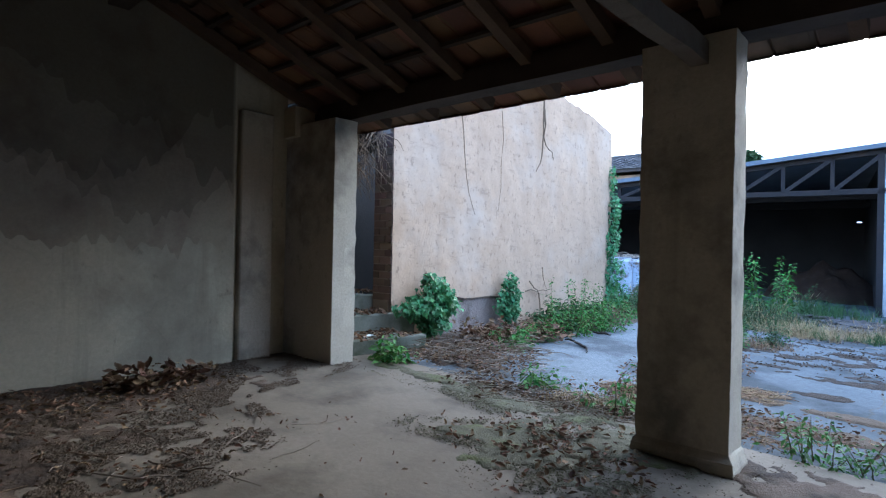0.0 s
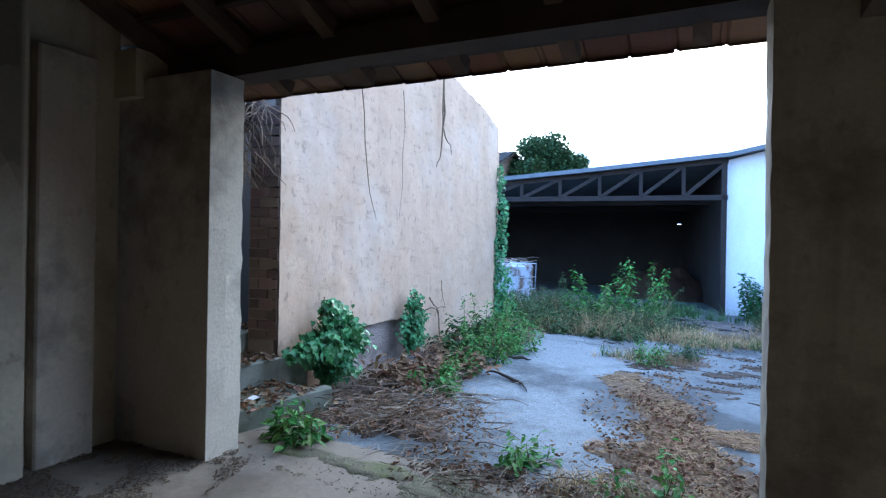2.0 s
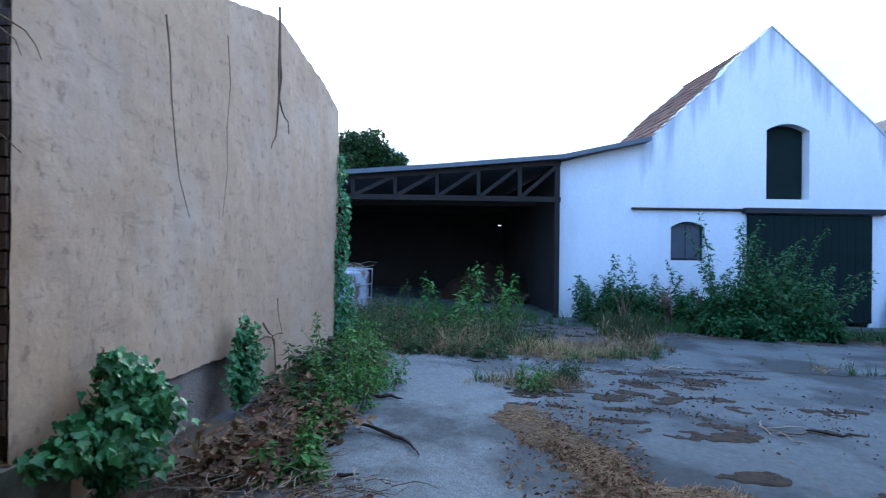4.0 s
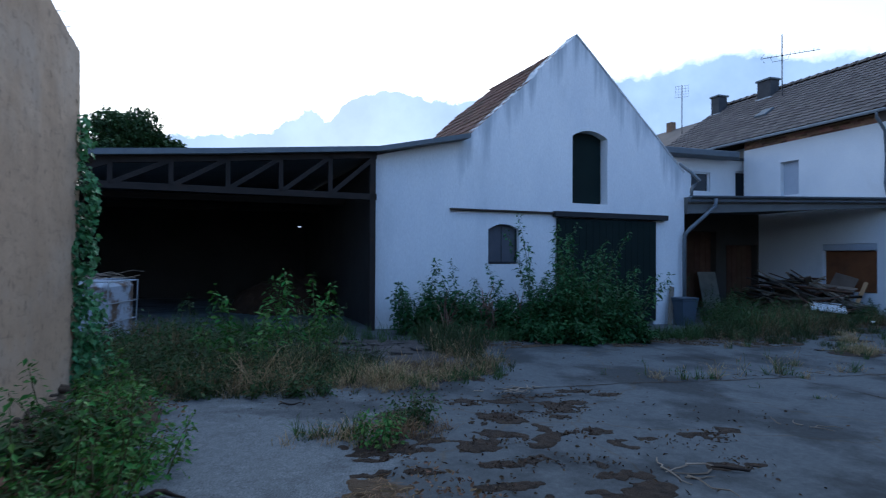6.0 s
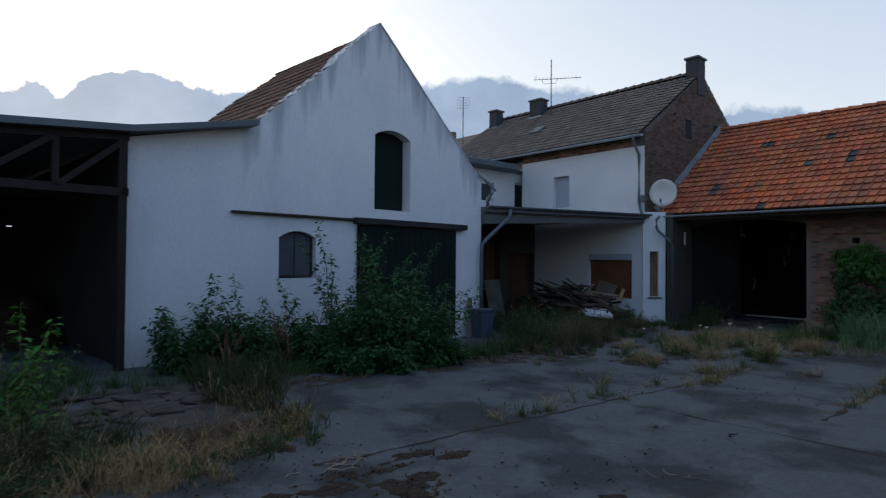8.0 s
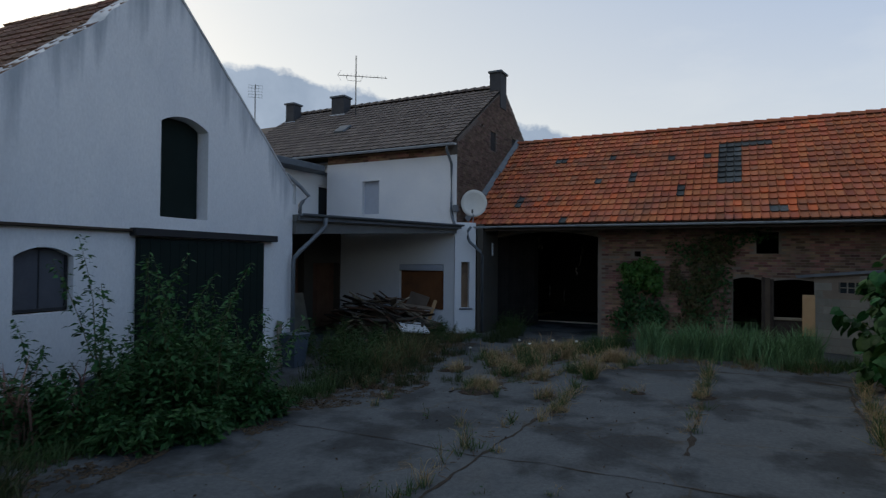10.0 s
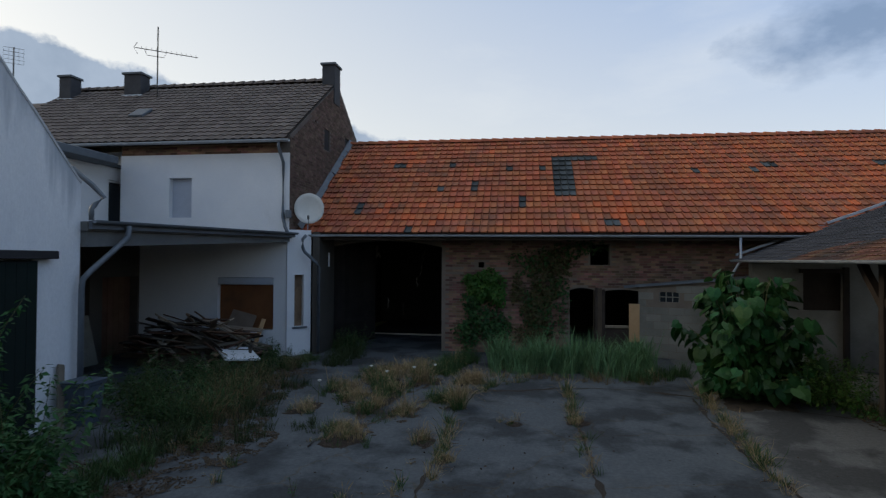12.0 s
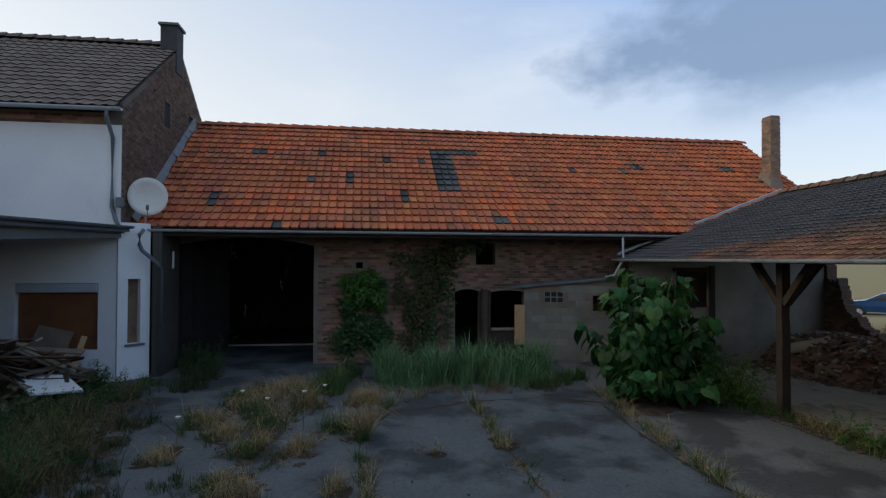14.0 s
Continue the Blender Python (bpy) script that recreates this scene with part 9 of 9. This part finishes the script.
part("junction_box", Build().cbox(-0.09, 0.09, -0.06, 0.06, -0.11, 0.11, 0.012), PIPE_DARK, None, "small grey junction box on the house wall", m=Matrix.Translation((14.39, 15.32, 3.98)), category="junction box")

# aerials
def aerial(x, y, z0, z1, boom, size, label):
    ob = thing("roof_aerial", label, "aerial", m=Matrix.Translation((x, y, z0)))
    h = z1 - z0
    part("mast", Build().tube([(0, 0, 0), (0, 0, h)], 0.022, 8), DARK_STEEL, ob)
    if boom:
        p, q = Vector((-0.39, 0.46, h - 0.86)), Vector((0.82, -1.0, h - 0.84))
        d = (q - p).normalized()
        part("boom", Build().tube([p - d * 0.1, q], 0.013, 6), DARK_STEEL, ob)
        for i in range(12):
            c = p.lerp(q, (i + 0.6) / 12)
            part("element", Build().tube([c + Vector((-0.045, -0.03, 0.07)), c + Vector((0.045, 0.03, -0.02))], 0.006, 4), DARK_STEEL, ob)
        part("reflector", Build().tube([p - d * 0.02 + Vector((0, 0, 0.2)), p - d * 0.14, p - d * 0.02 + Vector((0, 0, -0.2))], 0.01, 5), DARK_STEEL, ob)
        part("brace", Build().tube([p.lerp(q, 0.1), p.lerp(q, 0.14) - Vector((0, 0, 0.2)), p.lerp(q, 0.42) - Vector((0, 0, 0.2)), p.lerp(q, 0.46)], 0.01, 5), DARK_STEEL, ob)
    else:
        for k in range(5):
            part("element", Build().tube([(0.2 * (k / 2 - 1), -0.22 * (k / 2 - 1), h - 0.02), (0.2 * (k / 2 - 1), -0.22 * (k / 2 - 1), h - 0.62)], 0.005, 4), DARK_STEEL, ob)
    for i in range(size):
        part("element", Build().tube([(-0.2, 0.22, h - 0.04 - 0.14 * i), (0.2, -0.22, h - 0.04 - 0.14 * i)], 0.006, 4), DARK_STEEL, ob)
    return ob


aerial(17.43, 21.47, 8.1, 10.79, True, 0, "tall roof aerial with a long boom")
aerial(17.34, 27.06, 7.6, 10.31, False, 5, "thin lattice roof aerial")

# rubble at the broken wall
random.seed(33)
heap("rubble_heap", 13.3, -1.6, 2.3, 1.3, 0.9, RUBBLE, "heap of brick rubble at the broken wall")
rub = thing("brick_rubble", "loose broken bricks over the rubble heap", "rubble", kind="stuff")
ms = []
for i in range(1700):
    a, r = random.uniform(0, 6.28), math.sqrt(random.random())
    x, y = 13.1 + math.cos(a) * r * 2.5, -1.3 + math.sin(a) * r * 1.5
    k = max(0, 1 - ((x - 13.3) / 2.3) ** 2 - ((y + 1.6) / 1.3) ** 2 * 0.95)
    z = soil(x, y) + 0.9 * k ** 0.7 + random.uniform(0.0, 0.08)
    e = Euler((random.uniform(-0.6, 0.6), random.uniform(-0.6, 0.6), random.uniform(0, 6.28))).to_matrix()
    k = 1.0 if random.random() < 0.85 else 2.0
    s = (random.uniform(0.04, 0.2) * k, random.uniform(0.04, 0.1) * k, random.uniform(0.02, 0.06))
    ms.append([[e[i_][0] * s[0], e[i_][1] * s[1], e[i_][2] * s[2], (x, y, z)[i_]] for i_ in range(3)])
CUBE = [(-0.5, -0.5, -0.5), (0.45, -0.5, -0.5), (0.5, 0.42, -0.5), (-0.5, 0.5, -0.5), (-0.44, -0.5, 0.5), (0.5, -0.46, 0.45), (0.5, 0.5, 0.5), (-0.5, 0.45, 0.5)]
CUBE_F = [(3, 2, 1, 0), (4, 5, 6, 7), (0, 1, 5, 4), (1, 2, 6, 5), (2, 3, 7, 6), (3, 0, 4, 7)]
part("bricks", many("bricks", CUBE, CUBE_F, ms[90:]), RUBBLE, rub)
part("mortar_lumps", many("mortar_lumps", CUBE, CUBE_F, ms[:90]), PLASTER_GREY, rub, "pale lumps of mortar")
part("drain_pipe", Build().tube([(-0.5, 0, 0), (-0.4, 0, 0), (0.55, 0, 0), (0.6, 0, 0)], [0.17, 0.14, 0.14, 0.13], 18), PLASTER_GREY, None, "short grey concrete pipe lying on rubble", True, m=Matrix.Translation((13.4, -0.75, 0.66)) @ pose(0, 0, 0, 0, 14, 60), category="pipe")

# passing-by car parked beyond the broken wall
car = thing("car", "dark blue hatchback parked on the road beyond", "car", m=Matrix.Translation((30.6, -20.9, -0.62)) @ pose(0, 0, 0, 0, 0, 42))
prof = [(-2.1, 0.35), (-2.15, 0.7), (-2.0, 0.95), (-1.75, 1.02), (-1.35, 1.4), (-0.7, 1.47), (0.2, 1.44), (0.95, 1.03), (1.8, 0.9), (2.1, 0.7), (2.12, 0.35)]
b = Build()
for s, k in ((-0.86, 1), (0.86, 1)):
    b.v += [(x, s * (1 - 0.14 * max(0, z - 0.95) / 0.5), z) for x, z in prof]
n = len(prof)
b.f += [tuple(range(n)), tuple(range(2 * n - 1, n - 1, -1))] + [(i, i + 1, n + i + 1, n + i) for i in range(n - 1)] + [(n - 1, 0, n, 2 * n - 1)]
part("body", b, CAR_BLUE, car)
for s in (-1, 1):
    b = Build().add([(-1.3, s * 0.80, 1.05), (-1.15, s * 0.772, 1.36), (-0.3, s * 0.76, 1.39), (-0.3, s * 0.80, 1.05)], ((0, 1, 2, 3),)).add([(-0.2, s * 0.80, 1.05), (-0.2, s * 0.76, 1.39), (0.15, s * 0.765, 1.37), (0.75, s * 0.80, 1.05)], ((0, 1, 2, 3),))
    gl = part("side_glass", b, GLASS, car)
    gl.location.y = s * 0.035
    for x in (-1.35, 1.3):
        wh = part("wheel", Build().tube([(x, s * 0.72, 0.32), (x, s * 0.89, 0.32)], 0.32, 20), RUBBER, car)
        part("rim", Build().tube([(x, s * 0.885, 0.32), (x, s * 0.9, 0.32)], 0.2, 14), ZINC, wh)
part("headlight", Build().cbox(2.0, 2.13, 0.5, 0.8, 0.68, 0.82, 0.03), BLIND, car)
part("headlight", Build().cbox(2.0, 2.13, -0.8, -0.5, 0.68, 0.82, 0.03), BLIND, car)
ROAD = paint("pale_road", (0.20, 0.195, 0.19), (0.25, 0.245, 0.235), 0.9, 2, 50, 0.3)
b = Build()
for i in range(31):
    t = i / 30
    for s in (-2.6, 2.6):
        c = Vector((18.0 + 34 * t, -32.5 + 30.6 * t, 0)) + Vector((-0.67, 0.74, 0)) * s
        b.v.append((c.x, c.y, ground_z(c.x, c.y) + 0.02))
b.f = [(2 * i, 2 * i + 1, 2 * i + 3, 2 * i + 2) for i in range(30)]
part("road", b, ROAD, None, "pale country road beyond the broken wall", kind="structure", category="road")
for i in range(5):
    x, y = 22.5 + 2.1 * i, -17.5 + 1.9 * i
    part("fence_post", Build().cbox(-0.05, 0.05, -0.05, 0.05, -0.2, 1.1, 0.01), WOOD_BOARD, None, "weathered wooden fence post by the road", m=Matrix.Translation((x, y, ground_z(x, y))), category="fence post", group="roadside fence posts")
grass("meadow_grass", ("band", 17.0, -6.5, 33.0, -8.0, 4.0), 6000, 0.6, STRAW, "dry meadow grass behind the shed", "grass", 0.4, 3.0)
grass("meadow_grass", ("band", 20.0, -40.0, 48.0, -16.0, 6.0), 5000, 0.8, STRAW, "dry meadow grass across the road", "grass", 0.4, 5.0)

# dead creepers on the ruined wall
def creeper(pts, r, label):
    return part("dead_creeper", Build().tube(pts, [r * (1 - 0.7 * i / (len(pts) - 1)) for i in range(len(pts))], 5), TWIG, None, label, category="creeper")


def face_x(y):
    return -4.64 + (y - 4.74) * 0.035 + 0.03


def on_face(pts, off=0.03):
    return [(face_x(y) + off + 0.012 * (k % 2), y, z) for k, (y, z) in enumerate(pts)]


creeper(on_face([(7.9, 4.2), (7.88, 3.8), (7.89, 3.5), (7.86, 3.25), (7.86, 3.02), (7.8, 2.88), (7.74, 2.8), (7.68, 2.74)]), 0.017, "dead root hanging down the plaster wall")
creeper(on_face([(7.91, 3.75), (7.93, 3.5), (7.9, 3.3), (7.95, 3.18), (8.06, 3.13), (8.14, 3.1), (8.2, 2.98)]), 0.013, "dead root hanging down the plaster wall")
creeper(on_face([(5.9, 3.3), (5.93, 3.05), (5.97, 2.8), (6.0, 2.5), (6.08, 2.25), (6.2, 1.98)], 0.015), 0.007, "thin dead root down the plaster wall")
creeper(on_face([(6.8, 3.5), (6.83, 3.1), (6.8, 2.75), (6.79, 2.4), (6.74, 2.02)], 0.012), 0.004, "thin dead root down the plaster wall")
creeper(on_face([(7.6, 1.05), (7.72, 0.94), (7.84, 0.9), (7.87, 0.75), (7.93, 0.5)], 0.012), 0.011, "dead ivy stem on the lower plaster")
creeper(on_face([(8.12, 0.88), (7.98, 0.9), (7.84, 0.89), (7.76, 0.8)], 0.012), 0.008, "dead ivy stem on the lower plaster")
creeper(on_face([(7.97, 1.26), (7.96, 1.14), (8.02, 1.04), (8.05, 0.95), (8.11, 0.9)], 0.012), 0.006, "dead ivy stem on the lower plaster")
creeper(on_face([(7.5, 0.9), (7.62, 0.92), (7.74, 0.9), (7.86, 0.86), (7.92, 0.7), (7.92, 0.52)], 0.012), 0.01, "dead ivy stem on the lower plaster")
stones = Build()
for k in range(16):
    x, y = random.gauss(-4.42, 0.1), random.uniform(8.6, 10.1)
    sz = random.uniform(0.03, 0.09)
    stones.cbox(-sz, sz, -sz * 0.7, sz * 0.7, -sz * 0.4, sz * 0.45, sz * 0.3, Matrix.Translation((x, y, soil(x, y) + 0.1 + random.uniform(0, 0.05))) @ pose(0, 0, 0, random.uniform(-25, 25), random.uniform(-25, 25), random.uniform(0, 180)))
part("fallen_stones", stones, MULCH, None, "fallen stones and plaster lumps at the wall foot", kind="stuff", category="stones")
twigs_b = Build()
random.seed(44)
for i in range(260):
    y0 = random.uniform(3.95, 4.68)
    c = Vector((random.uniform(-5.1, -4.66), y0, random.uniform(2.35, 2.98)))
    pts = []
    d = Vector((random.gauss(0.0, 0.3), random.gauss(0, 0.4), random.uniform(-0.8, 0.1)))
    for k in range(6):
        pts.append(c.copy())
        d = (d + Vector((random.gauss(0, 0.35), random.gauss(0, 0.35), -0.28))).normalized()
        c = c + d * 0.07
    twigs_b.tube(pts, [0.006, 0.005, 0.005, 0.004, 0.003, 0.002], 4, False)
part("dead_vine_mass", twigs_b, TWIG, None, "dry brown vines hanging over the doorway", kind="stuff", category="creeper")
b = Build()
for i in range(60):
    t = random.uniform(3.6, 5.84)
    p = RUIN @ Vector((t, 0.2, ruin_top(t)))
    pts, d = [], Vector((random.gauss(0.2, 0.4), random.gauss(0.1, 0.4), random.uniform(-0.2, 0.8)))
    c = p
    for k in range(5):
        pts.append(c.copy())
        d = (d + Vector((random.gauss(0, 0.4), random.gauss(0, 0.4), -0.15))).normalized()
        c = c + d * 0.07
    b.tube(pts, [0.006, 0.005, 0.004, 0.003, 0.002], 4, False)
part("dead_vine_mass", b, TWIG, None, "dry twigs along the ruin's broken top", kind="stuff", category="creeper")
